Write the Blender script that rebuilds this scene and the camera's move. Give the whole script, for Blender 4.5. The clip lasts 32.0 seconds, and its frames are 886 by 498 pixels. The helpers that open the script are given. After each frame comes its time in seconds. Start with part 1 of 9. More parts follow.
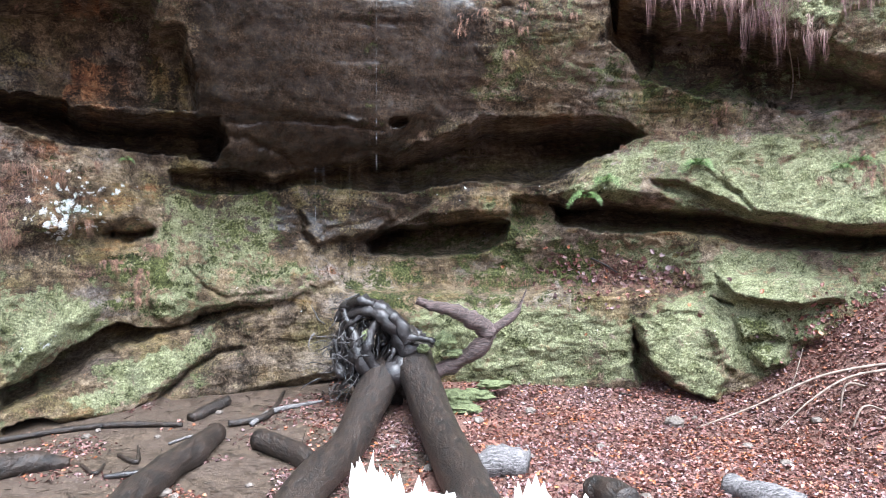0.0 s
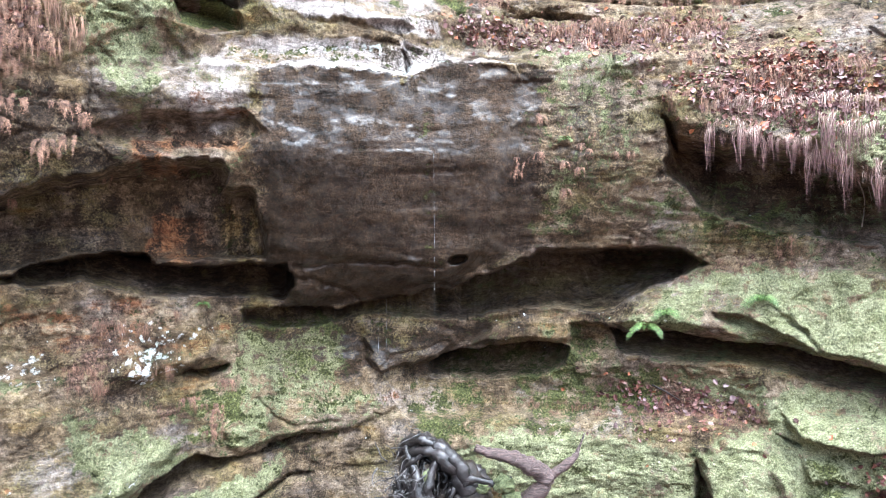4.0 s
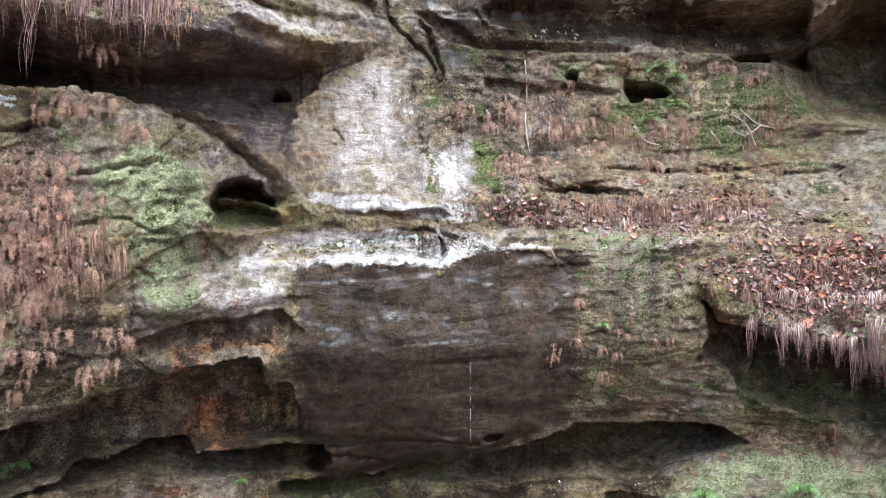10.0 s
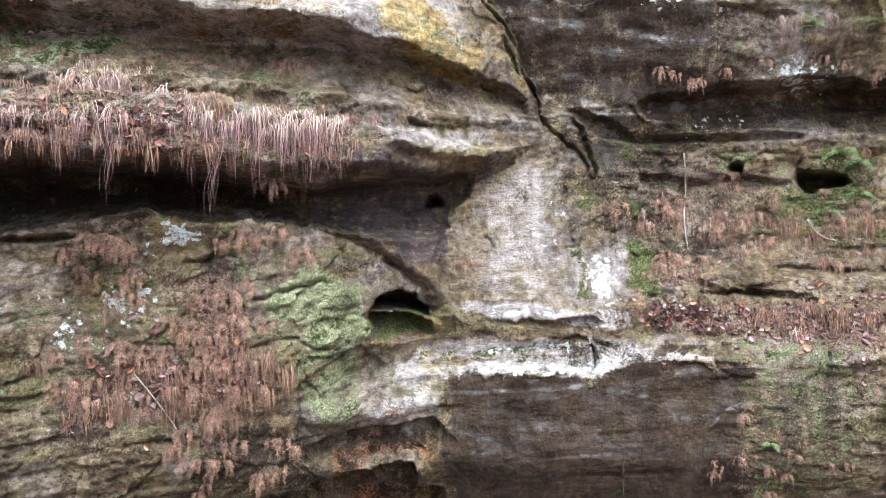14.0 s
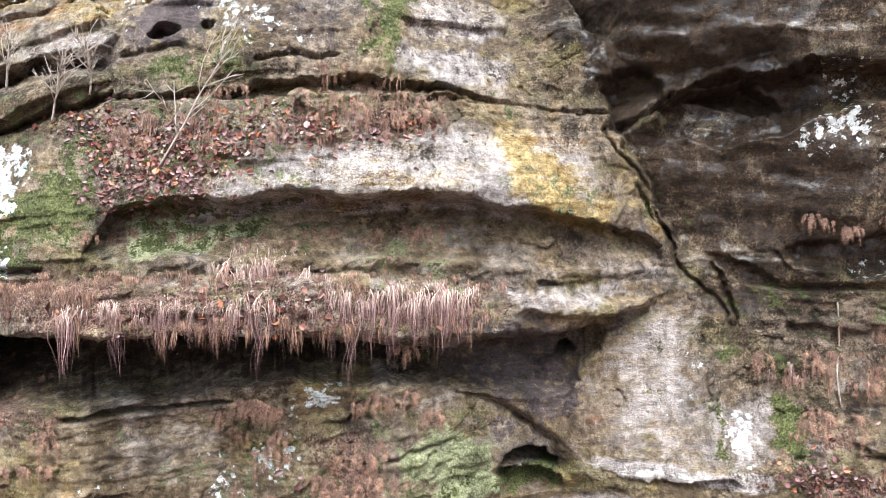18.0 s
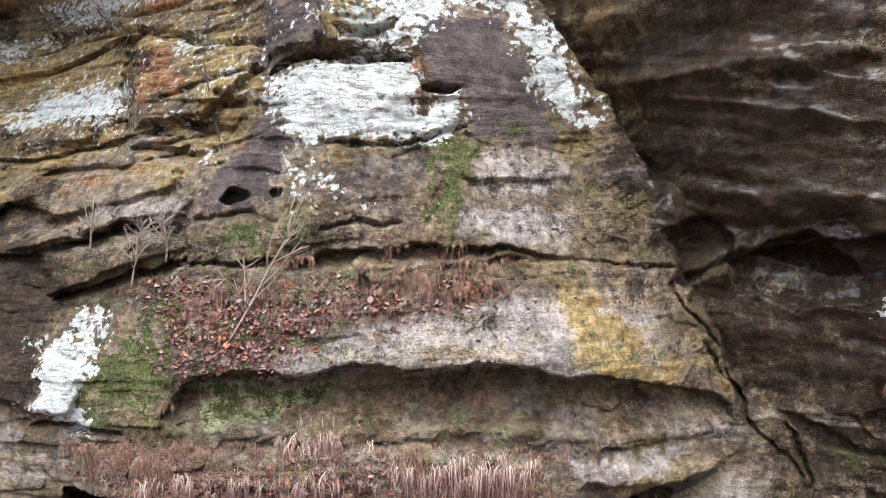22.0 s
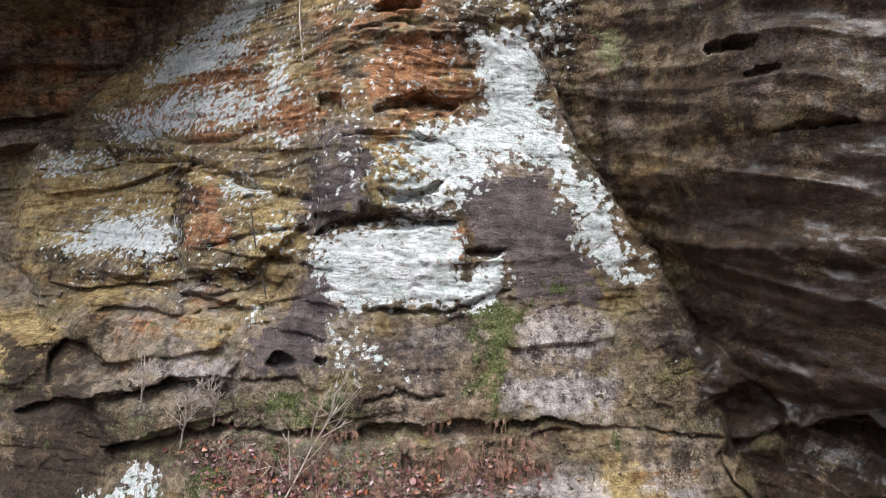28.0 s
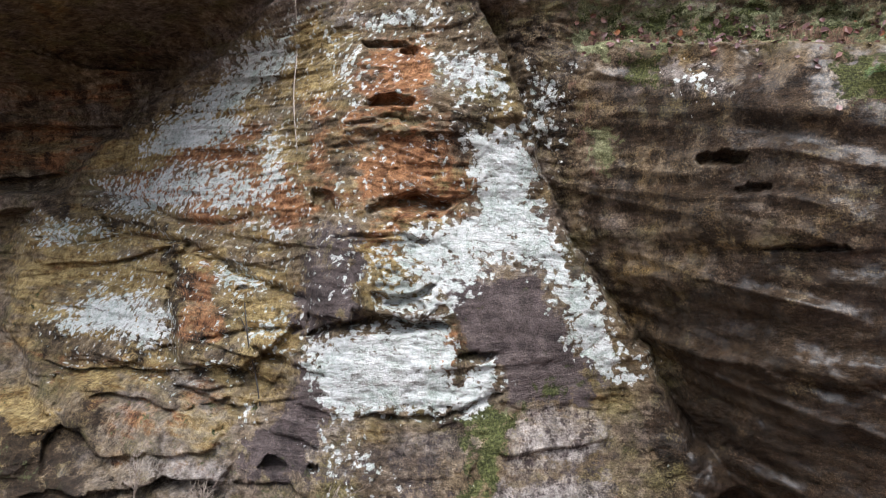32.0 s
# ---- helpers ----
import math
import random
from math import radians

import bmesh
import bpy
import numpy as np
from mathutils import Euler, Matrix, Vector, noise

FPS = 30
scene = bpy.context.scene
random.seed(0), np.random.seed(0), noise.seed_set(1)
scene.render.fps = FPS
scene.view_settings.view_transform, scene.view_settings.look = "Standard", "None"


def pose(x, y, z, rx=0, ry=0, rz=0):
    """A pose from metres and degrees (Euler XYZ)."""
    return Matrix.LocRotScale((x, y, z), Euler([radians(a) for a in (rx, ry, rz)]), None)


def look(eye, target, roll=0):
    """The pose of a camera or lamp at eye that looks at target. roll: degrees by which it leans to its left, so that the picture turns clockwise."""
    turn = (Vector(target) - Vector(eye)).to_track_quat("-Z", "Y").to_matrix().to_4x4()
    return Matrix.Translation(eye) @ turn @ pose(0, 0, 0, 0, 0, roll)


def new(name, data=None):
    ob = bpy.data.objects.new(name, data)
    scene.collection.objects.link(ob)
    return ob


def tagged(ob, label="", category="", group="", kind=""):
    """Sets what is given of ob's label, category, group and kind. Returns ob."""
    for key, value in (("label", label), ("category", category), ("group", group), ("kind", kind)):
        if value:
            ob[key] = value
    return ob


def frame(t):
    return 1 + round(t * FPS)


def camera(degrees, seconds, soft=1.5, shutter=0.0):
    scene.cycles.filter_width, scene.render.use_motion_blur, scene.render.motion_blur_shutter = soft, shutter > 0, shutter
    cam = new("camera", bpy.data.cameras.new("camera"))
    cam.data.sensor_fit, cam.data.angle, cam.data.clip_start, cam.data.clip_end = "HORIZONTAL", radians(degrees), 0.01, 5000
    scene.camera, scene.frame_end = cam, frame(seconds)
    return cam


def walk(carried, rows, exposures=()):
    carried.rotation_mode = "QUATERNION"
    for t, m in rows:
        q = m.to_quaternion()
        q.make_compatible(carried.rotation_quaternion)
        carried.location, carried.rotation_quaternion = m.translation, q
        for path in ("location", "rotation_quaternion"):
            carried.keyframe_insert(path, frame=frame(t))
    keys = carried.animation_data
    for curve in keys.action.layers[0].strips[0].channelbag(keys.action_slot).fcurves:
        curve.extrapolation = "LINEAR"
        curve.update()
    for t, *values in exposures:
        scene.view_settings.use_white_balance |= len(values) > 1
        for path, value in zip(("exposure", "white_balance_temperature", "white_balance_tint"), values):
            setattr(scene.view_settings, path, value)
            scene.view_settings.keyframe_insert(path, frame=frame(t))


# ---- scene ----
cam = camera(64.6, 32.0, 0.6)
METRES, EYE, TILT, LEAN, TURN = 10.0, 1.7, 0.0, 0.0, 0.0
ROWS = [
    (0.0, 0.0, 0.0, 0.0, 0.0, 0.0, -0.0),
    (0.5, 0.002, -0.0013, 0.0095, 0.03, 0.03, 0.04),
    (1.0, 0.0027, -0.0022, 0.0193, -0.0, -0.0, 0.07),
    (1.5, 0.0033, -0.0025, 0.0277, 0.19, 0.04, 0.12),
    (2.0, 0.0053, -0.0029, 0.0424, 1.8, 0.26, 0.28),
    (2.5, 0.0083, -0.006, 0.0639, 4.74, 0.35, 0.36),
    (3.0, 0.0094, -0.0095, 0.0903, 5.61, 0.36, 0.38),
    (3.5, 0.0118, -0.0131, 0.1151, 5.57, 0.38, 0.42),
    (5.5, 0.018, -0.0224, 0.1854, 7.79, 0.41, 0.49),
    (6.0, 0.0178, -0.0231, 0.2048, 7.99, 0.36, 0.48),
    (6.5, 0.0176, -0.023, 0.2262, 7.98, 0.29, 0.47),
    (7.0, 0.0168, -0.0227, 0.2437, 7.98, 0.24, 0.45),
    (7.5, 0.0152, -0.0226, 0.2598, 7.99, 0.17, 0.4),
    (8.0, 0.0128, -0.0224, 0.275, 7.97, 0.08, 0.39),
    (8.5, 0.0109, -0.0209, 0.2897, 7.97, -0.04, 0.34),
    (9.0, 0.0091, -0.019, 0.3029, 7.96, -0.09, 0.33),
    (9.5, 0.0073, -0.0172, 0.3159, 7.95, -0.19, 0.3),
    (10.0, 0.0051, -0.0151, 0.3286, 7.95, -0.24, 0.28),
    (10.5, 0.004, -0.0142, 0.3383, 8.1, -0.23, 0.26),
    (11.0, 0.0033, -0.0135, 0.3447, 10.04, -0.16, 0.26),
    (11.5, 0.0013, -0.0136, 0.3543, 12.45, -0.2, 0.19),
    (12.0, 0.0001, -0.0143, 0.3722, 13.42, -0.31, 0.14),
    (12.5, 0.0008, -0.0149, 0.3902, 14.16, -0.37, 0.12),
    (13.0, 0.0004, -0.0154, 0.4073, 14.57, -0.41, 0.11),
    (13.5, 0.0017, -0.0157, 0.42, 17.17, -0.29, 0.13),
    (14.0, 0.0021, -0.0159, 0.434, 19.95, -0.32, 0.11),
    (14.5, 0.0033, -0.0156, 0.4484, 21.75, -0.34, 0.09),
    (16.5, 0.0084, -0.0149, 0.5311, 23.99, -0.65, 0.03),
    (17.0, 0.0071, -0.0166, 0.5496, 25.24, -0.7, 0.02),
    (17.5, 0.0066, -0.0183, 0.5667, 27.66, -0.68, 0.05),
    (18.0, 0.0048, -0.0197, 0.5856, 30.58, -0.71, 0.02),
    (18.5, 0.0035, -0.0211, 0.6052, 32.9, -0.77, -0.03),
    (19.0, 0.004, -0.0203, 0.6251, 34.4, -0.81, -0.11),
    (19.5, 0.0035, -0.019, 0.6506, 34.52, -0.86, -0.11),
    (20.0, 0.0039, -0.0173, 0.6773, 34.54, -0.87, -0.12),
    (20.5, 0.0046, -0.0164, 0.6973, 34.64, -0.85, -0.09),
    (21.0, 0.0058, -0.0167, 0.7119, 34.61, -0.88, -0.08),
    (21.5, 0.0074, -0.0168, 0.7253, 34.75, -0.93, -0.09),
    (22.0, 0.0068, -0.0178, 0.7376, 35.9, -0.93, -0.06),
    (22.5, 0.006, -0.0185, 0.747, 36.9, -0.85, -0.13),
    (23.0, 0.0053, -0.019, 0.7571, 37.24, -0.86, -0.18),
    (23.5, 0.004, -0.0192, 0.7677, 37.48, -0.85, -0.22),
    (24.0, 0.0029, -0.0191, 0.7822, 37.72, -0.86, -0.24),
    (24.5, 0.0021, -0.0183, 0.7998, 37.99, -0.86, -0.27),
    (25.0, 0.0013, -0.0179, 0.8156, 38.28, -0.88, -0.29),
    (25.5, 0.001, -0.0176, 0.8303, 38.7, -0.87, -0.31),
    (27.5, 0.0017, -0.0176, 0.8793, 39.16, -0.88, -0.42),
    (28.0, 0.002, -0.0176, 0.8945, 39.17, -0.89, -0.44),
    (28.5, 0.0022, -0.0175, 0.909, 39.16, -0.88, -0.45),
    (29.0, 0.0031, -0.0166, 0.923, 39.17, -0.86, -0.47),
    (29.5, 0.0037, -0.016, 0.9361, 39.17, -0.85, -0.48),
    (30.0, 0.0048, -0.0153, 0.9501, 39.18, -0.85, -0.47),
    (30.5, 0.0061, -0.015, 0.9633, 39.17, -0.86, -0.48),
    (31.0, 0.0068, -0.0143, 0.9756, 39.17, -0.85, -0.49),
    (31.5, 0.0064, -0.0137, 0.9858, 39.17, -0.84, -0.49),
    (32.0, 0.0062, -0.0128, 0.994, 39.16, -0.85, -0.5),
]

walk(cam, [(t, pose(0, 0, EYE, TILT, LEAN, TURN) @ pose(METRES * x, METRES * y, METRES * z, 90 + pitch, roll, yaw)) for t, x, y, z, yaw, pitch, roll in ROWS],
     ((0, 3.3, 5500, 8), (3, 3.7, 5450, 7), (6, 3.4, 5400, 6), (10, 3.07, 5450, 5), (14, 3.0, 5600, 6), (17, 3.05, 5800, 7), (20, 2.65, 5950, 9), (23, 2.28, 6000, 11), (28, 2.03, 5980, 11), (32, 1.95, 6000, 11)))

# ---- light: an overcast sky over a ravine, its unseen far side added ----
world = bpy.data.worlds.new("world")
scene.world = world
world.use_nodes = True
nt = world.node_tree
sky = nt.nodes.new("ShaderNodeTexSky")
sky.sky_type, sky.sun_disc = "NISHITA", False
sky.sun_elevation, sky.sun_rotation = radians(64), radians(148)
sky.air_density, sky.dust_density = 1.0, 3.0
cloud = nt.nodes.new("ShaderNodeHueSaturation")
cloud.inputs["Saturation"].default_value = 0.45
nt.links.new(sky.outputs[0], cloud.inputs["Color"])
nt.links.new(cloud.outputs[0], nt.nodes["Background"].inputs[0])
nt.nodes["Background"].inputs[1].default_value = 0.06
sun = new("sun", bpy.data.lights.new("sun", "SUN"))
sun.data.energy, sun.data.angle, sun.data.color = 1.5, radians(55), (1.0, 0.97, 0.93)
sun.matrix_world = look((2.0, -3.0, 7.6), (0, 0, 0))


# ---- plan of the cliff: azimuth in degrees (left of the first view is plus), height and radius in metres ----
PROFILES = {
    # 60 to 80: roof lip near 15 m is unseen, added to block sky
    80: ((-1, 9.44), (0.25, 9.44), (1.5, 9.44), (2.75, 9.44), (4, 9.43), (5.25, 9.43), (6.5, 9.43), (7.75, 9.44), (9, 10.14), (9.5, 10.5), (10.25, 12.33), (11.5, 13.55), (12.75, 14.29), (14, 13.34), (14.9, 6.67), (16.5, 6.12), (17, 6.05)),
    72: ((-1, 8.32), (0.25, 8.32), (1.5, 8.31), (2.75, 8.3), (4, 8.2), (5.25, 8.09), (6, 8.03), (6.5, 8.12), (7.75, 8.33), (9, 9.2), (9.5, 9.59), (10.25, 11.24), (11.5, 12.48), (12.5, 13.2), (14, 12.98), (14.9, 6.72), (16.5, 6.15), (17, 6.09)),
    66: ((-1, 7.74), (0.25, 7.67), (1.5, 7.54), (2.75, 7.39), (4, 7.3), (5.25, 7.28), (6, 7.26), (6.5, 7.32), (7.75, 7.42), (9, 7.97), (10.25, 9.57), (11.5, 10.91), (12.5, 11.92), (13.7, 12.07), (14.4, 11.79), (15, 7.27), (16.5, 6.65), (17, 6.58)),
    60: ((-1, 7.42), (0.25, 7.41), (1.5, 7.4), (2, 7.39), (2.75, 7.11), (4, 6.64), (5.25, 6.64), (6.5, 6.62), (7.7, 6.55), (8.9, 7), (10, 7.72), (11, 8.6), (11.5, 9.01), (12.7, 9.95), (13.9, 10.89), (14.6, 10.84), (15.25, 8.15), (16.5, 7.64), (17, 7.57)),
    54: ((-1, 7.35), (0, 7.35), (1, 7.35), (2, 7.34), (3, 6.95), (4, 6.56), (5, 6.58), (6, 6.54), (7, 6.2), (8, 6.19), (9, 6.57), (10, 7.02), (11, 7.55), (12, 8.09), (13, 8.87), (14, 9.67), (15, 9.01), (16, 8.42), (17, 8.45)),
    48: ((-1, 7.3), (0, 7.3), (1, 7.3), (2, 7.29), (3, 6.9), (4, 6.49), (5, 6.52), (5.6, 6.57), (6.8, 6.03), (8, 5.83), (9, 6.16), (10, 6.44), (11, 6.61), (11.7, 6.73), (13, 7.46), (14, 8.35), (15, 8.67), (16, 8.96), (17, 9.22)),
    42: ((-1, 7.25), (0, 7.25), (1, 7.25), (2, 7.25), (3, 6.91), (4, 6.37), (5, 6.26), (6, 6.27), (7, 5.94), (8, 5.81), (9, 6.09), (10, 6.46), (11, 6.52), (12, 6.8), (13, 7.05), (14, 7.66), (15, 8.1), (16, 8.4), (17, 8.64)),
    36: ((-1, 7.21), (0, 7.21), (1, 7.22), (2, 7.21), (2.5, 7.19), (3, 6.93), (4, 6.29), (5, 6.08), (6, 6.11), (7, 6.02), (8, 5.81), (9, 6.07), (10, 6.51), (11, 6.63), (12, 6.93), (12.9, 6.92), (14, 7.23), (15, 7.53), (16, 7.78), (17, 7.98)),
    30: ((-1, 7.35), (0, 7.35), (1, 7.37), (2, 7.34), (3, 7), (4, 6.35), (5, 6.26), (6, 6.23), (7, 6.09), (8, 5.91), (9, 6.36), (10, 6.83), (11, 6.92), (12, 7.1), (13, 7.13), (14, 7.22), (15, 7.42), (16, 7.61), (17, 7.76)),
    27: ((-1, 7.43), (0, 7.43), (1, 7.47), (2, 7.42), (3, 7.04), (4, 6.4), (5, 6.39), (6, 6.32), (7, 6.11), (8, 5.95), (9, 6.54), (10, 7.01), (11, 7.06), (12, 7.13), (13, 7.12), (14, 7.19), (15, 7.39), (16, 7.54), (17, 7.67)),
    24: ((-1, 7.5), (0, 7.51), (1, 7.57), (2, 7.52), (2.6, 7.46), (3.2, 6.9), (4, 6.44), (5, 6.51), (6, 6.43), (7, 6.16), (8, 6.05), (9, 6.7), (10, 7.14), (11, 7.13), (11.6, 7.01), (13, 7.02), (14, 7.14), (15, 7.35), (16, 7.49), (17, 7.6)),
    18: ((-1, 7.66), (0, 7.65), (1, 7.7), (2, 7.68), (3, 7.15), (4, 6.48), (5, 6.49), (6, 6.62), (7, 6.59), (8, 6.57), (9, 6.86), (10, 6.81), (11, 6.68), (12, 6.53), (13, 6.58), (14, 6.94), (15, 7.28), (16, 7.54), (17, 7.74)),
    12: ((-1, 7.81), (0, 7.73), (1, 7.6), (2, 7.75), (2.6, 7.65), (3.2, 6.96), (4, 6.5), (5, 6.43), (6, 6.81), (7, 7.06), (8, 7.07), (9, 6.8), (10, 6.46), (11, 6.28), (11.5, 6.21), (12, 6.15), (12.7, 6.19), (14, 6.81), (15, 7.22), (16, 7.6), (17, 7.9)),
    6: ((-1, 7.83), (0, 7.73), (1, 7.49), (2, 7.83), (3, 7.21), (4, 6.67), (5, 6.63), (6, 7.12), (7, 7.25), (8, 7.08), (9, 6.72), (10, 6.48), (11, 6.35), (12, 6.25), (13, 6.46), (14, 6.83), (15, 7.21), (16, 7.6), (17, 7.91)),
    0: ((-1, 7.84), (0, 7.78), (1, 7.57), (2, 7.92), (3, 7.31), (4, 6.84), (5, 6.87), (6, 7.37), (7, 7.45), (8, 7.08), (9, 6.79), (10, 6.56), (11, 6.42), (12, 6.32), (13, 6.54), (14, 6.84), (15, 7.21), (16, 7.59), (17, 7.9)),
    -6: ((-1, 7.79), (0, 7.76), (1, 7.65), (2, 7.82), (3, 7.5), (4, 7.02), (5, 7.07), (6, 7.67), (7, 7.84), (8, 7.47), (9, 7.22), (10, 6.75), (11, 6.55), (12, 6.42), (13, 6.6), (14, 6.86), (15, 7.15), (16, 7.45), (17, 7.69)),
    -12: ((-1, 7.74), (0, 7.69), (1, 7.63), (2, 7.75), (3, 7.72), (4, 7.2), (5, 7.26), (6, 8.03), (7, 8.24), (8, 7.96), (9, 7.59), (10, 6.95), (11, 6.69), (12, 6.54), (13, 6.68), (14, 6.88), (15, 7.09), (16, 7.3), (17, 7.47)),
    -18: ((-1, 7.71), (0, 7.65), (1, 7.65), (2, 7.82), (3, 7.84), (4, 7.38), (5, 7.37), (6, 8.33), (7, 8.5), (8, 8.3), (9, 7.85), (10, 7.27), (11, 6.99), (12, 6.79), (13, 6.87), (14, 7.03), (15, 7.19), (16, 7.34), (17, 7.47)),
    -24: ((-1, 7.67), (0, 7.63), (1, 7.66), (2, 7.88), (3, 7.9), (4, 7.57), (5, 7.51), (6, 8.51), (7, 8.73), (8, 8.54), (9, 8.08), (10, 7.58), (11, 7.29), (12, 7.04), (13, 7.08), (14, 7.19), (15, 7.29), (16, 7.4), (17, 7.49)),
    -42: ((-1, 7.66), (0, 7.69), (1, 7.78), (2, 8.03), (2.5, 8.18), (3, 8.19), (4, 7.87), (5, 8.19), (6, 8.69), (7, 8.96), (8, 8.6), (9, 8.1), (10, 7.86), (11, 7.69), (12, 7.52), (13, 7.57), (14, 7.68), (15, 7.78), (16, 7.88), (17, 7.97)),
}

A0, A1, Z0, Z1 = 80.0, -42.0, -0.4, 16.8
NA, NZ = 901, 981
ARC = 0.12
av, zv = np.linspace(A0, A1, NA), np.linspace(Z0, Z1, NZ)
AA, ZZ = np.meshgrid(av, zv)
UU = AA * ARC
LAT = np.random.RandomState(7).rand(256, 256)


def grain(x, y, seed=0):
    """Smooth lattice noise, 0 to 1."""
    xi, yi = np.floor(x).astype(int), np.floor(y).astype(int)
    fx, fy = x - xi, y - yi
    fx, fy = fx * fx * (3 - 2 * fx), fy * fy * (3 - 2 * fy)
    g = lambda i, j: LAT[(xi + i + seed * 37) & 255, (yi + j + seed * 91) & 255]
    return (g(0, 0) * (1 - fx) + g(1, 0) * fx) * (1 - fy) + (g(0, 1) * (1 - fx) + g(1, 1) * fx) * fy


def fbm(x, y, octaves=4, seed=0, gain=0.5):
    total, amp, s = 0, 1.0, 0
    for k in range(octaves):
        total, s = total + amp * grain(x * 2 ** k, y * 2 ** k, seed + k), s + amp
        amp *= gain
    return total / s


def smooth(x, lo, hi):
    t = np.clip((x - lo) / (hi - lo), 0, 1)
    return t * t * (3 - 2 * t)


def profile_table():
    zs = zv
    keys = sorted(PROFILES)
    cols = np.array([np.interp(zs, *zip(*PROFILES[k])) for k in keys])
    ker = np.hanning(15)
    ker /= ker.sum()
    cols = np.array([np.convolve(np.pad(c, 7, mode="edge"), ker, mode="valid") for c in cols])
    table = np.array([np.interp(av, keys, cols[:, i]) for i in range(len(zs))])
    ker = np.hanning(41)
    ker /= ker.sum()
    return np.array([np.convolve(np.pad(row, 20, mode="edge"), ker, mode="valid") for row in table])


RR = profile_table()
# shared wobble that keeps every edge from being ruled
WU = UU + 0.14 * (fbm(UU * 1.9, ZZ * 1.9, 6, 3, 0.66) - 0.5) * 2
WZ = ZZ + 0.11 * (fbm(UU * 1.9, ZZ * 2.4, 6, 9, 0.66) - 0.5) * 2


def window(points, margin):
    aa, zz = [p[0] for p in points], [p[1] for p in points]
    m = margin / ARC
    cols = np.where((av <= max(aa) + m) & (av >= min(aa) - m))[0]
    rows = np.where((zv <= max(zz) + margin) & (zv >= min(zz) - margin))[0]
    if not len(cols) or not len(rows):
        return None
    return slice(rows[0], rows[-1] + 1), slice(cols[0], cols[-1] + 1)


def to_line(points, u, z, closed):
    """Distance to a line through the points, and whether inside it."""
    best = np.full(u.shape, 1e9)
    inside = np.zeros(u.shape, bool)
    pts = [(a * ARC, h) for a, h in points]
    pairs = list(zip(pts, pts[1:] + pts[:1])) if closed else list(zip(pts, pts[1:]))
    for (x0, y0), (x1, y1) in pairs:
        dx, dy = x1 - x0, y1 - y0
        k = np.clip(((u - x0) * dx + (z - y0) * dy) / (dx * dx + dy * dy + 1e-9), 0, 1)
        best = np.minimum(best, np.hypot(u - x0 - k * dx, z - y0 - k * dy))
        if closed and y0 != y1:
            inside ^= ((y0 > z) != (y1 > z)) & (u < x0 + (z - y0) / (y1 - y0) * dx)
    return best, inside


def patch(points, top, bottom, bevel):
    """Pushes a region out of the face (plus) or into it (minus), by amounts at its top and its bottom."""
    w = window(points, 0.4)
    if w is None:
        return
    d, inside = to_line(points, WU[w], WZ[w], True)
    lo, hi = min(p[1] for p in points), max(p[1] for p in points)
    k = np.clip((ZZ[w] - lo) / (hi - lo), 0, 1)
    RR[w] -= np.where(inside, smooth(d, 0, bevel), 0) * (bottom + (top - bottom) * k)


def crack(points, width, depth):
    w = window(points, 0.5)
    if w is None:
        return
    d, _ = to_line(points, WU[w], WZ[w], False)
    RR[w] += depth * np.clip(1 - d / width, 0, 1) ** 1.5


def lip(points, out, up):
    """A step: the face below the line stands proud of that above by -out, easing over the height up."""
    pts = sorted(points)
    line = np.interp(av, [p[0] for p in pts], [p[1] for p in pts])
    edge = smooth(av, pts[0][0] - 2, pts[0][0] + 2) * (1 - smooth(av, pts[-1][0] - 2, pts[-1][0] + 2))
    s = WZ - line
    RR[:] -= out * edge * smooth(s, 0, 0.12) * np.clip(1 - (s - up) / (1.5 * up), 0, 1)


def overhang(points, left, right, floor=0.02):
    """A hollow under a sharp roof line: deepest at the roof, running out to the face at its foot, by a depth at either end."""
    w = window(points, 0.4)
    if w is None:
        return
    d, inside = to_line(points, WU[w], WZ[w], True)
    hi = np.where(inside, ZZ[w], -99).max(0)
    lo = np.where(inside, ZZ[w], 99).min(0)
    tall = np.maximum(hi - lo, 0.01)
    k = np.clip((ZZ[w] - lo) / tall, 0, 1)
    aa = [p[0] for p in points]
    depth = right + (left - right) * np.clip((AA[w] - min(aa)) / (max(aa) - min(aa)), 0, 1)
    depth = depth * np.minimum(1, 1.7 * tall / tall.max())
    RR[w] += np.where(inside, smooth(d, 0, 0.035), 0) * (floor + (depth - floor) * k ** 0.5)


def notch(points, depth, width):
    """A corner along a rising line: the face steps back to the right of it and eases out again."""
    pts = sorted((h, a * ARC) for a, h in points)
    s = np.interp(WZ, [p[0] for p in pts], [p[1] for p in pts]) - WU
    ends = smooth(WZ, pts[0][0] - 0.05, pts[0][0] + 0.3) * (1 - smooth(WZ, pts[-1][0] - 0.1, pts[-1][0] + 0.1))
    RR[:] += depth * ends * smooth(s, 0, 0.05) * np.exp(-np.maximum(s, 0) / width)


def hole(a, z, w, h, depth):
    q = np.hypot((WU - a * ARC) / w, (WZ - z) / h)
    q = q + 1.1 * (fbm(UU * 7, ZZ * 7, 3, 91) - 0.5)
    RR[:] += depth * (1 - smooth(q, 0.75, 1.1))


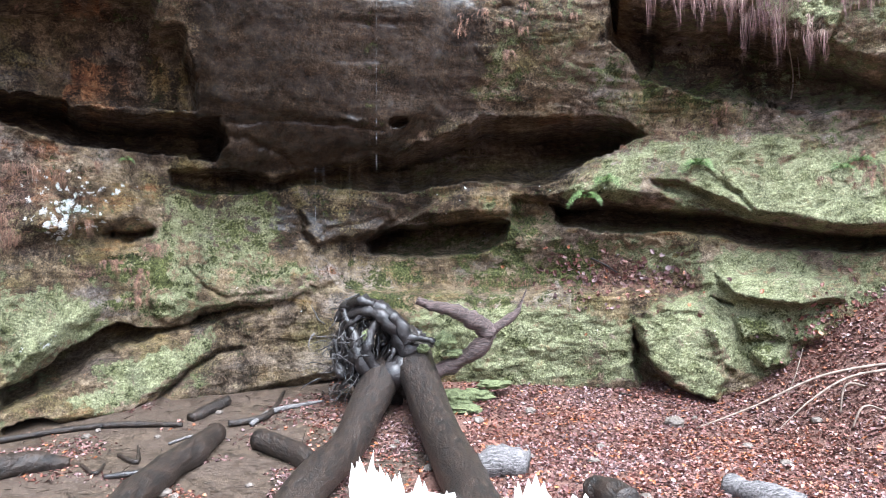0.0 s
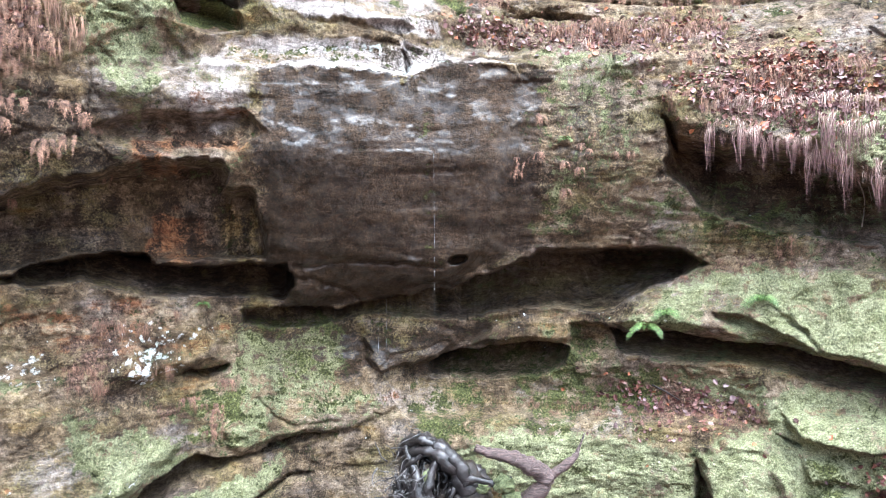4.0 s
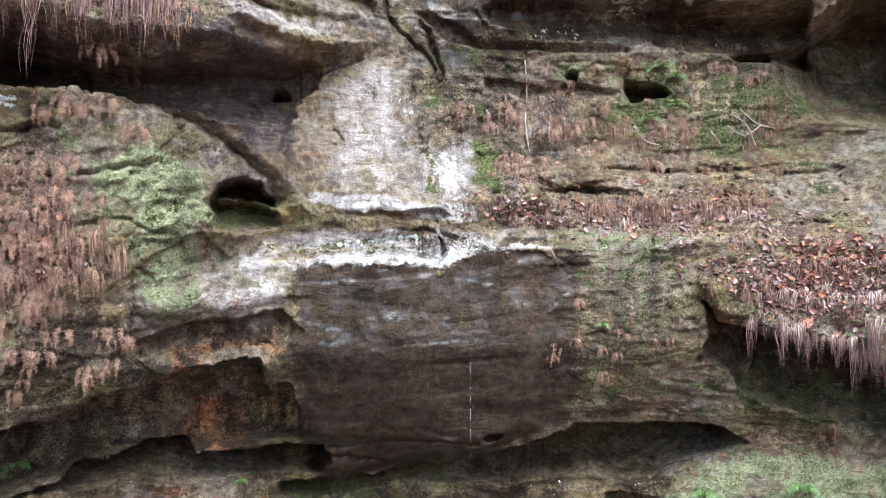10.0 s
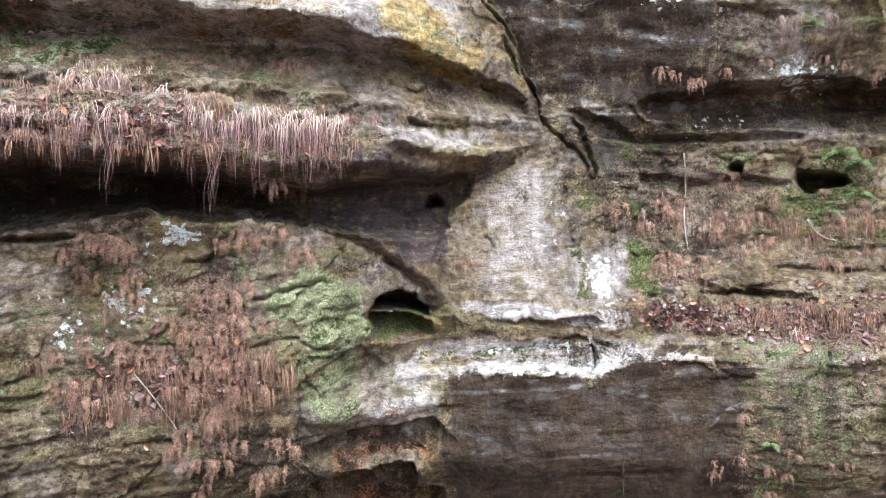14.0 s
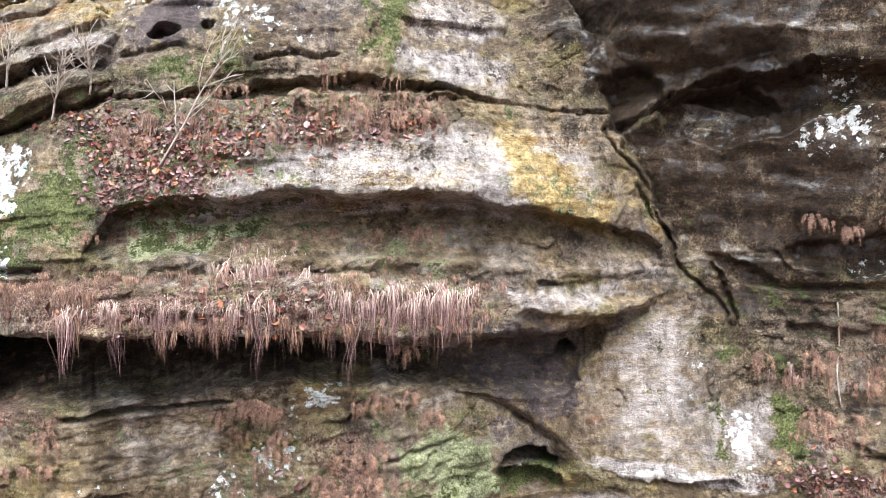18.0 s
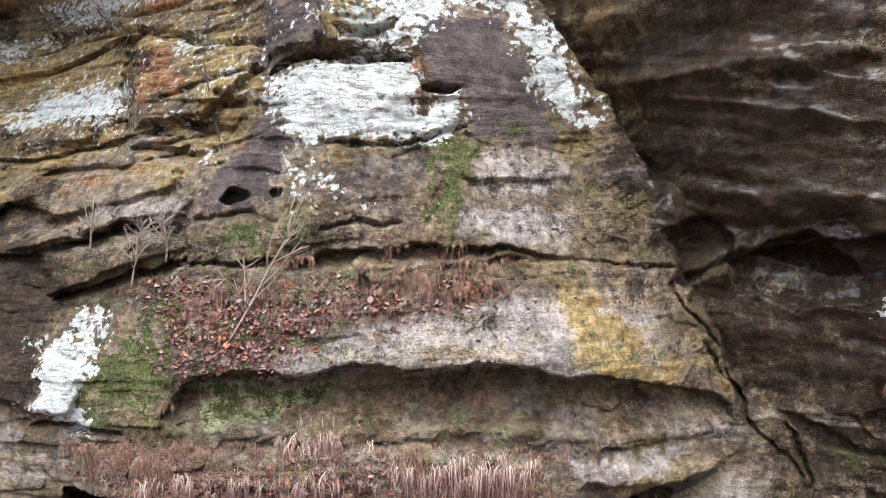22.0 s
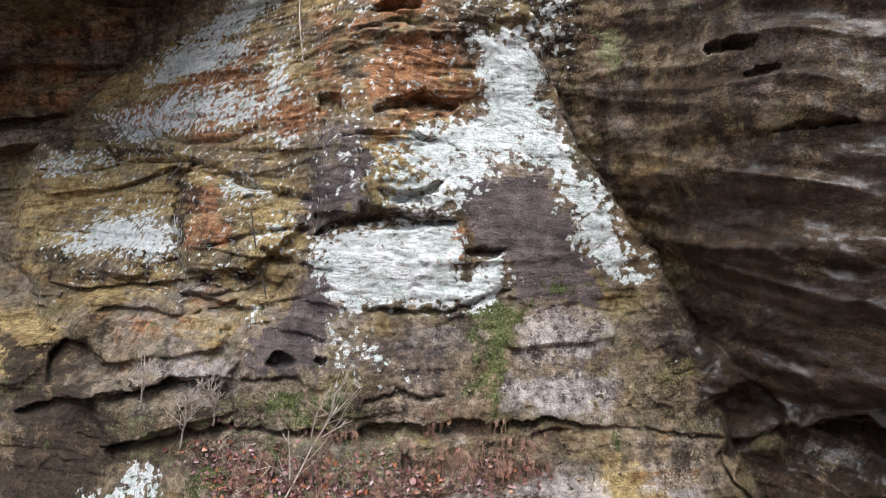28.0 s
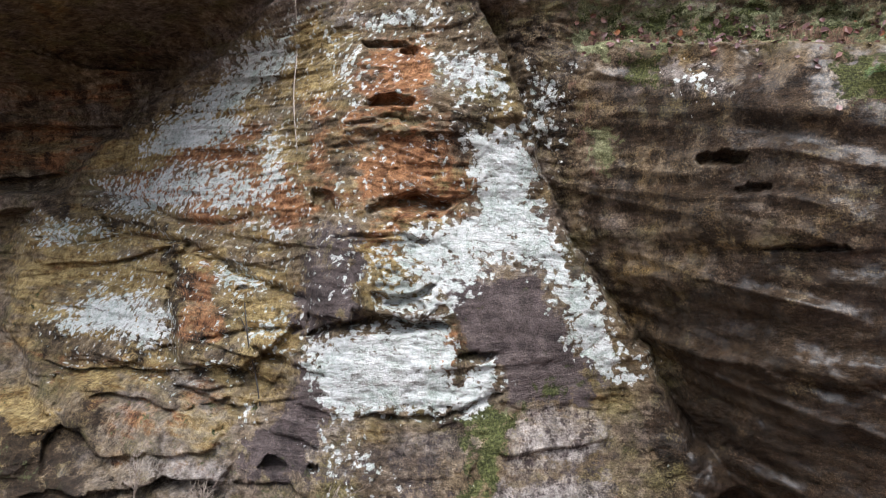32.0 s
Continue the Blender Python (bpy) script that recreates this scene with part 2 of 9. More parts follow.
patch([(-1.9, 0.11), (-5.5, 0.15), (-14.5, 0.19), (-16.7, 0.07), (-16.7, -0.1), (-1.8, -0.12)], -0.4, -0.3, 0.06)
lip([(8.7, 1.22), (3.7, 1.22), (-0.9, 1.18), (-10.1, 1.16), (-19.2, 1.17)], -0.28, 0.3)  # shelf of the low wall
patch([(-14.9, 0.9), (-16.2, 0.59), (-17.9, 0.28), (-21.6, 0.1), (-16.7, 0.06), (-14.7, 0.4)], -0.4, -0.3, 0.05)
patch([(-15, 0.91), (-17.1, 1.19), (-20, 1.19), (-21.8, 0.98), (-22.4, 0.41), (-21.8, 0.11), (-18.4, 0.25), (-16.2, 0.53)], 0.12, 0.3, 0.08)  # leaning slab
patch([(-21, 1.46), (-25.9, 1.51), (-30.2, 1.46), (-29.9, 1.18), (-26.7, 1.13), (-22.4, 1.21)], 0.1, 0.3, 0.1)
patch([(-20.4, 1.29), (-21.2, 1.2), (-22.8, 1.11), (-22.4, 1.21)], -0.25, -0.25, 0.05)
patch([(-23.2, 0.71), (-24.8, 0.82), (-26.5, 0.73), (-26.3, 0.51), (-24.4, 0.44)], 0.1, 0.2, 0.08)
patch([(-26.3, 0.5), (-28.1, 0.53), (-29.7, 0.41), (-29.5, 0.28), (-26.7, 0.26)], -0.35, -0.3, 0.06)
patch([(-22.4, 1.1), (-25.9, 1.09), (-26.3, 0.84), (-22.8, 0.76)], 0.05, 0.14, 0.08)
patch([(-26.7, 1.07), (-29.6, 1.14), (-28.5, 0.81), (-26.3, 0.79)], 0.05, 0.14, 0.08)
patch([(-20, 0.97), (-22.4, 0.99), (-23.2, 0.48), (-22, 0.46)], 0.05, 0.14, 0.08)
crack([(-18, 3.33), (-20, 3.52), (-22.9, 3.64)], 0.05, 0.08)
crack([(-22.9, 3.8), (-24, 3.36), (-26.7, 3.06), (-28.5, 3.1)], 0.07, 0.12)
crack([(-20.8, 2.5), (-22.8, 2.26)], 0.04, 0.06)
crack([(35, 3.52), (33.4, 3.2), (31.5, 3.07)], 0.04, 0.05)
crack([(29, 3.61), (28.6, 3.17)], 0.03, 0.04)
crack([(17.5, 2.95), (10.9, 2.95), (4.7, 2.94)], 0.03, 0.04)
patch([(26.4, 5.46), (26, 5.58), (23.2, 5.56), (21.8, 5.45), (21.5, 5.14), (24.2, 5.09), (26.2, 5.12)], -0.02, -0.02, 0.05)  # worn face round the burrow
patch([(26.5, 5.42), (26.1, 5.54), (24.4, 5.61), (22.8, 5.57), (21.6, 5.42), (21.7, 5.34), (23.5, 5.38)], -1.0, -0.9, 0.04)  # burrow
patch([(26.5, 5.41), (23.5, 5.37), (21.6, 5.33), (21.2, 5.17), (23.5, 5.08), (25.8, 5.1)], -0.45, 0.03, 0.05)  # sill of the burrow
hole(20.9, 6.51, 0.07, 0.06, 0.4)
hole(-2.8, 6.83, 0.05, 0.05, 0.35)
hole(-8.9, 6.69, 0.19, 0.10, 0.6)
hole(-16.1, 7.13, 0.20, 0.10, 0.5)
crack([(36.3, 5.57), (33.3, 5.65), (30.1, 5.75)], 0.04, 0.08)
crack([(37.5, 5.11), (32.5, 5.21), (29, 5.12)], 0.04, 0.06)
crack([(41, 5.91), (38.3, 6), (36.7, 5.97)], 0.04, 0.08)
crack([(9.6, 7.29), (7.8, 6.67)], 0.05, 0.12)
crack([(10.3, 6.6), (9.4, 6.07)], 0.04, 0.05)
crack([(-0.2, 5.64), (-4.5, 5.55), (-9, 5.46)], 0.05, 0.1)
crack([(-6.6, 5.81), (-12.1, 5.77), (-18.1, 5.83)], 0.05, 0.1)
crack([(16.9, 6.12), (16.2, 6.03)], 0.03, 0.05)
patch([(4.8, 6.73), (-4.1, 6.76), (-7.4, 6.61), (-4.1, 6.54), (4.8, 6.56)], -0.12, -0.05, 0.05)
patch([(10.8, 7.46), (6.6, 7.34), (4.7, 7.19), (-0.6, 7.18), (-8.2, 7.23), (-8.2, 7.07), (4.8, 7.07), (8.4, 7.17)], -0.12, -0.1, 0.06)
patch([(64.1, 7.19), (48.8, 7.3), (39.8, 7.28), (25.6, 7.15), (16.4, 7.06), (12, 7.13), (14.1, 6.89), (20.9, 6.68), (29.4, 6.63), (39.8, 6.63), (53, 6.69), (64.2, 6.7)], 0.15, 0.32, 0.12)  # fringed ledge
patch([(24.7, 6.96), (20.9, 6.89), (15.5, 6.89), (14.1, 6.87), (20.9, 6.68), (25.6, 6.65)], -0.15, -0.05, 0.06)
hole(22.3, 7.15, 0.08, 0.03, 0.12)
patch([(57, 7.84), (48.8, 7.92), (44.4, 7.97), (30.4, 7.97), (22.8, 7.86), (16.8, 7.69), (14.2, 7.59), (12.8, 7.3), (16.4, 7.25), (25.6, 7.28), (39.8, 7.38), (53, 7.41), (59.6, 7.39)], -0.6, -0.02, 0.05)  # soffit of the pale slab
crack([(32.4, 8.83), (24.9, 8.87), (17.7, 8.79)], 0.04, 0.08)
crack([(46.6, 9.15), (43.3, 9.19), (40.2, 9.18)], 0.04, 0.1)
crack([(34.8, 9.39), (35.3, 9.03)], 0.03, 0.03)
hole(50.2, 9.49, 0.05, 0.04, 0.15)
patch([(68.6, 8.92), (63.4, 8.35), (64.4, 7.35), (67.7, 7.32), (72.6, 7.67), (72.5, 8.9)], 0.05, 0.2, 0.12)
patch([(67.7, 7.3), (64.8, 7.34), (61.4, 7.31), (61.4, 7.24), (66.6, 7.21)], -0.25, -0.2, 0.05)
patch([(51, 10.94), (46.6, 10.89), (41.9, 10.86), (37.6, 10.82), (41.9, 10.73), (46.6, 10.76), (50.8, 10.61)], -0.2, -0.1, 0.05)
patch([(45.6, 11.1), (41.9, 11.1), (39, 11.2), (40, 11.05), (44.7, 10.96)], -0.2, -0.1, 0.04)
patch([(37.1, 10.61), (33.8, 10.58), (35.2, 10.45), (39, 10.46)], -0.12, -0.02, 0.05)
crack([(58.3, 10.57), (54.5, 10.68), (51.1, 10.7)], 0.05, 0.12)
crack([(66.3, 10.18), (61.9, 10.07), (56.3, 9.95)], 0.05, 0.1)
crack([(55.9, 9.3), (52, 9.32)], 0.04, 0.1)
hole(42.4, 13.67, 0.12, 0.03, 0.15)
patch([(45.8, 11.95), (42.5, 12.11), (38.8, 11.99), (39.2, 11.87), (43.5, 11.87)], -0.22, -0.1, 0.05)
patch([(48.1, 12.86), (43.5, 12.89), (37.4, 12.75), (38.8, 12.72), (45.8, 12.77)], -0.12, -0.05, 0.04)
crack([(48.1, 11.6), (43.5, 11.66), (40.6, 11.58)], 0.04, 0.08)
patch([(72, 12.04), (69.6, 12.07), (70.5, 11.18), (71.2, 10.34), (70.1, 9.89), (68.4, 9.53), (72.2, 9.35), (79.7, 9.34), (79.5, 12)], -0.7, -0.6, 0.12)
patch([(66.4, 12), (59.2, 11.61), (59.8, 11.55), (64.9, 11.59)], -0.25, -0.1, 0.05)
patch([(68.3, 9.87), (63.5, 10.14), (57, 9.86), (56.8, 9.52), (66.6, 9.23), (68.4, 9.53)], 0.12, 0.25, 0.1)
patch([(51.3, 11.64), (46.3, 11.66), (45.8, 10.92), (48.1, 10.71), (50.8, 10.62)], 0.08, 0.2, 0.1)
patch([(47.2, 11), (43.4, 10.96), (38.7, 10.81), (43.4, 10.79), (47.2, 10.87)], -0.2, -0.08, 0.05)
lip([(29.1, 13.56), (25.1, 13.63), (16.6, 13.4), (6.7, 13.21)], -0.4, 0.35)
hole(17.1, 12.38, 0.19, 0.05, 0.15)
hole(15.2, 12.08, 0.18, 0.03, 0.1)
hole(9.5, 11.59, 0.22, 0.02, 0.12)
patch([(20.6, 9.82), (16.2, 9.71), (10.4, 9.46), (6.2, 9.45), (3.5, 9.48), (3.5, 9.06), (18.1, 8.77)], -0.35, -0.25, 0.4)
patch([(29.4, 11.71), (18.4, 11.62), (11.7, 11.66), (3.8, 11.67), (3.7, 11.24), (12.4, 11.26), (20.5, 11.16), (26.6, 11.2)], -0.1, 0.1, 0.15)
patch([(25.7, 10.91), (18.3, 10.75), (3.6, 10.85), (3.6, 10.45), (12.3, 10.44), (22.6, 10.46)], 0.0, 0.15, 0.15)
# new hollows and blocks
patch([(32.7, 2.63), (27, 2.62), (24, 2.56), (22.1, 2.22), (22, 1.89), (26.1, 1.82), (27.8, 1.75), (32.4, 1.69)], 0.02, 0.22, 0.18)  # lichened boulder
overhang([(26.3, 1.8), (25.3, 1.86), (22, 1.89), (22.8, 1.78), (24.4, 1.72)], 0.45, 0.3)  # undercut of the boulder
patch([(21.8, 2.21), (17.6, 2.18), (13.8, 2.29), (11.7, 1.88), (12.6, 1.72), (10.1, 1.49), (8.2, 1.36), (12.7, 1.1), (18.2, 1.04), (21.6, 0.89), (23.4, 1.26), (22, 1.79)], 0.0, 0.10, 0.08)  # mossy slab
crack([(19.9, 1.5), (18.8, 1.29), (16.8, 1.16), (13.8, 1.23)], 0.03, 0.05)
patch([(32.4, 1.71), (28.3, 1.71), (25.7, 1.33), (25.1, 1.03), (26.8, 0.91), (28.8, 0.68), (32.4, 0.4)], 0.0, 0.26, 0.2)  # big boulder
overhang([(32.4, 0.41), (30.6, 0.55), (27.7, 0.81), (25.1, 1), (21.8, 0.88), (18.2, 1.04), (12.8, 1.13), (13.9, 1.05), (18, 0.89), (21.4, 0.8), (25, 0.73), (28.8, 0.37), (30.1, 0.29), (32.2, 0.15)], 0.95, 0.3)  # gap under the boulder
patch([(17.9, 0.9), (17.7, 0.65), (20.2, 0.42), (23.7, 0.06), (30, 0.08), (28.8, 0.37), (25, 0.73), (21.4, 0.8)], 0.0, 0.12, 0.1)  # green wedge
crack([(16.2, 0.62), (18, 0.6), (20.7, 0.36), (23.4, 0.01)], 0.05, 0.12)
patch([(16.3, 0.93), (12.7, 1.1), (8.4, 1.32), (7.3, 0.73), (8, 0.35), (13.7, 0.21), (21.3, 0.01), (23.3, 0.03), (20.6, 0.33), (17.4, 0.59)], 0.02, 0.10, 0.1)  # smooth slab
overhang([(23.5, -0), (17.1, 0.11), (12.2, 0.23), (6.6, 0.35), (3.7, 0.34), (3.9, 0.16), (11.9, 0.1), (17.3, -0.01), (21.2, -0.06)], 0.45, 0.45)  # undercut of the smooth slab
overhang([(32, 0.08), (29.9, 0.1), (27.2, 0.07), (23.8, 0.01), (25.5, -0.07), (30.3, -0.02), (32.2, 0)], 0.5, 0.3)
patch([(12.6, 2.33), (10.5, 2.38), (6.6, 2.33), (4, 2.22), (3.8, 2.02), (5.5, 1.86), (8.1, 1.75), (10.1, 1.65), (11.7, 1.86)], 0.02, 0.2, 0.08)  # block below the wet face
patch([(3.8, 1.99), (2.4, 2.16), (-0.8, 2.32), (-4.2, 2.4), (-7.8, 2.28), (-8.6, 2.11), (-5.5, 2.06), (-3.1, 2.06), (0.2, 2)], 0.02, 0.22, 0.08)  # block below the wet face
overhang([(6.6, 1.63), (6.2, 1.84), (3.9, 1.96), (0.2, 1.98), (-3.1, 2.06), (-5.4, 2.04), (-5, 1.79), (-2.7, 1.59), (1.5, 1.55)], 1.3, 0.9)  # low cave
patch([(-5.3, 2.29), (-8.4, 2.29), (-10.5, 2.16), (-9.9, 1.81), (-6, 1.77), (-5.1, 2.01)], -0.35, -0.05, 0.1)
overhang([(21.7, 2.53), (17.5, 2.58), (13.8, 2.43), (9.7, 2.59), (6.3, 2.65), (3.4, 2.72), (0.8, 2.87), (-2.6, 3.09), (-9.9, 3.11), (-14.7, 3.07), (-16.4, 2.91), (-13.9, 2.7), (-10.2, 2.52), (-8.1, 2.35), (-4, 2.43), (-0.9, 2.35), (2.8, 2.31), (6.4, 2.35), (10.5, 2.39), (13.8, 2.29), (17.6, 2.25), (21.4, 2.3)], 1.0, 1.9)  # gap under the wet face
crack([(17.9, 2.84), (15.7, 2.82), (12.7, 2.6), (11.5, 2.48)], 0.05, 0.06)
crack([(7.9, 2.7), (4.4, 2.74), (1.5, 2.68)], 0.04, 0.05)
overhang([(41.6, 3.45), (37.7, 3.56), (34.1, 3.74), (31.3, 3.79), (28.7, 3.89), (22.3, 3.94), (21.7, 3.81), (22.3, 3.67), (20.4, 3.67), (19.4, 3.44), (19.1, 3.02), (27.7, 2.98), (33.4, 3.07), (37.8, 2.89), (41.8, 2.79)], 1.0, 0.7, 0.25)  # slot beside the wet face
overhang([(41.8, 2.79), (37.8, 2.87), (35.7, 3.01), (33.4, 3.07), (28.5, 3.1), (27.5, 2.96), (23.7, 2.92), (20.3, 3), (18.1, 2.97), (17.2, 2.76), (18.1, 2.62), (23, 2.63), (26.5, 2.63), (30.7, 2.71), (34.4, 2.79), (37.9, 2.78), (41.5, 2.74)], 1.5, 1.1)  # low gap beside the wet face
patch([(19.8, 3.63), (18.6, 4.57), (15, 4.75), (7.4, 4.79), (0.2, 4.91), (-0.7, 3.73), (-0.6, 3.12), (3.7, 2.69), (8.6, 2.59), (13.6, 2.48), (16.4, 2.43), (19.1, 2.65), (19.3, 2.99)], 0.0, 0.16, 0.2)  # belly of the wet face
patch([(19, 3.29), (13, 3.18), (6, 3.02), (7.1, 2.92), (15, 3.04), (18.7, 3.11)], 0.0, 0.05, 0.06)
hole(3.6, 3.02, 0.12, 0.04, 0.2)
patch([(-8.7, 2.28), (-10.1, 2.48), (-14.4, 2.74), (-17.4, 2.9), (-22.8, 2.99), (-35, 2.79), (-34.4, 1.8), (-27.3, 1.87), (-24.3, 1.95), (-19, 2.15), (-14.3, 2.21), (-10.6, 2.2)], 0.0, 0.4, 0.12)  # mossy slab over a slot
overhang([(-8.8, 2.23), (-10.6, 2.2), (-14.3, 2.21), (-19, 2.15), (-24.3, 1.95), (-27.3, 1.87), (-34.4, 1.8), (-34.9, 1.61), (-26.1, 1.65), (-22.9, 1.72), (-18.9, 1.9), (-14.5, 1.84), (-9.9, 1.92)], 1.2, 0.8)  # slot under the mossy slab
overhang([(-16.3, 2.44), (-18.8, 2.42), (-21.3, 2.24), (-24.7, 2.01), (-22.8, 1.98), (-19.3, 2.18), (-16.7, 2.34)], 0.28, 0.2)
crack([(-21.1, 2.4), (-22.7, 2.26), (-24.4, 2.04)], 0.04, 0.07)
lip([(28.4, 4.58), (24.2, 4.78), (20.5, 4.74), (15.9, 4.8), (11.3, 4.8), (7.4, 4.8), (4.8, 4.94), (1.6, 4.96), (-2.7, 4.93)], -0.16, 0.22)  # sloping shelf above the wet face
overhang([(18.8, 5.39), (15.2, 5.31), (11.5, 5.33), (8.5, 5.42), (6, 5.32), (8, 5.22), (11.4, 5.23), (16.1, 5.25)], 0.06, 0.12)  # thin ledge
overhang([(25.2, 4.91), (20.6, 4.91), (16.2, 4.92), (11.5, 4.88), (7.5, 4.86), (11.4, 4.85), (15.9, 4.87), (20.4, 4.88)], 0.05, 0.05)
crack([(8.4, 5.34), (7.9, 5.19), (6.1, 5.1)], 0.04, 0.05)
crack([(7.8, 5.13), (7.5, 4.98), (8, 4.85)], 0.03, 0.10)
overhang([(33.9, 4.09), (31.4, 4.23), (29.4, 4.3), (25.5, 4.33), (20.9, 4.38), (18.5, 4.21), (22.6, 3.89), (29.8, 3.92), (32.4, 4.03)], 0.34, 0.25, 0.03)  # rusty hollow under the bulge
patch([(33.3, 4.59), (28.4, 4.74), (24.2, 4.78), (19.8, 4.7), (19.8, 4.41), (25.5, 4.33), (29.5, 4.31), (31.6, 4.35)], 0.0, 0.14, 0.18)  # smooth bulge
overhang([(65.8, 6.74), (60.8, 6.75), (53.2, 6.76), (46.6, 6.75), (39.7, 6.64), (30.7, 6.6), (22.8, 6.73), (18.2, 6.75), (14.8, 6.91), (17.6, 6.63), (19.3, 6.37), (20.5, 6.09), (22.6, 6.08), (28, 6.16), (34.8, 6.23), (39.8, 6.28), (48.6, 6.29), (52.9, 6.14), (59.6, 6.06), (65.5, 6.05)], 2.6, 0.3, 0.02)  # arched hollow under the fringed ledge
overhang([(61.2, 6), (57.1, 6.08), (52.8, 6.14), (49.8, 6.19), (46, 6.08), (50.6, 6.09), (52.6, 6.09), (57, 5.97), (60.7, 5.97)], 0.35, 0.2)  # lip below the hollow
crack([(31, 6.2), (28.2, 6.12), (26.1, 6), (24.4, 5.8), (22.3, 5.61), (21.4, 5.37)], 0.10, 0.12)
patch([(26, 5.95), (24.4, 5.78), (21.8, 5.57), (20.7, 5.29), (18.4, 5.23), (19.4, 5.53), (21.3, 5.84), (22.7, 6.06), (27, 6.11)], 0.0, 0.10, 0.12)  # rib beside the burrow
crack([(19.4, 6.47), (18, 6.63), (14.4, 6.88)], 0.05, 0.08)
crack([(25.4, 6.42), (20.9, 6.4), (19.8, 6.23), (21.3, 5.82)], 0.06, 0.07)
patch([(-12.5, 4.61), (-13.5, 4.75), (-19.4, 4.87), (-35.4, 4.95), (-35.9, 3.14), (-29.7, 3.55), (-25.2, 3.85), (-23.1, 4), (-18, 4.1), (-13.9, 4.27)], 0.05, 0.34, 0.1)  # leafy ledge
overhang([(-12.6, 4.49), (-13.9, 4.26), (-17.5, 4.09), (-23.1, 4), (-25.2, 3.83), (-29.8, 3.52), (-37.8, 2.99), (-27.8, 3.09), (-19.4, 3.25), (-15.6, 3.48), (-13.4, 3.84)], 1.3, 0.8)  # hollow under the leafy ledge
patch([(-2.7, 5.76), (-5.4, 5.89), (-10.2, 5.68), (-11.7, 5.57), (-7.5, 5.59), (-3.3, 5.65)], -0.1, 0.1, 0.1)
overhang([(0.7, 5.6), (-3.3, 5.63), (-10.1, 5.54), (-12.1, 5.61), (-11.8, 5.54), (-7.4, 5.49), (-0.4, 5.55)], 0.15, 0.15)
overhang([(-12.1, 5.9), (-15.8, 5.81), (-20.3, 5.75), (-23.1, 5.79), (-22.6, 5.63), (-15.5, 5.7)], 0.12, 0.1)
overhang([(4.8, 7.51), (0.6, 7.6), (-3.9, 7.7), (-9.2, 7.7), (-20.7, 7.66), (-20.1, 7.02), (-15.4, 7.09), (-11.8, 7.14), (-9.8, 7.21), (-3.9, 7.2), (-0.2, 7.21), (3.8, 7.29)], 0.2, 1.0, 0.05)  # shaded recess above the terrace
overhang([(-15.4, 7.07), (-19.7, 7.34), (-23.4, 7.69), (-29.9, 7.87), (-29.5, 6.07), (-25.2, 6.21), (-20.9, 6.27), (-18.7, 6.66)], 0.25, 2.8, 0.1)  # deep hollow
overhang([(59.4, 8.85), (53.8, 8.85), (48.7, 8.89), (44.8, 8.93), (37.2, 9.03), (34.2, 9.01), (29.6, 8.94), (28.2, 8.89), (24.6, 8.92), (28, 8.84), (34.3, 8.9), (41.7, 8.79), (48.7, 8.74), (53.8, 8.76), (58, 8.81)], 0.25, 0.3)  # upper slot
overhang([(13.8, 8.85), (11.4, 9), (8.9, 9.05), (2, 9.11), (-7.9, 9.03), (1.9, 8.63), (8.4, 8.39), (13.3, 8.55)], 0.35, 0.6)  # recess in the wet wall
overhang([(12.7, 8.95), (10.1, 9.1), (8.1, 9.18), (5.5, 8.97), (3.9, 8.76), (6.9, 8.75), (9.7, 8.85)], 0.3, 0.35)
patch([(18.4, 9.12), (17.7, 9.27), (16.4, 9.3), (14.5, 9.3), (13.1, 9.15), (12.9, 8.89), (14, 8.69), (17.1, 8.7)], -0.28, -0.02, 0.06)  # alcove
crack([(17.2, 8.66), (16.1, 8.69), (14.1, 8.8), (12.6, 8.97)], 0.08, 0.14)
notch([(37, 14.17), (35.1, 13.71), (33.3, 13.06), (31.6, 12.4), (29.7, 11.81), (27.4, 11.33), (25.3, 10.87), (22.8, 10.38), (20.8, 9.88), (18.9, 9.5)], 0.55, 0.45)  # slanting corner
notch([(18.8, 9.17), (17.5, 8.75), (14.4, 8.13), (12.9, 7.69), (12.4, 7.31)], 0.3, 0.3)  # slanting corner
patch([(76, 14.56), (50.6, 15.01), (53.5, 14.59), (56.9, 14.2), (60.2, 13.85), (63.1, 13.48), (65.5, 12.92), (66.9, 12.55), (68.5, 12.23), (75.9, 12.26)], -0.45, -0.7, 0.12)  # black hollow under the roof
overhang([(75.4, 14.45), (64.9, 14.53), (59.9, 14.37), (61, 14.22), (68.5, 14.27), (75.2, 14.29)], 0.5, 0.4)
overhang([(75.5, 13.35), (71.4, 13.41), (67.9, 13.45), (64.3, 13.46), (64.8, 13.12), (68.4, 13.05), (75.2, 12.86)], 0.5, 0.3)
overhang([(75.1, 12.48), (71.9, 12.56), (68, 12.65), (66.6, 12.65), (68.1, 12.32), (72.3, 12.29), (75.4, 12.23)], 0.5, 0.3)
patch([(61.1, 11.24), (59.8, 11.55), (57.3, 11.21), (51.4, 11.1), (51, 10.76), (52.3, 10.48), (55.4, 10.29), (60.8, 10.24), (60.9, 10.77)], 0.05, 0.3, 0.1)  # ochre block
crack([(59.8, 11.55), (60.8, 11.29), (60.9, 10.77), (61, 10.27)], 0.06, 0.16)
crack([(65.3, 11.68), (59.7, 11.55), (55.5, 11.17), (51.2, 11.04)], 0.06, 0.14)
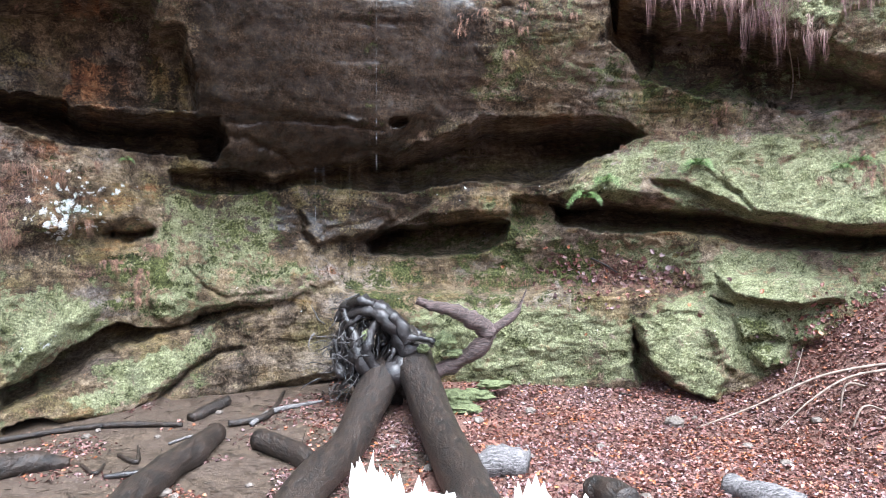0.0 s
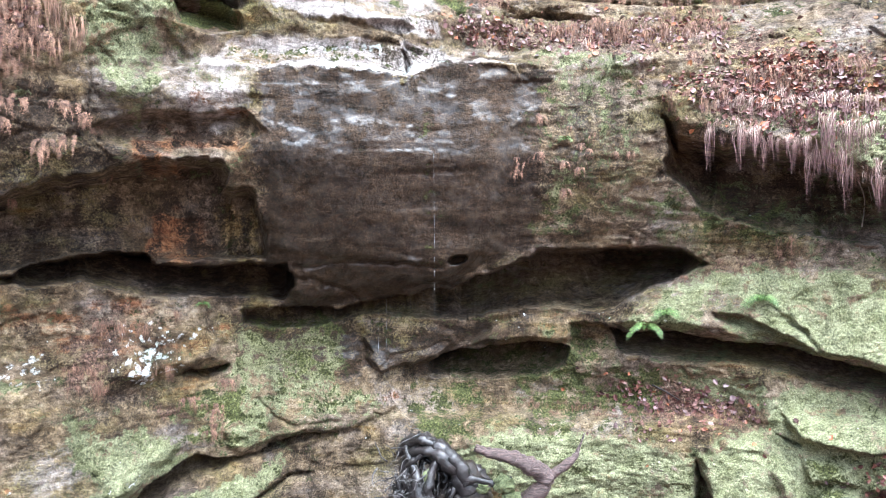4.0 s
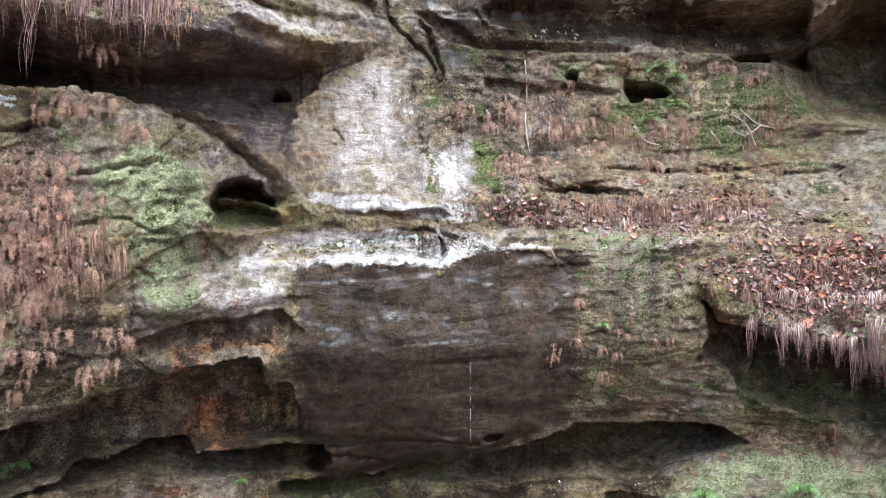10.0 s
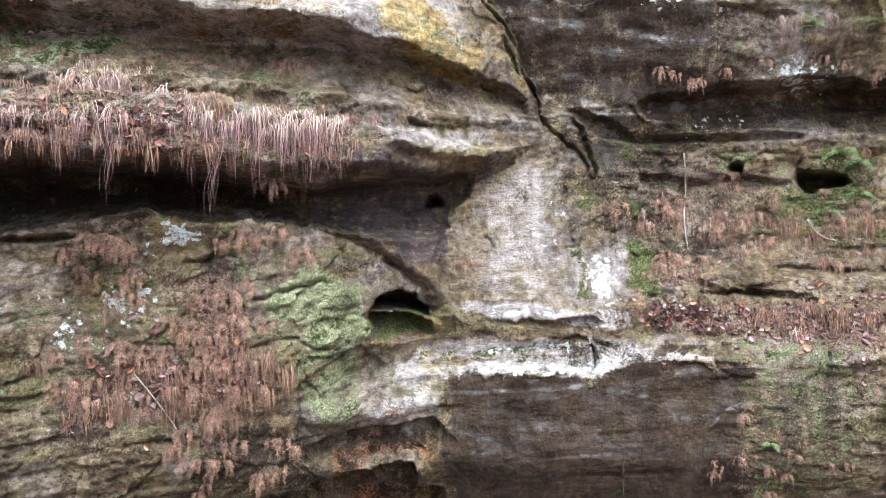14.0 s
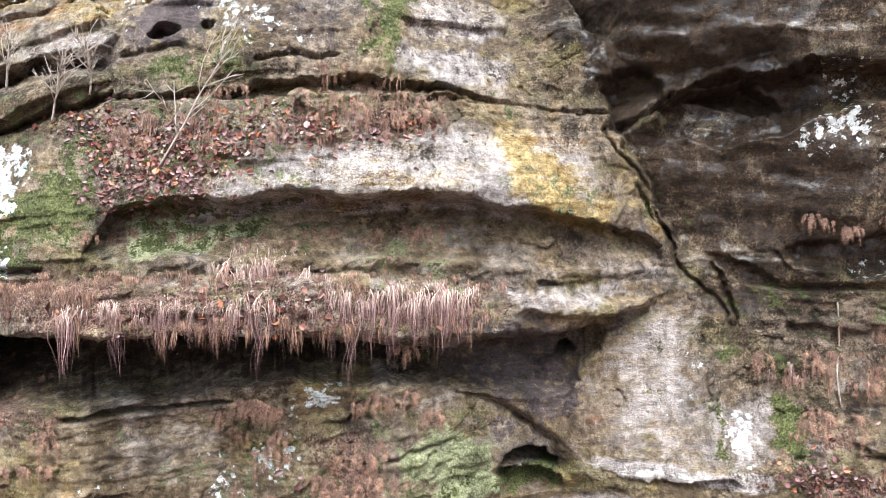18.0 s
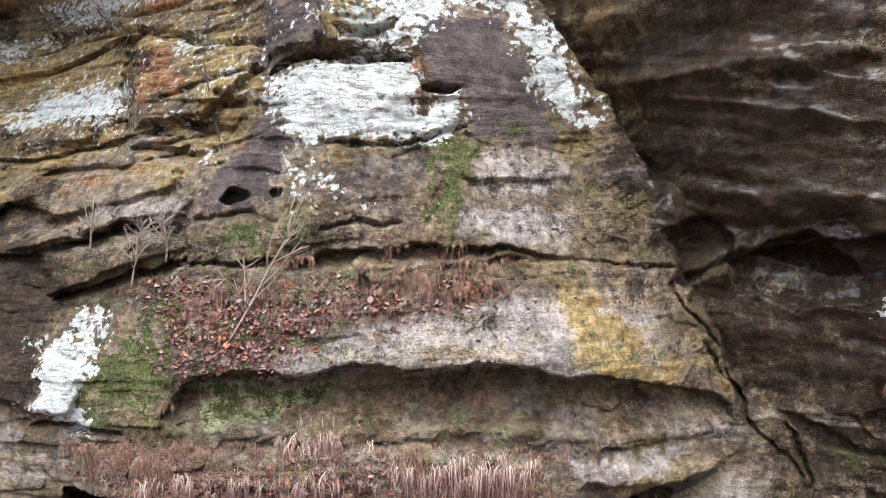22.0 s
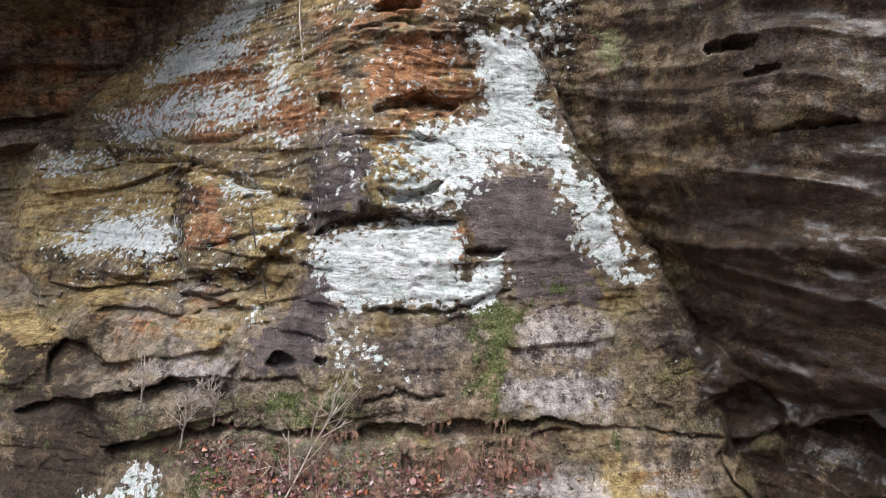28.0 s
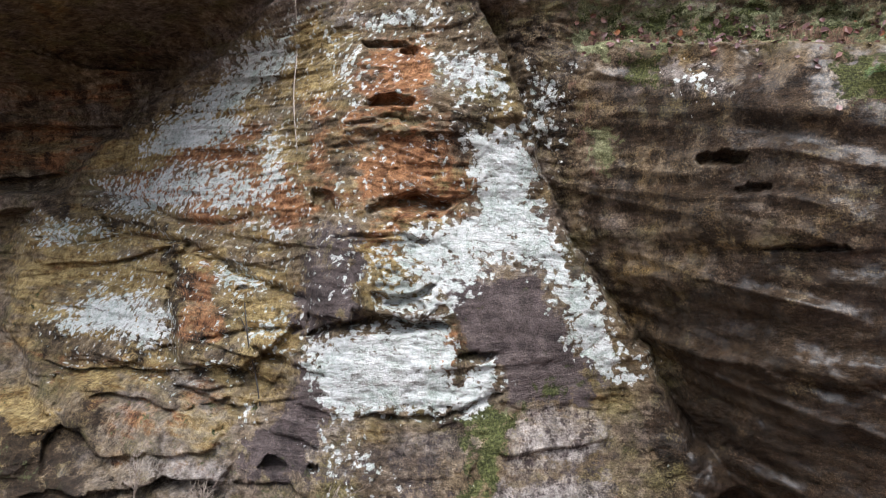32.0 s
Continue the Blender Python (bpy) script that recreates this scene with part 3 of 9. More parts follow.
patch([(70.8, 10.53), (68.9, 10.77), (65.5, 10.96), (60.9, 10.89), (61.3, 10.33), (63.7, 10.09), (68.3, 10.03), (70.6, 10.07)], 0.0, 0.25, 0.15)  # rounded block
overhang([(71, 10.05), (68.3, 10.01), (63.7, 10.08), (60.5, 10.21), (56.5, 10.2), (58.2, 10.13), (63.9, 9.97), (68.4, 9.87)], 0.3, 0.15)
patch([(64.9, 9.18), (63.4, 9.38), (60.6, 9.47), (56.7, 9.58), (55.8, 9.48), (57, 9.29), (61.4, 9.2), (64.3, 9.07)], 0.05, 0.3, 0.06)  # pale bedded block
overhang([(64.9, 9.04), (61.4, 9.18), (57.2, 9.26), (56.3, 9.23), (57.2, 9.14), (61.5, 9.05), (64.4, 8.97)], 0.35, 0.25)
patch([(66.9, 8.92), (61.6, 9.04), (57.3, 9.16), (56, 9.01), (61.4, 8.77), (66, 8.49), (67, 8.76)], 0.05, 0.25, 0.05)  # bedded ledge
overhang([(66, 8.48), (61.3, 8.72), (56.2, 8.92), (56.5, 8.81), (59.9, 8.65), (64.8, 8.44)], 0.35, 0.25)
patch([(69.5, 8.98), (67.5, 9.08), (65.1, 9.21), (64.6, 9.07), (67.3, 8.95)], 0.05, 0.25, 0.05)
overhang([(69.5, 9.32), (68.3, 9.48), (65.5, 9.31), (65.1, 9.21), (67.5, 9.08), (69.5, 8.98), (70.3, 9.08)], 0.3, 0.3)
patch([(74.5, 9.78), (70.4, 9.78), (68.7, 9.54), (70.2, 9.15), (71.5, 8.93), (73.9, 8.91)], 0.0, 0.22, 0.1)  # brown block
crack([(68.9, 9.89), (68.3, 9.48), (69.8, 9.14), (70, 8.93)], 0.05, 0.12)
overhang([(46.1, 13.08), (45.1, 13.17), (43.7, 13.16), (41.8, 13.06), (41.7, 12.97), (42.6, 12.96), (43.8, 12.93), (45.5, 13.02)], 0.35, 0.3)
patch([(47.7, 12.94), (43.4, 12.85), (37.7, 12.86), (37.3, 12.71), (43.4, 12.66), (47.6, 12.72)], 0.05, 0.12, 0.05)
overhang([(46.3, 13.95), (43.6, 13.85), (41.6, 13.74), (41.7, 13.68), (44, 13.73), (46.1, 13.87)], 0.25, 0.2)
overhang([(50.5, 12.17), (48.7, 12.13), (47.8, 11.84), (49.1, 11.75), (50.9, 11.92)], 0.3, 0.15)
overhang([(46.3, 11.93), (44.6, 12.06), (42.7, 12.11), (39.7, 12.06), (38.6, 11.93), (42.4, 11.96), (44.7, 11.94), (45.8, 11.83)], 0.18, 0.18)
overhang([(50.7, 10.69), (47.8, 10.89), (43.3, 10.94), (38.9, 10.82), (39.2, 10.71), (43.3, 10.86), (47.9, 10.74), (50.3, 10.62)], 0.22, 0.14)
overhang([(44, 11.04), (41.1, 11.08), (39.9, 10.96), (42.1, 10.95), (44.1, 10.99)], 0.2, 0.12)
overhang([(39.1, 10.51), (36.9, 10.59), (34.6, 10.58), (35.1, 10.47), (38, 10.41)], 0.14, 0.2)
hole(53, 9.49, 0.10, 0.07, 0.3)
overhang([(48.3, 9.93), (41.9, 9.95), (37.8, 10.07), (34, 10.2), (34.7, 10.06), (37.8, 9.99), (43, 9.84)], 0.15, 0.12)
patch([(35.8, 9.78), (31.8, 9.82), (25.2, 9.86), (25.1, 9.64), (31.3, 9.56), (34.4, 9.63)], 0.0, 0.1, 0.06)  # pale bedded block
overhang([(19.5, 12.36), (17.2, 12.4), (15.7, 12.36), (16.8, 12.28), (18.9, 12.28)], 0.18, 0.15)
overhang([(15.2, 11.58), (12.6, 11.67), (9.7, 11.6), (10.9, 11.58), (14.5, 11.55)], 0.15, 0.12)
crack([(66.8, 12.46), (65, 12.24), (59.3, 11.78), (55.6, 11.85)], 0.07, 0.16)
crack([(69.5, 11.59), (67.4, 11.5), (63.7, 11.63), (60, 11.6)], 0.05, 0.12)
crack([(68.3, 11.11), (64.9, 11.24), (61, 11.49)], 0.05, 0.12)
patch([(66.7, 12.39), (59.6, 11.75), (60, 11.24), (61, 11.49), (64.9, 11.24), (70, 11.19), (70.4, 11.59)], 0.0, 0.2, 0.06)  # bedded block
overhang([(54.9, 10.58), (52.9, 10.46), (51.1, 10.4), (52.3, 10.32), (53.7, 10.37)], 0.2, 0.15)
overhang([(56.5, 10.36), (55.1, 10.29), (52.5, 10.15), (53.8, 10.08), (55.9, 10.19)], 0.2, 0.15)
overhang([(57.1, 11.04), (55.5, 11.1), (52.7, 11.14), (51.7, 11.08), (54.8, 11.02)], 0.15, 0.15)
overhang([(67.6, 9.74), (64.9, 9.87), (61, 9.82), (56.8, 10.04), (56, 10), (61, 9.75), (65.8, 9.72)], 0.2, 0.15)
patch([(64, 10.3), (60.9, 10.49), (60, 10.24), (61.2, 9.95), (64.2, 9.99)], -0.15, -0.02, 0.08)
crack([(64.3, 10.07), (61.2, 9.95), (57.8, 10.08), (54.3, 10.17)], 0.05, 0.12)
crack([(15, 8.07), (13, 7.6), (12, 7.29), (9.8, 7.04), (7.9, 6.62)], 0.03, 0.10)
crack([(17.8, 8.67), (14.1, 8.05), (12.2, 7.31)], 0.03, 0.10)
patch([(68.9, 9), (65.1, 9.21), (61.5, 9.23), (64.4, 9.03), (67.4, 8.88)], 0.05, 0.22, 0.05)  # pale slab end
overhang([(71.9, 8.74), (69.6, 8.92), (66.9, 8.92), (66.8, 8.83), (69.4, 8.72), (71.6, 8.66)], 0.4, 0.3)
# end of the hollows and blocks



# ---- what grows on the rock and stains it, with hollow shade painted as "dark": shares of cover between 0 and 1 ----
KINDS = ("moss", "green", "lichen", "pale", "ochre", "rust", "dark", "wet", "litter", "plum", "flute", "bare")
COVER = {k: np.zeros_like(RR) for k in KINDS}
SU = UU + 0.30 * (fbm(UU * 2.6, ZZ * 2.6, 6, 70, 0.72) - 0.5) * 2
SZ = ZZ + 0.26 * (fbm(UU * 2.6, ZZ * 2.6, 6, 80, 0.72) - 0.5) * 2
BLOTCH = fbm(UU * 2.0 + 9, ZZ * 2.4, 4, 75, 0.65)


def stain(kind, points, amount, soft):
    w = window(points, 0.6)
    if w is None:
        return
    if soft < 0:
        d, inside = to_line(points, WU[w], WZ[w], True)
        COVER[kind][w] = np.maximum(COVER[kind][w], amount * smooth(np.where(inside, d, -d), soft, -soft))
        return
    soft = max(soft, 0.2 if kind == "lichen" else 0.07)
    d, inside = to_line(points, SU[w], SZ[w], True)
    across = (max(p[0] for p in points) - min(p[0] for p in points)) * ARC * (max(p[1] for p in points) - min(p[1] for p in points))
    if across > 0.7 and kind in ("ochre", "rust", "pale", "green", "litter"):
        soft, amount = max(soft, 0.25), amount * 1.08
        amount = amount * ((0.72 if kind == "pale" else 0.55) + (0.28 if kind == "pale" else 0.45) * smooth(fbm(UU[w] * 2.4 + 1, ZZ[w] * 3.6, 5, 130 + 7 * KINDS.index(kind), 0.62), 0.40, 0.54))
    share = amount * smooth(np.where(inside, d, -d), -1.5 * soft, 1.3 * soft) * (1 - 0.3 * smooth(BLOTCH[w], 0.5, 0.66) * (kind not in ("lichen", "wet", "flute")))
    COVER[kind][w] = np.maximum(COVER[kind][w], share)


def fade(kinds, points, amount, soft):
    """Thins out what has been laid there."""
    w = window(points, 0.6)
    d, inside = to_line(points, SU[w], SZ[w], True)
    for kind in kinds.split():
        COVER[kind][w] *= 1 - amount * smooth(np.where(inside, d, -d), -soft, soft)


stain("dark", [(20.1, 4.82), (10.7, 4.78), (-0.7, 4.95), (-3.5, 4.59), (-2.8, 3.19), (3.3, 2.72), (11, 2.56), (17.6, 2.33), (19.4, 2.86), (20.1, 3.91)], 1.0, -0.28)
stain("wet", [(20.1, 4.82), (10.7, 4.78), (-0.7, 4.95), (-3.5, 4.59), (-2.8, 3.19), (3.3, 2.72), (11, 2.56), (17.6, 2.33), (19.4, 2.86), (20.1, 3.91)], 0.95, -0.28)
stain("bare", [(20.1, 4.82), (10.7, 4.78), (-0.7, 4.95), (-3.5, 4.59), (-2.8, 3.19), (3.3, 2.72), (11, 2.56), (17.6, 2.33), (19.4, 2.86), (20.1, 3.91)], 1, -0.28)
stain("dark", [(23.4, 2.49), (14.2, 2.34), (11.4, 2.2), (1.9, 2.31), (-2.8, 2.39), (-0.9, 2.11), (6.6, 1.64), (15.2, 1.6), (22, 1.75)], 0.85, 0.15)
stain("wet", [(23.4, 2.49), (14.2, 2.34), (11.4, 2.2), (1.9, 2.31), (-2.8, 2.39), (-0.9, 2.11), (6.6, 1.64), (15.2, 1.6), (22, 1.75)], 0.6, 0.15)
stain("rust", [(42.7, 2.96), (24.2, 2.57), (22, 2.11), (29.4, 1.91), (42.7, 2.21)], 0.5, 0.2)
stain("dark", [(-1.6, 4.85), (-6.2, 4.77), (-8.4, 4.01), (-7.8, 3.24), (-3.7, 3.06), (-1.4, 2.87)], 0.62, 0.3)
stain("wet", [(-1.6, 4.85), (-6.2, 4.77), (-8.4, 4.01), (-7.8, 3.24), (-3.7, 3.06), (-1.4, 2.87)], 0.4, 0.3)
stain("dark", [(40.4, 3.46), (30.6, 3.75), (23.3, 3.89), (20, 3.48), (18.9, 2.99), (21.2, 2.54), (40.4, 2.83)], 0.6, 0.12)
stain("wet", [(40.4, 3.46), (30.6, 3.75), (23.3, 3.89), (20, 3.48), (18.9, 2.99), (21.2, 2.54), (40.4, 2.83)], 0.4, 0.12)
stain("rust", [(28.8, 3.42), (23.8, 3.49), (23.6, 2.94), (27.7, 2.98)], 0.7, 0.12)
stain("ochre", [(22.9, 3.59), (19.7, 3.48), (19.8, 3.03), (23.4, 3.05)], 0.75, 0.12)
stain("green", [(22.9, 3.59), (19.7, 3.48), (19.8, 3.03), (23.4, 3.05)], 0.35, 0.12)
stain("pale", [(35.4, 3.31), (31.8, 3.4), (30.2, 3.12), (34.6, 3.05)], 0.35, 0.12)
stain("green", [(6.6, 4.86), (4.2, 4.87), (4.5, 2.73), (7.4, 2.74)], 0.42, 0.25)
stain("dark", [(-0.7, 4.94), (-3.9, 4.88), (-3.3, 3.16), (-0.9, 2.87)], 0.9, 0.1)
stain("green", [(22.6, 2.3), (14.8, 2.25), (13.9, 1.93), (14.9, 0.93), (20.4, 1), (23.5, 1.89)], 0.45, 0.15)
stain("green", [(4.8, 1.93), (-3.1, 2.05), (-13.3, 1.83), (-13.3, 1.12), (5.4, 0.93)], 0.6, 0.15)
stain("moss", [(4.8, 1.93), (-3.1, 2.05), (-13.3, 1.83), (-13.3, 1.12), (5.4, 0.93)], 0.45, 0.15)
stain("pale", [(1, 4.42), (-0.8, 4.42), (-0.8, 2.87), (1.2, 2.87)], 0.33, 0.15)
stain("rust", [(31.8, 4.25), (21, 4.36), (20.8, 4.1), (31, 4)], 0.4, 0.12)
stain("moss", [(-1.6, 4.94), (-12.3, 4.93), (-12.6, 3.3), (-3.3, 3.16)], 0.42, 0.2)
stain("moss", [(-2.9, 3.79), (-6.1, 3.84), (-6, 3.22), (-3.3, 3.22)], 0.6, 0.12)
stain("moss", [(-12.7, 3.78), (-23.9, 3.71), (-26.1, 3.32), (-26.1, 2.87), (-15, 3.06), (-13, 3.18)], 0.45, 0.2)
stain("green", [(-12.7, 3.78), (-23.9, 3.71), (-26.1, 3.32), (-26.1, 2.87), (-15, 3.06), (-13, 3.18)], 0.45, 0.2)
stain("moss", [(33.3, 5.65), (27.1, 5.77), (26.5, 5.05), (28.3, 4.39), (31.4, 4.44), (32.9, 4.97)], 0.8, 0.12)
stain("pale", [(28, 4.98), (20.1, 4.86), (20.5, 4.41), (27.6, 4.37)], 0.6, 0.12)
# pale mineral shelf, lightened also for the sky it reflects
stain("pale", [(23.5, 4.93), (21.7, 5.09), (16, 5.14), (9.4, 5.08), (8.5, 4.97), (8.2, 4.72), (14.1, 4.77), (18.9, 4.71), (24, 4.68)], 0.78, -0.06)
stain("ochre", [(23.1, 5.01), (16, 4.98), (11.3, 4.99), (11.3, 4.91), (18.9, 4.87), (22.6, 4.88)], 0.5, -0.04)
stain("green", [(23.1, 5.01), (16, 4.98), (11.3, 4.99), (11.3, 4.91), (18.9, 4.87), (22.6, 4.88)], 0.45, -0.04)
stain("ochre", [(18.9, 4.81), (9.4, 4.83), (8.9, 4.76), (14.1, 4.8)], 0.4, -0.03)
stain("wet", [(24.6, 5.13), (-3.5, 5.2), (-3.5, 4.94), (7.8, 4.83), (19.2, 4.85), (24.6, 4.85)], 0.8, 0.1)
stain("ochre", [(24.6, 5.12), (10.7, 5.18), (10.7, 5.05), (22.4, 5.01)], 0.45, 0.08)
stain("pale", [(19.3, 5.49), (9.4, 5.48), (8.5, 5.37), (15.1, 5.32), (18.8, 5.38)], 0.9, -0.03)
stain("pale", [(8.2, 5.24), (0.2, 5.01), (0.2, 4.87), (7.5, 4.79)], 0.9, -0.04)
stain("rust", [(8, 5.42), (2.9, 5.39), (3.4, 5.07), (7.5, 5.1)], 0.35, 0.12)
stain("pale", [(20, 6.42), (8.8, 6.69), (8.8, 5.34), (19.1, 5.35)], 0.55, 0.2)
stain("pale", [(8, 6.09), (5.7, 6.05), (5.7, 5.39), (8, 5.41)], 0.8, 0.1)
stain("pale", [(18.8, 6.55), (14.1, 6.92), (10.3, 6.91), (9.6, 5.51), (18.8, 5.46), (23.5, 5.68), (21.6, 5.95)], 0.36, 0.25)
stain("wet", [(18.8, 6.55), (14.1, 6.92), (10.3, 6.91), (9.6, 5.51), (18.8, 5.46), (23.5, 5.68), (21.6, 5.95)], 0.5, 0.25)
stain("green", [(4.9, 5.88), (2.5, 5.87), (2.7, 5.59), (4.8, 5.58)], 0.85, 0.08)
stain("green", [(4.8, 5.84), (2, 5.78), (2.5, 5.61), (4.8, 5.67)], 0.8, 0.08)
stain("green", [(-6.2, 6.54), (-26.3, 6.06), (-26.3, 5.32), (-12.3, 5.5), (-6.2, 5.92)], 0.45, 0.2)
stain("moss", [(-6.2, 6.54), (-26.3, 6.06), (-26.3, 5.32), (-12.3, 5.5), (-6.2, 5.92)], 0.4, 0.2)
stain("green", [(-6.2, 6.55), (-10.2, 6.61), (-9.8, 6.28), (-6.6, 6.31)], 0.7, 0.12)
stain("litter", [(41.7, 5.62), (36.8, 5.68), (36.4, 4.97), (32.2, 4.88), (33.4, 4.65), (41.7, 4.49)], 0.7, 0.2)
stain("litter", [(3, 5.41), (-12.3, 5.44), (-26.3, 5.32), (-26.3, 4.77), (-14.4, 4.92), (1.1, 5.16)], 0.75, 0.12)
stain("litter", [(-13, 4.72), (-16.5, 4.94), (-27.4, 5.03), (-27.3, 3.97), (-18, 4.19), (-16.5, 4.56)], 0.7, 0.12)
stain("moss", [(-12.5, 4.58), (-16.5, 4.62), (-17.6, 4.22), (-14, 4.31)], 0.6, 0.12)
stain("green", [(-12.5, 4.58), (-16.5, 4.62), (-17.6, 4.22), (-14, 4.31)], 0.5, 0.12)
stain("moss", [(0.2, 5.22), (-12.3, 5.17), (-12.3, 4.81), (-1.2, 4.82)], 0.4, 0.12)
stain("moss", [(4.2, 1.17), (-0.9, 1.15), (-10.1, 1.14), (-15, 0.94), (-16.5, 0.41), (-14.5, 0.2), (-3.2, 0.13), (0, 0.33), (4.2, 0.66)], 0.8, 0.15)
stain("green", [(-4.9, 1.16), (-7.2, 1.16), (-7.4, 0.19), (-5.1, 0.18)], 0.5, 0.15)
stain("ochre", [(-4.9, 1.16), (-7.2, 1.16), (-7.4, 0.19), (-5.1, 0.18)], 0.5, 0.15)
stain("moss", [(-15, 0.91), (-17.1, 1.19), (-20, 1.19), (-21.8, 0.98), (-22.4, 0.41), (-21.8, 0.11), (-18.4, 0.25), (-16.2, 0.53)], 0.75, 0.12)
stain("ochre", [(-19.2, 1.02), (-21.6, 0.98), (-21.6, 0.29), (-20, 0.44)], 0.45, 0.12)
stain("moss", [(-18.8, 1.66), (-30.2, 1.51), (-33.6, 1.42), (-28.5, 1.02), (-25.9, 0.45), (-22.8, 0.47), (-20.4, 0.97)], 0.85, 0.15)
stain("moss", [(-8.7, 2.31), (-14.5, 2.76), (-20.8, 2.92), (-33.6, 2.71), (-33.6, 1.87), (-24.8, 1.94), (-19.6, 2.13), (-16.7, 2.45), (-13.7, 2.2)], 0.82, 0.12)
stain("moss", [(-10.1, 1.84), (-32.5, 1.73), (-32.6, 1.52), (-18.8, 1.48), (-10.1, 1.59)], 0.55, 0.15)
stain("green", [(-10.1, 1.84), (-32.5, 1.73), (-32.6, 1.52), (-18.8, 1.48), (-10.1, 1.59)], 0.4, 0.15)
stain("moss", [(-14.5, 3.34), (-32.6, 3.11), (-32.6, 2.72), (-18.8, 2.93)], 0.5, 0.2)
stain("green", [(-14.5, 3.34), (-32.6, 3.11), (-32.6, 2.72), (-18.8, 2.93)], 0.4, 0.2)
stain("moss", [(34.8, 1.52), (24.7, 1.41), (24.5, 1.08), (32.2, 0.53), (34.8, 0.41)], 0.68, 0.2)
stain("moss", [(-23.3, 4.48), (-32.6, 4.26), (-35.2, 3.63), (-28.5, 3.83), (-24.4, 3.99)], 0.8, 0.1)
stain("green", [(-23.3, 4.48), (-32.6, 4.26), (-35.2, 3.63), (-28.5, 3.83), (-24.4, 3.99)], 0.4, 0.1)
stain("moss", [(-22.9, 3.8), (-32.6, 3.67), (-32.6, 3.05), (-24, 3.19)], 0.5, 0.15)
stain("moss", [(29.5, 0.24), (25.9, 0.55), (21.2, 0.77), (18.3, 0.97), (17.5, 0.85), (17.9, 0.74), (21.2, 0.35), (24.4, 0.05), (28.1, 0.15)], 0.75, 0.12)
stain("moss", [(22.4, 2.3), (14, 2.31), (11.4, 1.93), (12.7, 1.75), (11.9, 1.66), (8.7, 1.35), (12.7, 1.15), (17.1, 1.11), (18.3, 1.03), (20, 0.93), (24.3, 1.07), (24.3, 1.74)], 0.62, 0.15)
stain("moss", [(23.8, 0), (21.2, 0.3), (19, 0.63), (15.8, 0.66), (8.7, 1.14), (6.4, 1.16), (6.5, 0.35), (14.9, 0.21), (20, 0.05)], 0.45, 0.15)
stain("green", [(24.3, 1.85), (21.2, 1.9), (21.2, 1.05), (24.3, 1.24)], 0.45, 0.15)
stain("green", [(8.3, 1.66), (-5.6, 1.71), (-10.1, 1.9), (-9.2, 1.47), (-7.8, 1.34), (8.3, 1.23)], 0.6, 0.15)
stain("green", [(23.2, 2.35), (18.7, 2.28), (14, 2.34), (13.6, 2.23), (18.7, 2.18)], 0.9, 0.05)
stain("green", [(-4.2, 2.35), (-8.3, 2.15), (-8.3, 1.9), (-5.1, 1.9)], 0.6, 0.12)
stain("green", [(15.3, 2.29), (11.4, 1.9), (12.7, 1.78), (15.8, 2.02)], 0.6, 0.12)
stain("moss", [(15.3, 2.29), (11.4, 1.9), (12.7, 1.78), (15.8, 2.02)], 0.5, 0.12)
stain("litter", [(-8.3, 1.62), (-18.8, 1.54), (-19.4, 1.23), (-10.1, 1.17), (-8.3, 1.35)], 0.8, 0.12)
stain("litter", [(8.3, 1.38), (-1.9, 1.52), (-8.3, 1.41), (-8.3, 1.21), (6, 1.22)], 0.45, 0.15)
stain("litter", [(-13.7, 2.7), (-18, 3.05), (-23.6, 3.11), (-20.8, 2.8), (-15.8, 2.61)], 0.6, 0.12)
stain("litter", [(34.2, 2.58), (29.8, 2.57), (30.9, 1.6), (34.2, 1.47)], 0.65, 0.2)
stain("litter", [(27, 1.63), (22.8, 1.57), (21.6, 1.17), (25.1, 1.36)], 0.5, 0.12)
stain("litter", [(-30.3, 2.85), (-33.6, 2.82), (-33.6, 2.11), (-30.2, 2.23)], 0.5, 0.12)
stain("lichen", [(31.2, 2.3), (28.1, 2.35), (23, 2.42), (22.9, 2.19), (25.9, 2.13), (30.2, 2.17)], 0.45, 0.06)
stain("lichen", [(29.3, 2.06), (27.9, 2.16), (28, 1.88), (29.3, 1.89)], 0.85, 0.05)
stain("lichen", [(30.4, 0.88), (29.1, 0.9), (29.4, 0.79)], 0.7, 0.05)
stain("lichen", [(39.8, 2.18), (35, 2.24), (34.8, 1.88), (39.4, 1.85)], 0.45, 0.12)
stain("rust", [(12.7, 1.77), (10.1, 1.6), (8.3, 1.41), (10.1, 1.48)], 0.5, 0.06)
stain("pale", [(12.7, 1.77), (10.1, 1.6), (8.3, 1.41), (10.1, 1.48)], 0.8, 0.06)
stain("lichen", [(0.8, 2.33), (-2.2, 2.4), (-2.4, 2.17), (0.8, 2.1)], 0.35, 0.12)
stain("dark", [(5.5, 2.64), (-4.2, 2.65), (-3.7, 2.35), (1.8, 2.16), (6.4, 2.4), (11.8, 2.56)], 0.5, 0.12)
stain("wet", [(5.5, 2.64), (-4.2, 2.65), (-3.7, 2.35), (1.8, 2.16), (6.4, 2.4), (11.8, 2.56)], 0.5, 0.12)
stain("litter", [(50.5, 5.21), (35.5, 5.16), (34.2, 4.71), (40.7, 4.56), (50.5, 4.56)], 0.85, 0.2)
stain("litter", [(42.5, 5.84), (36.7, 5.79), (37.1, 5.21), (40.7, 5.17)], 0.6, 0.12)
stain("litter", [(50.4, 6.22), (43.6, 6.25), (45.8, 5.84), (50.4, 5.79)], 0.5, 0.12)
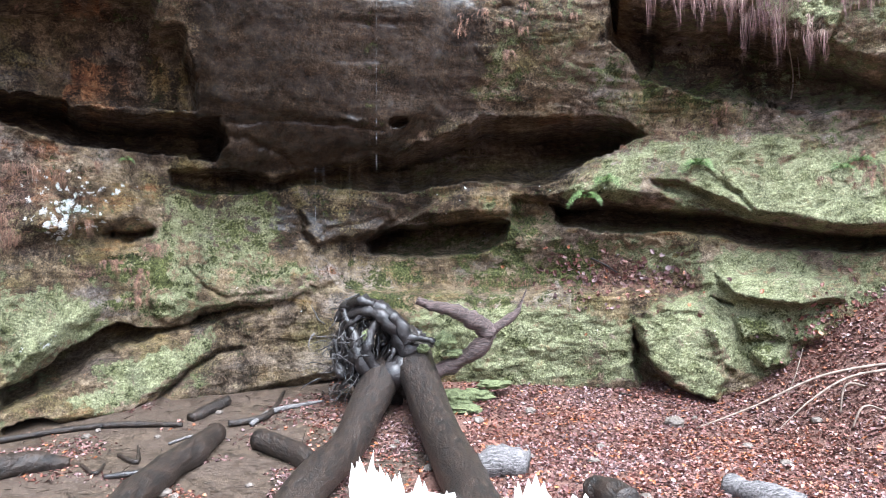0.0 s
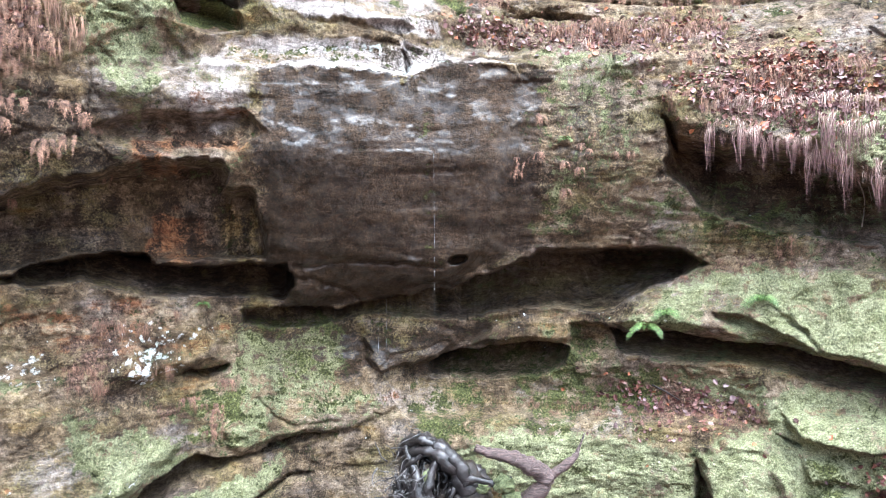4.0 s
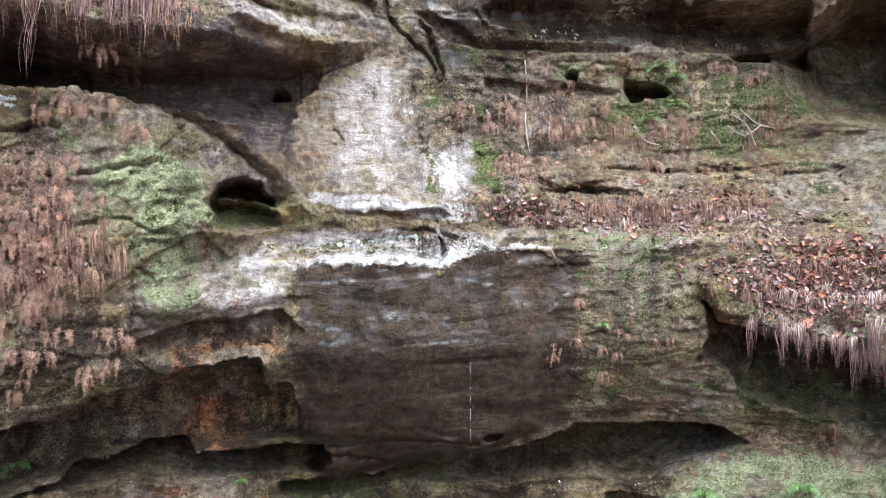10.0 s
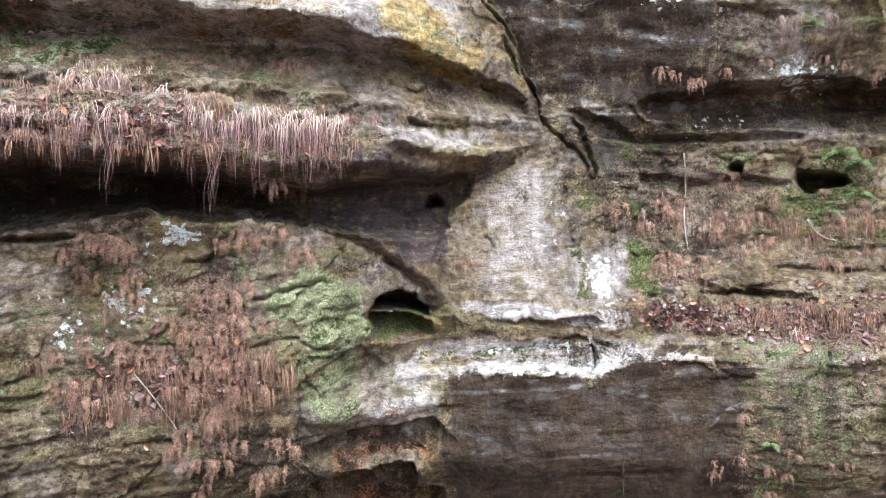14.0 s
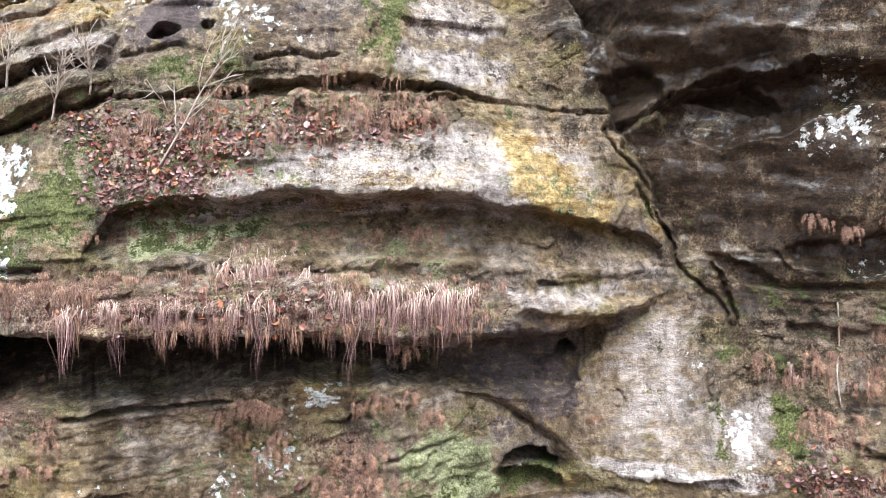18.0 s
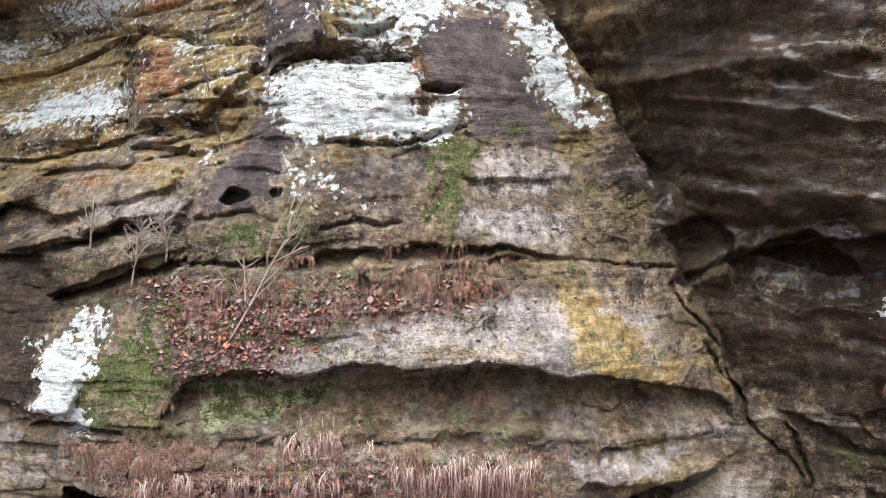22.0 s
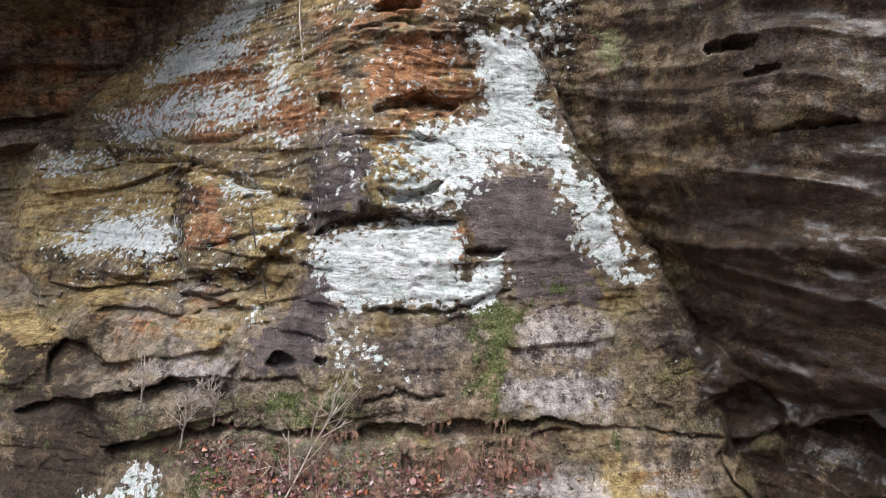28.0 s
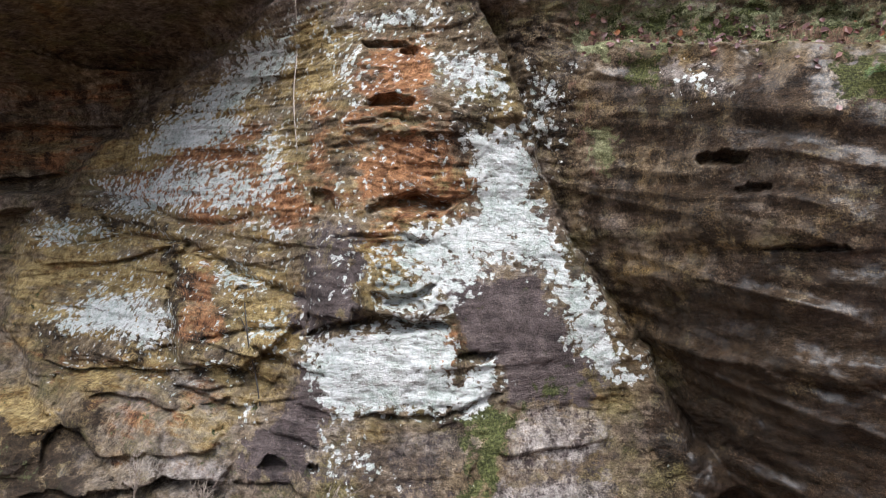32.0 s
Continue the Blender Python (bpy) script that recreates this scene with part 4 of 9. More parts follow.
stain("litter", [(42.6, 4.43), (31.7, 4.34), (30.8, 3.87), (40.7, 3.9)], 0.35, 0.2)
stain("lichen", [(44, 6.11), (40.4, 6.14), (40.3, 6.03), (43.6, 6.01)], 0.9, 0.05)
stain("lichen", [(46.3, 5.65), (45.1, 5.67), (45, 5.46), (46.1, 5.47)], 0.8, 0.05)
stain("lichen", [(48.8, 5.29), (44.7, 5.21), (47.2, 4.97), (49.2, 5.03)], 0.5, 0.12)
stain("lichen", [(50.6, 5.62), (47.5, 5.59), (47.5, 5.18), (49.7, 5.2)], 0.5, 0.12)
stain("lichen", [(37.5, 4.39), (34.2, 4.41), (34.2, 3.62), (36.7, 3.66)], 0.15, 0.2)
stain("moss", [(32.9, 5.74), (26.7, 5.68), (26.5, 5), (27.9, 4.28), (30.8, 4.48), (31.2, 5.13), (33.8, 5.35)], 0.82, 0.12)
stain("moss", [(37.1, 5.98), (28.1, 5.99), (27.2, 5.73), (36.7, 5.55)], 0.5, 0.15)
stain("green", [(26, 5.37), (21.6, 5.41), (21.6, 5.09), (25.4, 5.09)], 0.95, 0.06)
stain("green", [(33.8, 5.44), (29.4, 5.4), (29.4, 5.2), (33.4, 5.22)], 0.5, 0.12)
stain("pale", [(33.4, 5), (30.8, 4.93), (30.8, 4.43), (33, 4.55)], 0.5, 0.12)
stain("moss", [(3.8, 6.94), (-6.6, 7.07), (-7.8, 6.61), (3.4, 6.6)], 0.5, 0.12)
stain("litter", [(3.8, 6.94), (-6.6, 7.07), (-7.8, 6.61), (3.4, 6.6)], 0.35, 0.12)
stain("green", [(-4.1, 6.55), (-18.1, 6.41), (-18.1, 5.56), (-8.2, 5.95)], 0.7, 0.2)
stain("litter", [(-4.1, 6.55), (-18.1, 6.41), (-18.1, 5.56), (-8.2, 5.95)], 0.55, 0.2)
stain("green", [(-7.4, 7.16), (-18.1, 7.12), (-18.1, 6.41), (-8.2, 6.55)], 0.6, 0.15)
stain("litter", [(6.6, 6.49), (-5.3, 6.49), (-4.1, 5.95), (4.8, 5.95)], 0.5, 0.15)
stain("litter", [(1.1, 5.95), (-1.1, 5.9), (-0.6, 5.61), (1.6, 5.67)], 0.7, 0.12)
stain("pale", [(0.2, 5.84), (-5.8, 5.72), (-5.4, 5.55), (-0.2, 5.64)], 0.4, 0.12)
stain("dark", [(-6.2, 6.04), (-11.9, 5.78), (-11.5, 5.47), (-6.2, 5.53)], 0.55, 0.12)
stain("wet", [(-6.2, 6.04), (-11.9, 5.78), (-11.5, 5.47), (-6.2, 5.53)], 0.6, 0.12)
stain("lichen", [(-0.6, 7.43), (-9.4, 7.51), (-9.4, 7.13), (-1.1, 7.12)], 0.22, 0.12)
stain("lichen", [(-6.6, 7.8), (-7.9, 7.82), (-7.9, 7.69), (-6.6, 7.69)], 0.9, 0.04)
# shade of the recess above the terrace, laid in as dark colour
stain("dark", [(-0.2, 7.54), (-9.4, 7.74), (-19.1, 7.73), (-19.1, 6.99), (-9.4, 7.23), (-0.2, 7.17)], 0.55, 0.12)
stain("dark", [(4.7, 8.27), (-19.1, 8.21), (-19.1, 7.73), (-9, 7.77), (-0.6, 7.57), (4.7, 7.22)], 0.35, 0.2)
stain("litter", [(4.8, 5.5), (-12.1, 5.5), (-18.1, 5.51), (-18.1, 5), (-6.2, 4.95), (4.8, 5.29)], 0.6, 0.12)
stain("pale", [(14.1, 8.25), (3.4, 8.27), (4.7, 7.62), (9.4, 7.69)], 0.35, 0.2)
stain("wet", [(14.1, 8.25), (3.4, 8.27), (4.7, 7.62), (9.4, 7.69)], 0.6, 0.2)
stain("pale", [(10.3, 6.98), (4.8, 7.04), (4.8, 6.79), (8.4, 6.76)], 0.55, 0.12)
stain("wet", [(10.3, 6.98), (4.8, 7.04), (4.8, 6.79), (8.4, 6.76)], 0.6, 0.12)
stain("pale", [(8.5, 6.07), (4.8, 6.13), (5.2, 5.5), (8, 5.51)], 0.75, 0.12)
stain("wet", [(8.5, 6.07), (4.8, 6.13), (5.2, 5.5), (8, 5.51)], 0.7, 0.12)
stain("green", [(10.1, 6.6), (8.2, 6.61), (8.2, 5.51), (9.4, 5.56)], 0.45, 0.12)
stain("pale", [(25.8, 7.17), (18.8, 7.14), (15.7, 7.1), (16.9, 6.99), (25.3, 7)], 0.75, 0.06)
stain("ochre", [(22.1, 8.14), (16, 8.32), (12.7, 7.56), (12.1, 7.37), (17.4, 7.74)], 0.85, 0.08)
stain("pale", [(16.2, 8.31), (15, 8.29), (11.9, 7.46), (12.7, 7.45)], 0.6, 0.06)
# shade under the fringed ledge, put into the colour
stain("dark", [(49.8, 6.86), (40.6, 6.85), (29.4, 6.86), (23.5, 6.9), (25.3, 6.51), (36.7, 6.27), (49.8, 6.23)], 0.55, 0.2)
stain("green", [(33.7, 6.5), (31.2, 6.51), (31.2, 6.41), (33.3, 6.39)], 0.7, 0.06)
stain("green", [(58.9, 7.73), (39.8, 7.68), (25.6, 7.48), (26.6, 7.28), (44.4, 7.34), (58.9, 7.34)], 0.45, 0.2)
stain("moss", [(58.9, 7.73), (39.8, 7.68), (25.6, 7.48), (26.6, 7.28), (44.4, 7.34), (58.9, 7.34)], 0.3, 0.2)
stain("litter", [(65.4, 7.24), (48.8, 7.29), (39.8, 7.28), (25.6, 7.12), (29.4, 6.64), (65.5, 6.69)], 0.85, 0.12)
# soffit of the pale slab, shaded by colour
stain("dark", [(45.3, 7.94), (22.8, 7.84), (20.9, 7.69), (25.6, 7.58), (42.2, 7.73)], 0.45, 0.15)
stain("litter", [(66.1, 6.59), (60.8, 6.62), (61.2, 5.74), (66.2, 5.41)], 0.6, 0.2)
# left end of that hollow: painted shade over rusty rock
stain("dark", [(57, 6.61), (45.3, 6.62), (47.1, 6.25), (57, 6.16)], 0.5, 0.12)
stain("rust", [(57, 6.61), (45.3, 6.62), (47.1, 6.25), (57, 6.16)], 0.35, 0.12)
stain("pale", [(49.4, 8.14), (41.9, 8.4), (29.6, 8.57), (19.2, 8.63), (17, 7.8), (20.9, 7.65), (30, 7.86), (40, 7.8), (51.2, 7.72)], 0.82, -0.14)
stain("pale", [(27.7, 8.5), (20.5, 8.55), (20, 8.14), (22.2, 7.9), (27.2, 8.13)], 0.95, -0.08)
stain("pale", [(41.9, 7.9), (29.5, 7.93), (27.7, 7.81), (30, 7.85), (40, 7.8)], 0.95, -0.05)
stain("ochre", [(27.2, 8.49), (24.5, 8.51), (22.7, 8.16), (20.2, 8.15), (17.2, 7.6), (22.2, 7.71), (24.9, 8.02)], 1.15, -0.22)
stain("ochre", [(15.8, 8.23), (14.5, 8.23), (12.9, 7.77), (12.5, 7.37), (13.7, 7.44)], 0.6, -0.08)
stain("green", [(15.8, 8.23), (14.5, 8.23), (12.9, 7.77), (12.5, 7.37), (13.7, 7.44)], 0.4, -0.08)
stain("dark", [(34.3, 8.42), (32.3, 8.39), (32.3, 8.19), (33.8, 8.2)], 0.7, 0.06)
stain("dark", [(31.2, 8.62), (27.7, 8.57), (28.2, 8.41), (30.5, 8.48)], 0.6, 0.06)
stain("dark", [(19.6, 8.58), (17.7, 8.55), (17.9, 8.34), (19.2, 8.4)], 0.55, 0.06)
stain("dark", [(17.4, 8.08), (16.4, 8.07), (16.6, 7.85), (17.4, 7.86)], 0.5, 0.06)
stain("green", [(63.4, 8.35), (58.1, 8.34), (57.9, 7.52), (64.4, 7.33)], 1.05, 0.1)
stain("moss", [(63.4, 8.35), (58.1, 8.34), (57.9, 7.52), (64.4, 7.33)], 0.6, 0.1)
stain("moss", [(56.2, 7.78), (50.3, 7.7), (44.3, 7.81), (46.6, 7.63), (50.3, 7.48), (55.6, 7.39)], 0.95, -0.06)
stain("green", [(56.2, 7.78), (50.3, 7.7), (44.3, 7.81), (46.6, 7.63), (50.3, 7.48), (55.6, 7.39)], 0.6, -0.06)
stain("moss", [(46.6, 8.37), (41, 8.41), (46.6, 8.18), (50.3, 7.88), (51.6, 7.92)], 0.6, 0.12)
stain("lichen", [(63.8, 8.36), (63.3, 8.31), (64.7, 7.36), (67.3, 7.51), (66.9, 8), (64.4, 8.08)], 1.35, 0.06)
stain("lichen", [(63.7, 7.42), (61.4, 7.47), (61.8, 7.3), (63.7, 7.26)], 0.35, 0.12)
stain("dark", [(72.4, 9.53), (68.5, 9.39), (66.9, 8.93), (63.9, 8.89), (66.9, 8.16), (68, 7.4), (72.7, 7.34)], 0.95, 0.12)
stain("litter", [(60.9, 8.61), (58, 8.78), (47.5, 8.44), (47, 8.24), (52.1, 7.84), (57.7, 7.75), (58.1, 8.15)], 0.5, 0.15)
stain("litter", [(53.4, 8.54), (32.4, 8.7), (31.7, 8.52), (45.7, 8.39)], 0.6, 0.12)
stain("green", [(58.1, 8.34), (46.6, 8.39), (52.1, 7.82), (57.7, 7.78)], 0.5, 0.15)
stain("green", [(55.5, 8.76), (32.4, 8.8), (32.4, 8.68), (53.4, 8.56)], 0.5, 0.12)
stain("ochre", [(48.5, 8.05), (44.8, 8.21), (44.7, 7.95), (47.5, 7.89)], 0.5, 0.12)
stain("ochre", [(27.2, 9.18), (25.9, 9.13), (25.9, 8.97), (26.8, 9)], 0.6, 0.05)
stain("green", [(27.2, 9.18), (25.9, 9.13), (25.9, 8.97), (26.8, 9)], 0.6, 0.05)
stain("green", [(25.4, 8.87), (24, 8.87), (24, 8.71), (24.9, 8.69)], 0.8, 0.05)
stain("rust", [(25, 9.4), (22.7, 9.34), (23.1, 9.02), (25, 9.13)], 0.3, 0.12)
stain("moss", [(54.2, 9.25), (48, 9.28), (48, 8.95), (53.4, 8.91)], 0.5, 0.12)
stain("green", [(38.6, 9.95), (35.2, 9.93), (35, 9.39), (33.9, 9.07), (35.7, 9.02), (37.4, 9.36)], 0.6, 0.06)
stain("moss", [(38.6, 9.95), (35.2, 9.93), (35, 9.39), (33.9, 9.07), (35.7, 9.02), (37.4, 9.36)], 0.55, 0.06)
stain("moss", [(34.8, 10.05), (31.5, 10.06), (33.3, 9.91), (37.6, 9.87)], 0.7, 0.05)
stain("green", [(34.8, 10.05), (31.5, 10.06), (33.3, 9.91), (37.6, 9.87)], 0.4, 0.05)
stain("green", [(31.9, 10.31), (27.7, 10.34), (27.7, 10), (31.7, 9.98)], 0.6, 0.12)
stain("ochre", [(31.9, 10.31), (27.7, 10.34), (27.7, 10), (31.7, 9.98)], 0.4, 0.12)
stain("green", [(31.9, 10.56), (29.6, 10.58), (29.6, 10.44), (31.7, 10.45)], 0.6, 0.05)
stain("pale", [(34.8, 9.39), (27.7, 9.39), (25.4, 9.29), (25, 8.97), (28.2, 9), (34.3, 9.02)], 0.85, 0.1)
stain("pale", [(34.3, 9.88), (25.9, 9.91), (25.4, 9.68), (28.2, 9.41), (34.3, 9.43)], 0.8, 0.12)
stain("dark", [(34.3, 9.88), (25.9, 9.91), (25.4, 9.68), (28.2, 9.41), (34.3, 9.43)], 0.5, 0.12)
stain("ochre", [(48.4, 9.38), (41.9, 9.36), (41.9, 9.18), (46.6, 9.18)], 0.5, 0.12)
stain("lichen", [(51.1, 10.52), (41.9, 10.94), (38.6, 10.77), (34.2, 10.52), (34.2, 10.29), (37.1, 10), (41.9, 9.96), (48.4, 9.84), (49.3, 10.24)], 0.85, 0.06)
stain("rust", [(41.2, 10.76), (37.1, 10.78), (37.6, 10.61), (40, 10.26), (41.2, 10.31)], 0.75, 0.06)
stain("plum", [(37.2, 11.29), (30.6, 11.17), (27.7, 10.51), (25, 10.24), (32.4, 10.13), (34.1, 10.52), (37.1, 10.83)], 1.0, 0.12)
stain("lichen", [(34.3, 11.66), (29.6, 11.68), (23.9, 10.64), (23, 10.14), (25.9, 10.26), (29.6, 10.78), (32.4, 11.21)], 0.85, 0.08)
stain("lichen", [(50.2, 9.7), (46.6, 9.75), (42.4, 9.54), (42.8, 9.32), (49.3, 9.37)], 0.6, 0.1)
stain("plum", [(51.1, 10.49), (49.3, 10.24), (48.9, 9.85), (51.1, 9.38), (55.7, 9.43), (52.9, 9.88), (51.5, 10.26)], 1.0, 0.08)
stain("dark", [(51.1, 10.49), (49.3, 10.24), (48.9, 9.85), (51.1, 9.38), (55.7, 9.43), (52.9, 9.88), (51.5, 10.26)], 0.4, 0.08)
stain("plum", [(38.9, 11.22), (31.4, 11.28), (29.5, 10.66), (26.7, 10.18), (34.1, 10.02), (34.2, 10.44), (37.5, 10.56)], 1.0, -0.1)
stain("plum", [(56.3, 9.61), (37.1, 9.93), (27.7, 9.97), (25, 9.8), (24, 8.97), (32.4, 9.03), (55.5, 9.28)], 0.45, 0.2)
stain("pale", [(56.2, 10.64), (51.1, 10.64), (51.3, 10.26), (54.2, 9.94), (58.3, 10.21)], 0.4, 0.12)
stain("dark", [(51, 10.91), (41.9, 10.93), (37.6, 10.83), (46.6, 10.72), (50.8, 10.54)], 0.55, 0.06)
stain("ochre", [(70.6, 11.94), (61.1, 11.59), (59.8, 11.72), (51.7, 12.35), (50.8, 10.26), (61.1, 10.05), (70.1, 10)], 0.85, 0.2)
stain("pale", [(67.9, 11.76), (61.1, 11.45), (59.9, 10.36), (68.7, 10.08)], 0.5, 0.2)
stain("rust", [(59.9, 10.87), (57.6, 10.95), (57.6, 10.52), (59.5, 10.44)], 0.8, 0.06)
stain("rust", [(70, 11.43), (67.9, 11.59), (67.2, 11.05), (70, 10.94)], 0.3, 0.12)
stain("pale", [(61.5, 10.09), (53, 10.22), (53.9, 9.57), (68, 9.34), (63.5, 10.04)], 0.5, 0.15)
stain("rust", [(64.3, 9.97), (59.9, 10.09), (57, 9.76), (61.1, 9.49)], 0.3, 0.12)
stain("pale", [(64.9, 9.28), (56.5, 9.54), (57, 9.05), (65.5, 8.97)], 0.6, 0.12)
stain("dark", [(69.4, 9.51), (67.2, 9.95), (63.1, 9.79), (66.2, 9.25), (70.2, 8.76), (72.2, 8.75)], 0.6, 0.12)
stain("pale", [(76.8, 9.85), (69.4, 9.9), (69.5, 8.93), (76.9, 8.78)], 0.6, 0.12)
stain("ochre", [(76.8, 9.85), (69.4, 9.9), (69.5, 8.93), (76.9, 8.78)], 0.4, 0.12)
stain("lichen", [(63.2, 13.35), (56.9, 13.35), (55.8, 12.8), (62.8, 12.77)], 0.85, 0.06)
stain("lichen", [(59.8, 12.65), (51.7, 12.56), (52.6, 12.28), (59.4, 12.27)], 0.55, 0.12)
stain("lichen", [(63.3, 13.04), (59.9, 13.39), (55.5, 13.04), (57, 12.7), (61.5, 12.77)], 0.9, 0.05)
stain("lichen", [(59.7, 13.53), (55.3, 14.34), (52.5, 14.4), (53.2, 13.85), (55.8, 13.35), (57.9, 13.24)], 0.8, 0.05)
stain("lichen", [(60.4, 12.33), (58.5, 12.69), (56.8, 12.55), (58.1, 12.16), (60, 12.12)], 0.85, 0.05)
stain("lichen", [(55.8, 12.06), (54.9, 12.42), (51.7, 12.43), (52.5, 12.15)], 0.85, 0.05)
stain("lichen", [(55.8, 12.71), (54, 13.29), (52.5, 13.06), (53.6, 12.66)], 0.8, 0.05)
stain("lichen", [(66.3, 12.26), (63.9, 12.74), (59.9, 12.66), (61.1, 12.38)], 0.7, 0.05)
stain("lichen", [(54.9, 11.78), (51.2, 11.85), (51.7, 11.61), (54.5, 11.6)], 0.9, 0.05)
stain("lichen", [(58.1, 11.34), (53.9, 11.14), (55.8, 11.06), (57.5, 11.17)], 0.85, 0.05)
stain("lichen", [(54.8, 11.79), (49.8, 11.81), (49.8, 11.6), (54.8, 11.59)], 0.8, 0.05)
stain("lichen", [(68.6, 10.49), (65, 10.94), (61.4, 10.86), (61.4, 10.47), (65, 10.31)], 0.88, 0.05)
stain("lichen", [(70, 12.05), (64.9, 11.93), (65.2, 11.5), (69.8, 11.39)], 0.45, 0.12)
stain("lichen", [(58.4, 11.27), (53.9, 11.27), (53.3, 11.07)], 0.85, 0.05)
stain("lichen", [(60.8, 10.53), (60, 10.59), (60, 10.29), (60.7, 10.27)], 0.9, 0.04)
stain("lichen", [(56.2, 10.04), (54.7, 9.99), (55.2, 9.67), (56.2, 9.71)], 0.7, 0.05)
stain("lichen", [(53.5, 10.81), (51, 10.84), (51.3, 10.67), (53, 10.65)], 0.5, 0.06)
stain("rust", [(49.3, 12.9), (37.6, 12.75), (37.1, 12.04), (40.6, 11.63), (46.3, 11.62), (48.6, 12.16)], 0.78, 0.2)
stain("ochre", [(49.9, 12.96), (36.9, 12.8), (36.9, 11.59), (49.9, 11.57)], 0.6, 0.2)
stain("rust", [(46.3, 14.2), (40.7, 14.05), (39.1, 12.92), (46.3, 12.99)], 0.7, 0.15)
stain("ochre", [(46, 11.63), (40.2, 11.58), (40.1, 10.95), (45.8, 11)], 0.6, 0.12)
stain("lichen", [(46, 11.63), (40.2, 11.58), (40.1, 10.95), (45.8, 11)], 0.6, 0.12)
stain("lichen", [(40.6, 11.89), (34.1, 11.87), (30, 11.17), (36.3, 11.17), (38.7, 11), (41.6, 11.47)], 0.6, 0.08)
stain("lichen", [(41, 13.84), (35.1, 13.49), (32, 12.74), (29.2, 11.68), (34, 11.59), (38.1, 11.98), (37.4, 12.75), (39.8, 13.41)], 0.86, 0.06)
stain("lichen", [(48.4, 13.95), (46.1, 13.89), (46.1, 12.91), (48.1, 12.93)], 0.7, 0.06)
stain("plum", [(51.1, 11.63), (46.3, 11.68), (46.2, 10.82), (51, 10.59)], 0.6, 0.12)
stain("lichen", [(51.1, 11.63), (46.3, 11.68), (46.2, 10.82), (51, 10.59)], 0.3, 0.12)
stain("ochre", [(52.6, 13.53), (48.1, 13.19), (48.8, 11.98), (51.9, 12.01)], 0.7, 0.12)
stain("lichen", [(52.6, 14.61), (49.9, 14.44), (49.9, 13.5), (52.6, 13.78)], 0.5, 0.12)
# deep shade under the roof, painted over reddish brown rock
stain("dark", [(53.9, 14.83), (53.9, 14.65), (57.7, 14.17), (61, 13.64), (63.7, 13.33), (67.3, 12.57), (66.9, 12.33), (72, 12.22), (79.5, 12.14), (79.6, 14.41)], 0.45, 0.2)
stain("rust", [(72, 13.21), (64.9, 13.4), (66.7, 12.65), (72, 12.5)], 0.3, 0.2)
# shade in the slanting corner, painted along its right side
stain("dark", [(35.1, 14.09), (29.1, 14.05), (28.1, 11.99), (29.4, 11.76), (32, 12.56)], 0.6, 0.12)
stain("lichen", [(33.7, 13.67), (29.6, 13.57), (29.5, 13.25), (32.8, 13.46)], 0.55, 0.05)
stain("lichen", [(32.5, 12.92), (29.9, 12.92), (29.9, 12.73), (32.5, 12.73)], 0.8, 0.04)
stain("lichen", [(31, 12.74), (29.5, 12.74), (29.8, 12.32), (30.4, 12.32)], 0.5, 0.05)
stain("moss", [(28.4, 12.74), (25.4, 12.73), (25.6, 12.33), (28.3, 12.25)], 0.65, 0.12)
stain("moss", [(29.6, 14.31), (4, 13.68), (4, 13.17), (27.3, 13.63)], 0.65, 0.12)
stain("litter", [(29.6, 14.31), (4, 13.68), (4, 13.17), (27.3, 13.63)], 0.5, 0.12)
stain("ochre", [(66.7, 12.47), (59.8, 13.32), (53.9, 14.51), (49.9, 14.29), (49.9, 11.57), (59.9, 11.45), (70, 11.94)], 0.8, 0.2)
stain("pale", [(66.7, 12.47), (59.8, 13.32), (53.9, 14.51), (49.9, 14.29), (49.9, 11.57), (59.9, 11.45), (70, 11.94)], 0.4, 0.2)
stain("lichen", [(66.7, 12.47), (59.8, 13.32), (53.9, 14.51), (49.9, 14.29), (49.9, 11.57), (59.9, 11.45), (70, 11.94)], 0.22, 0.2)
stain("pale", [(70, 11.43), (51.7, 11.58), (51.7, 10.24), (68.7, 9.92)], 0.4, 0.2)
stain("ochre", [(68.9, 10.25), (51.8, 10.37), (56.2, 9.43), (63.5, 9.35), (68, 9.49)], 0.75, 0.15)
stain("pale", [(64.7, 9.34), (56.6, 9.53), (57, 9.17), (67.7, 8.96)], 0.7, 0.08)
stain("pale", [(76.2, 9.77), (68.7, 9.7), (69.1, 8.98), (76.3, 8.85)], 0.6, 0.12)
stain("ochre", [(76.2, 9.77), (68.7, 9.7), (69.1, 8.98), (76.3, 8.85)], 0.5, 0.12)
stain("rust", [(75.2, 14.33), (61, 14.11), (66.7, 12.65), (75.1, 12.48)], 0.6, 0.2)
stain("rust", [(63.9, 10.03), (57, 10.28), (57, 9.86), (63.1, 9.64)], 0.5, 0.12)
stain("rust", [(61.2, 11.19), (57.5, 11.33), (57.1, 10.6), (60, 10.34)], 0.8, 0.1)
stain("rust", [(70.1, 10.15), (63.2, 10.27), (64, 10.03), (68.8, 9.94)], 0.6, 0.1)
stain("dark", [(61.2, 11.06), (60, 11.13), (60.4, 10.34), (61.2, 10.43)], 0.7, 0.06)
stain("dark", [(70, 12.22), (60, 11.74), (59.6, 11.6), (69.7, 11.94)], 0.6, 0.06)
stain("rust", [(51.9, 13.28), (48.3, 13.2), (48.3, 12.01), (50.1, 12.04)], 0.7, 0.12)
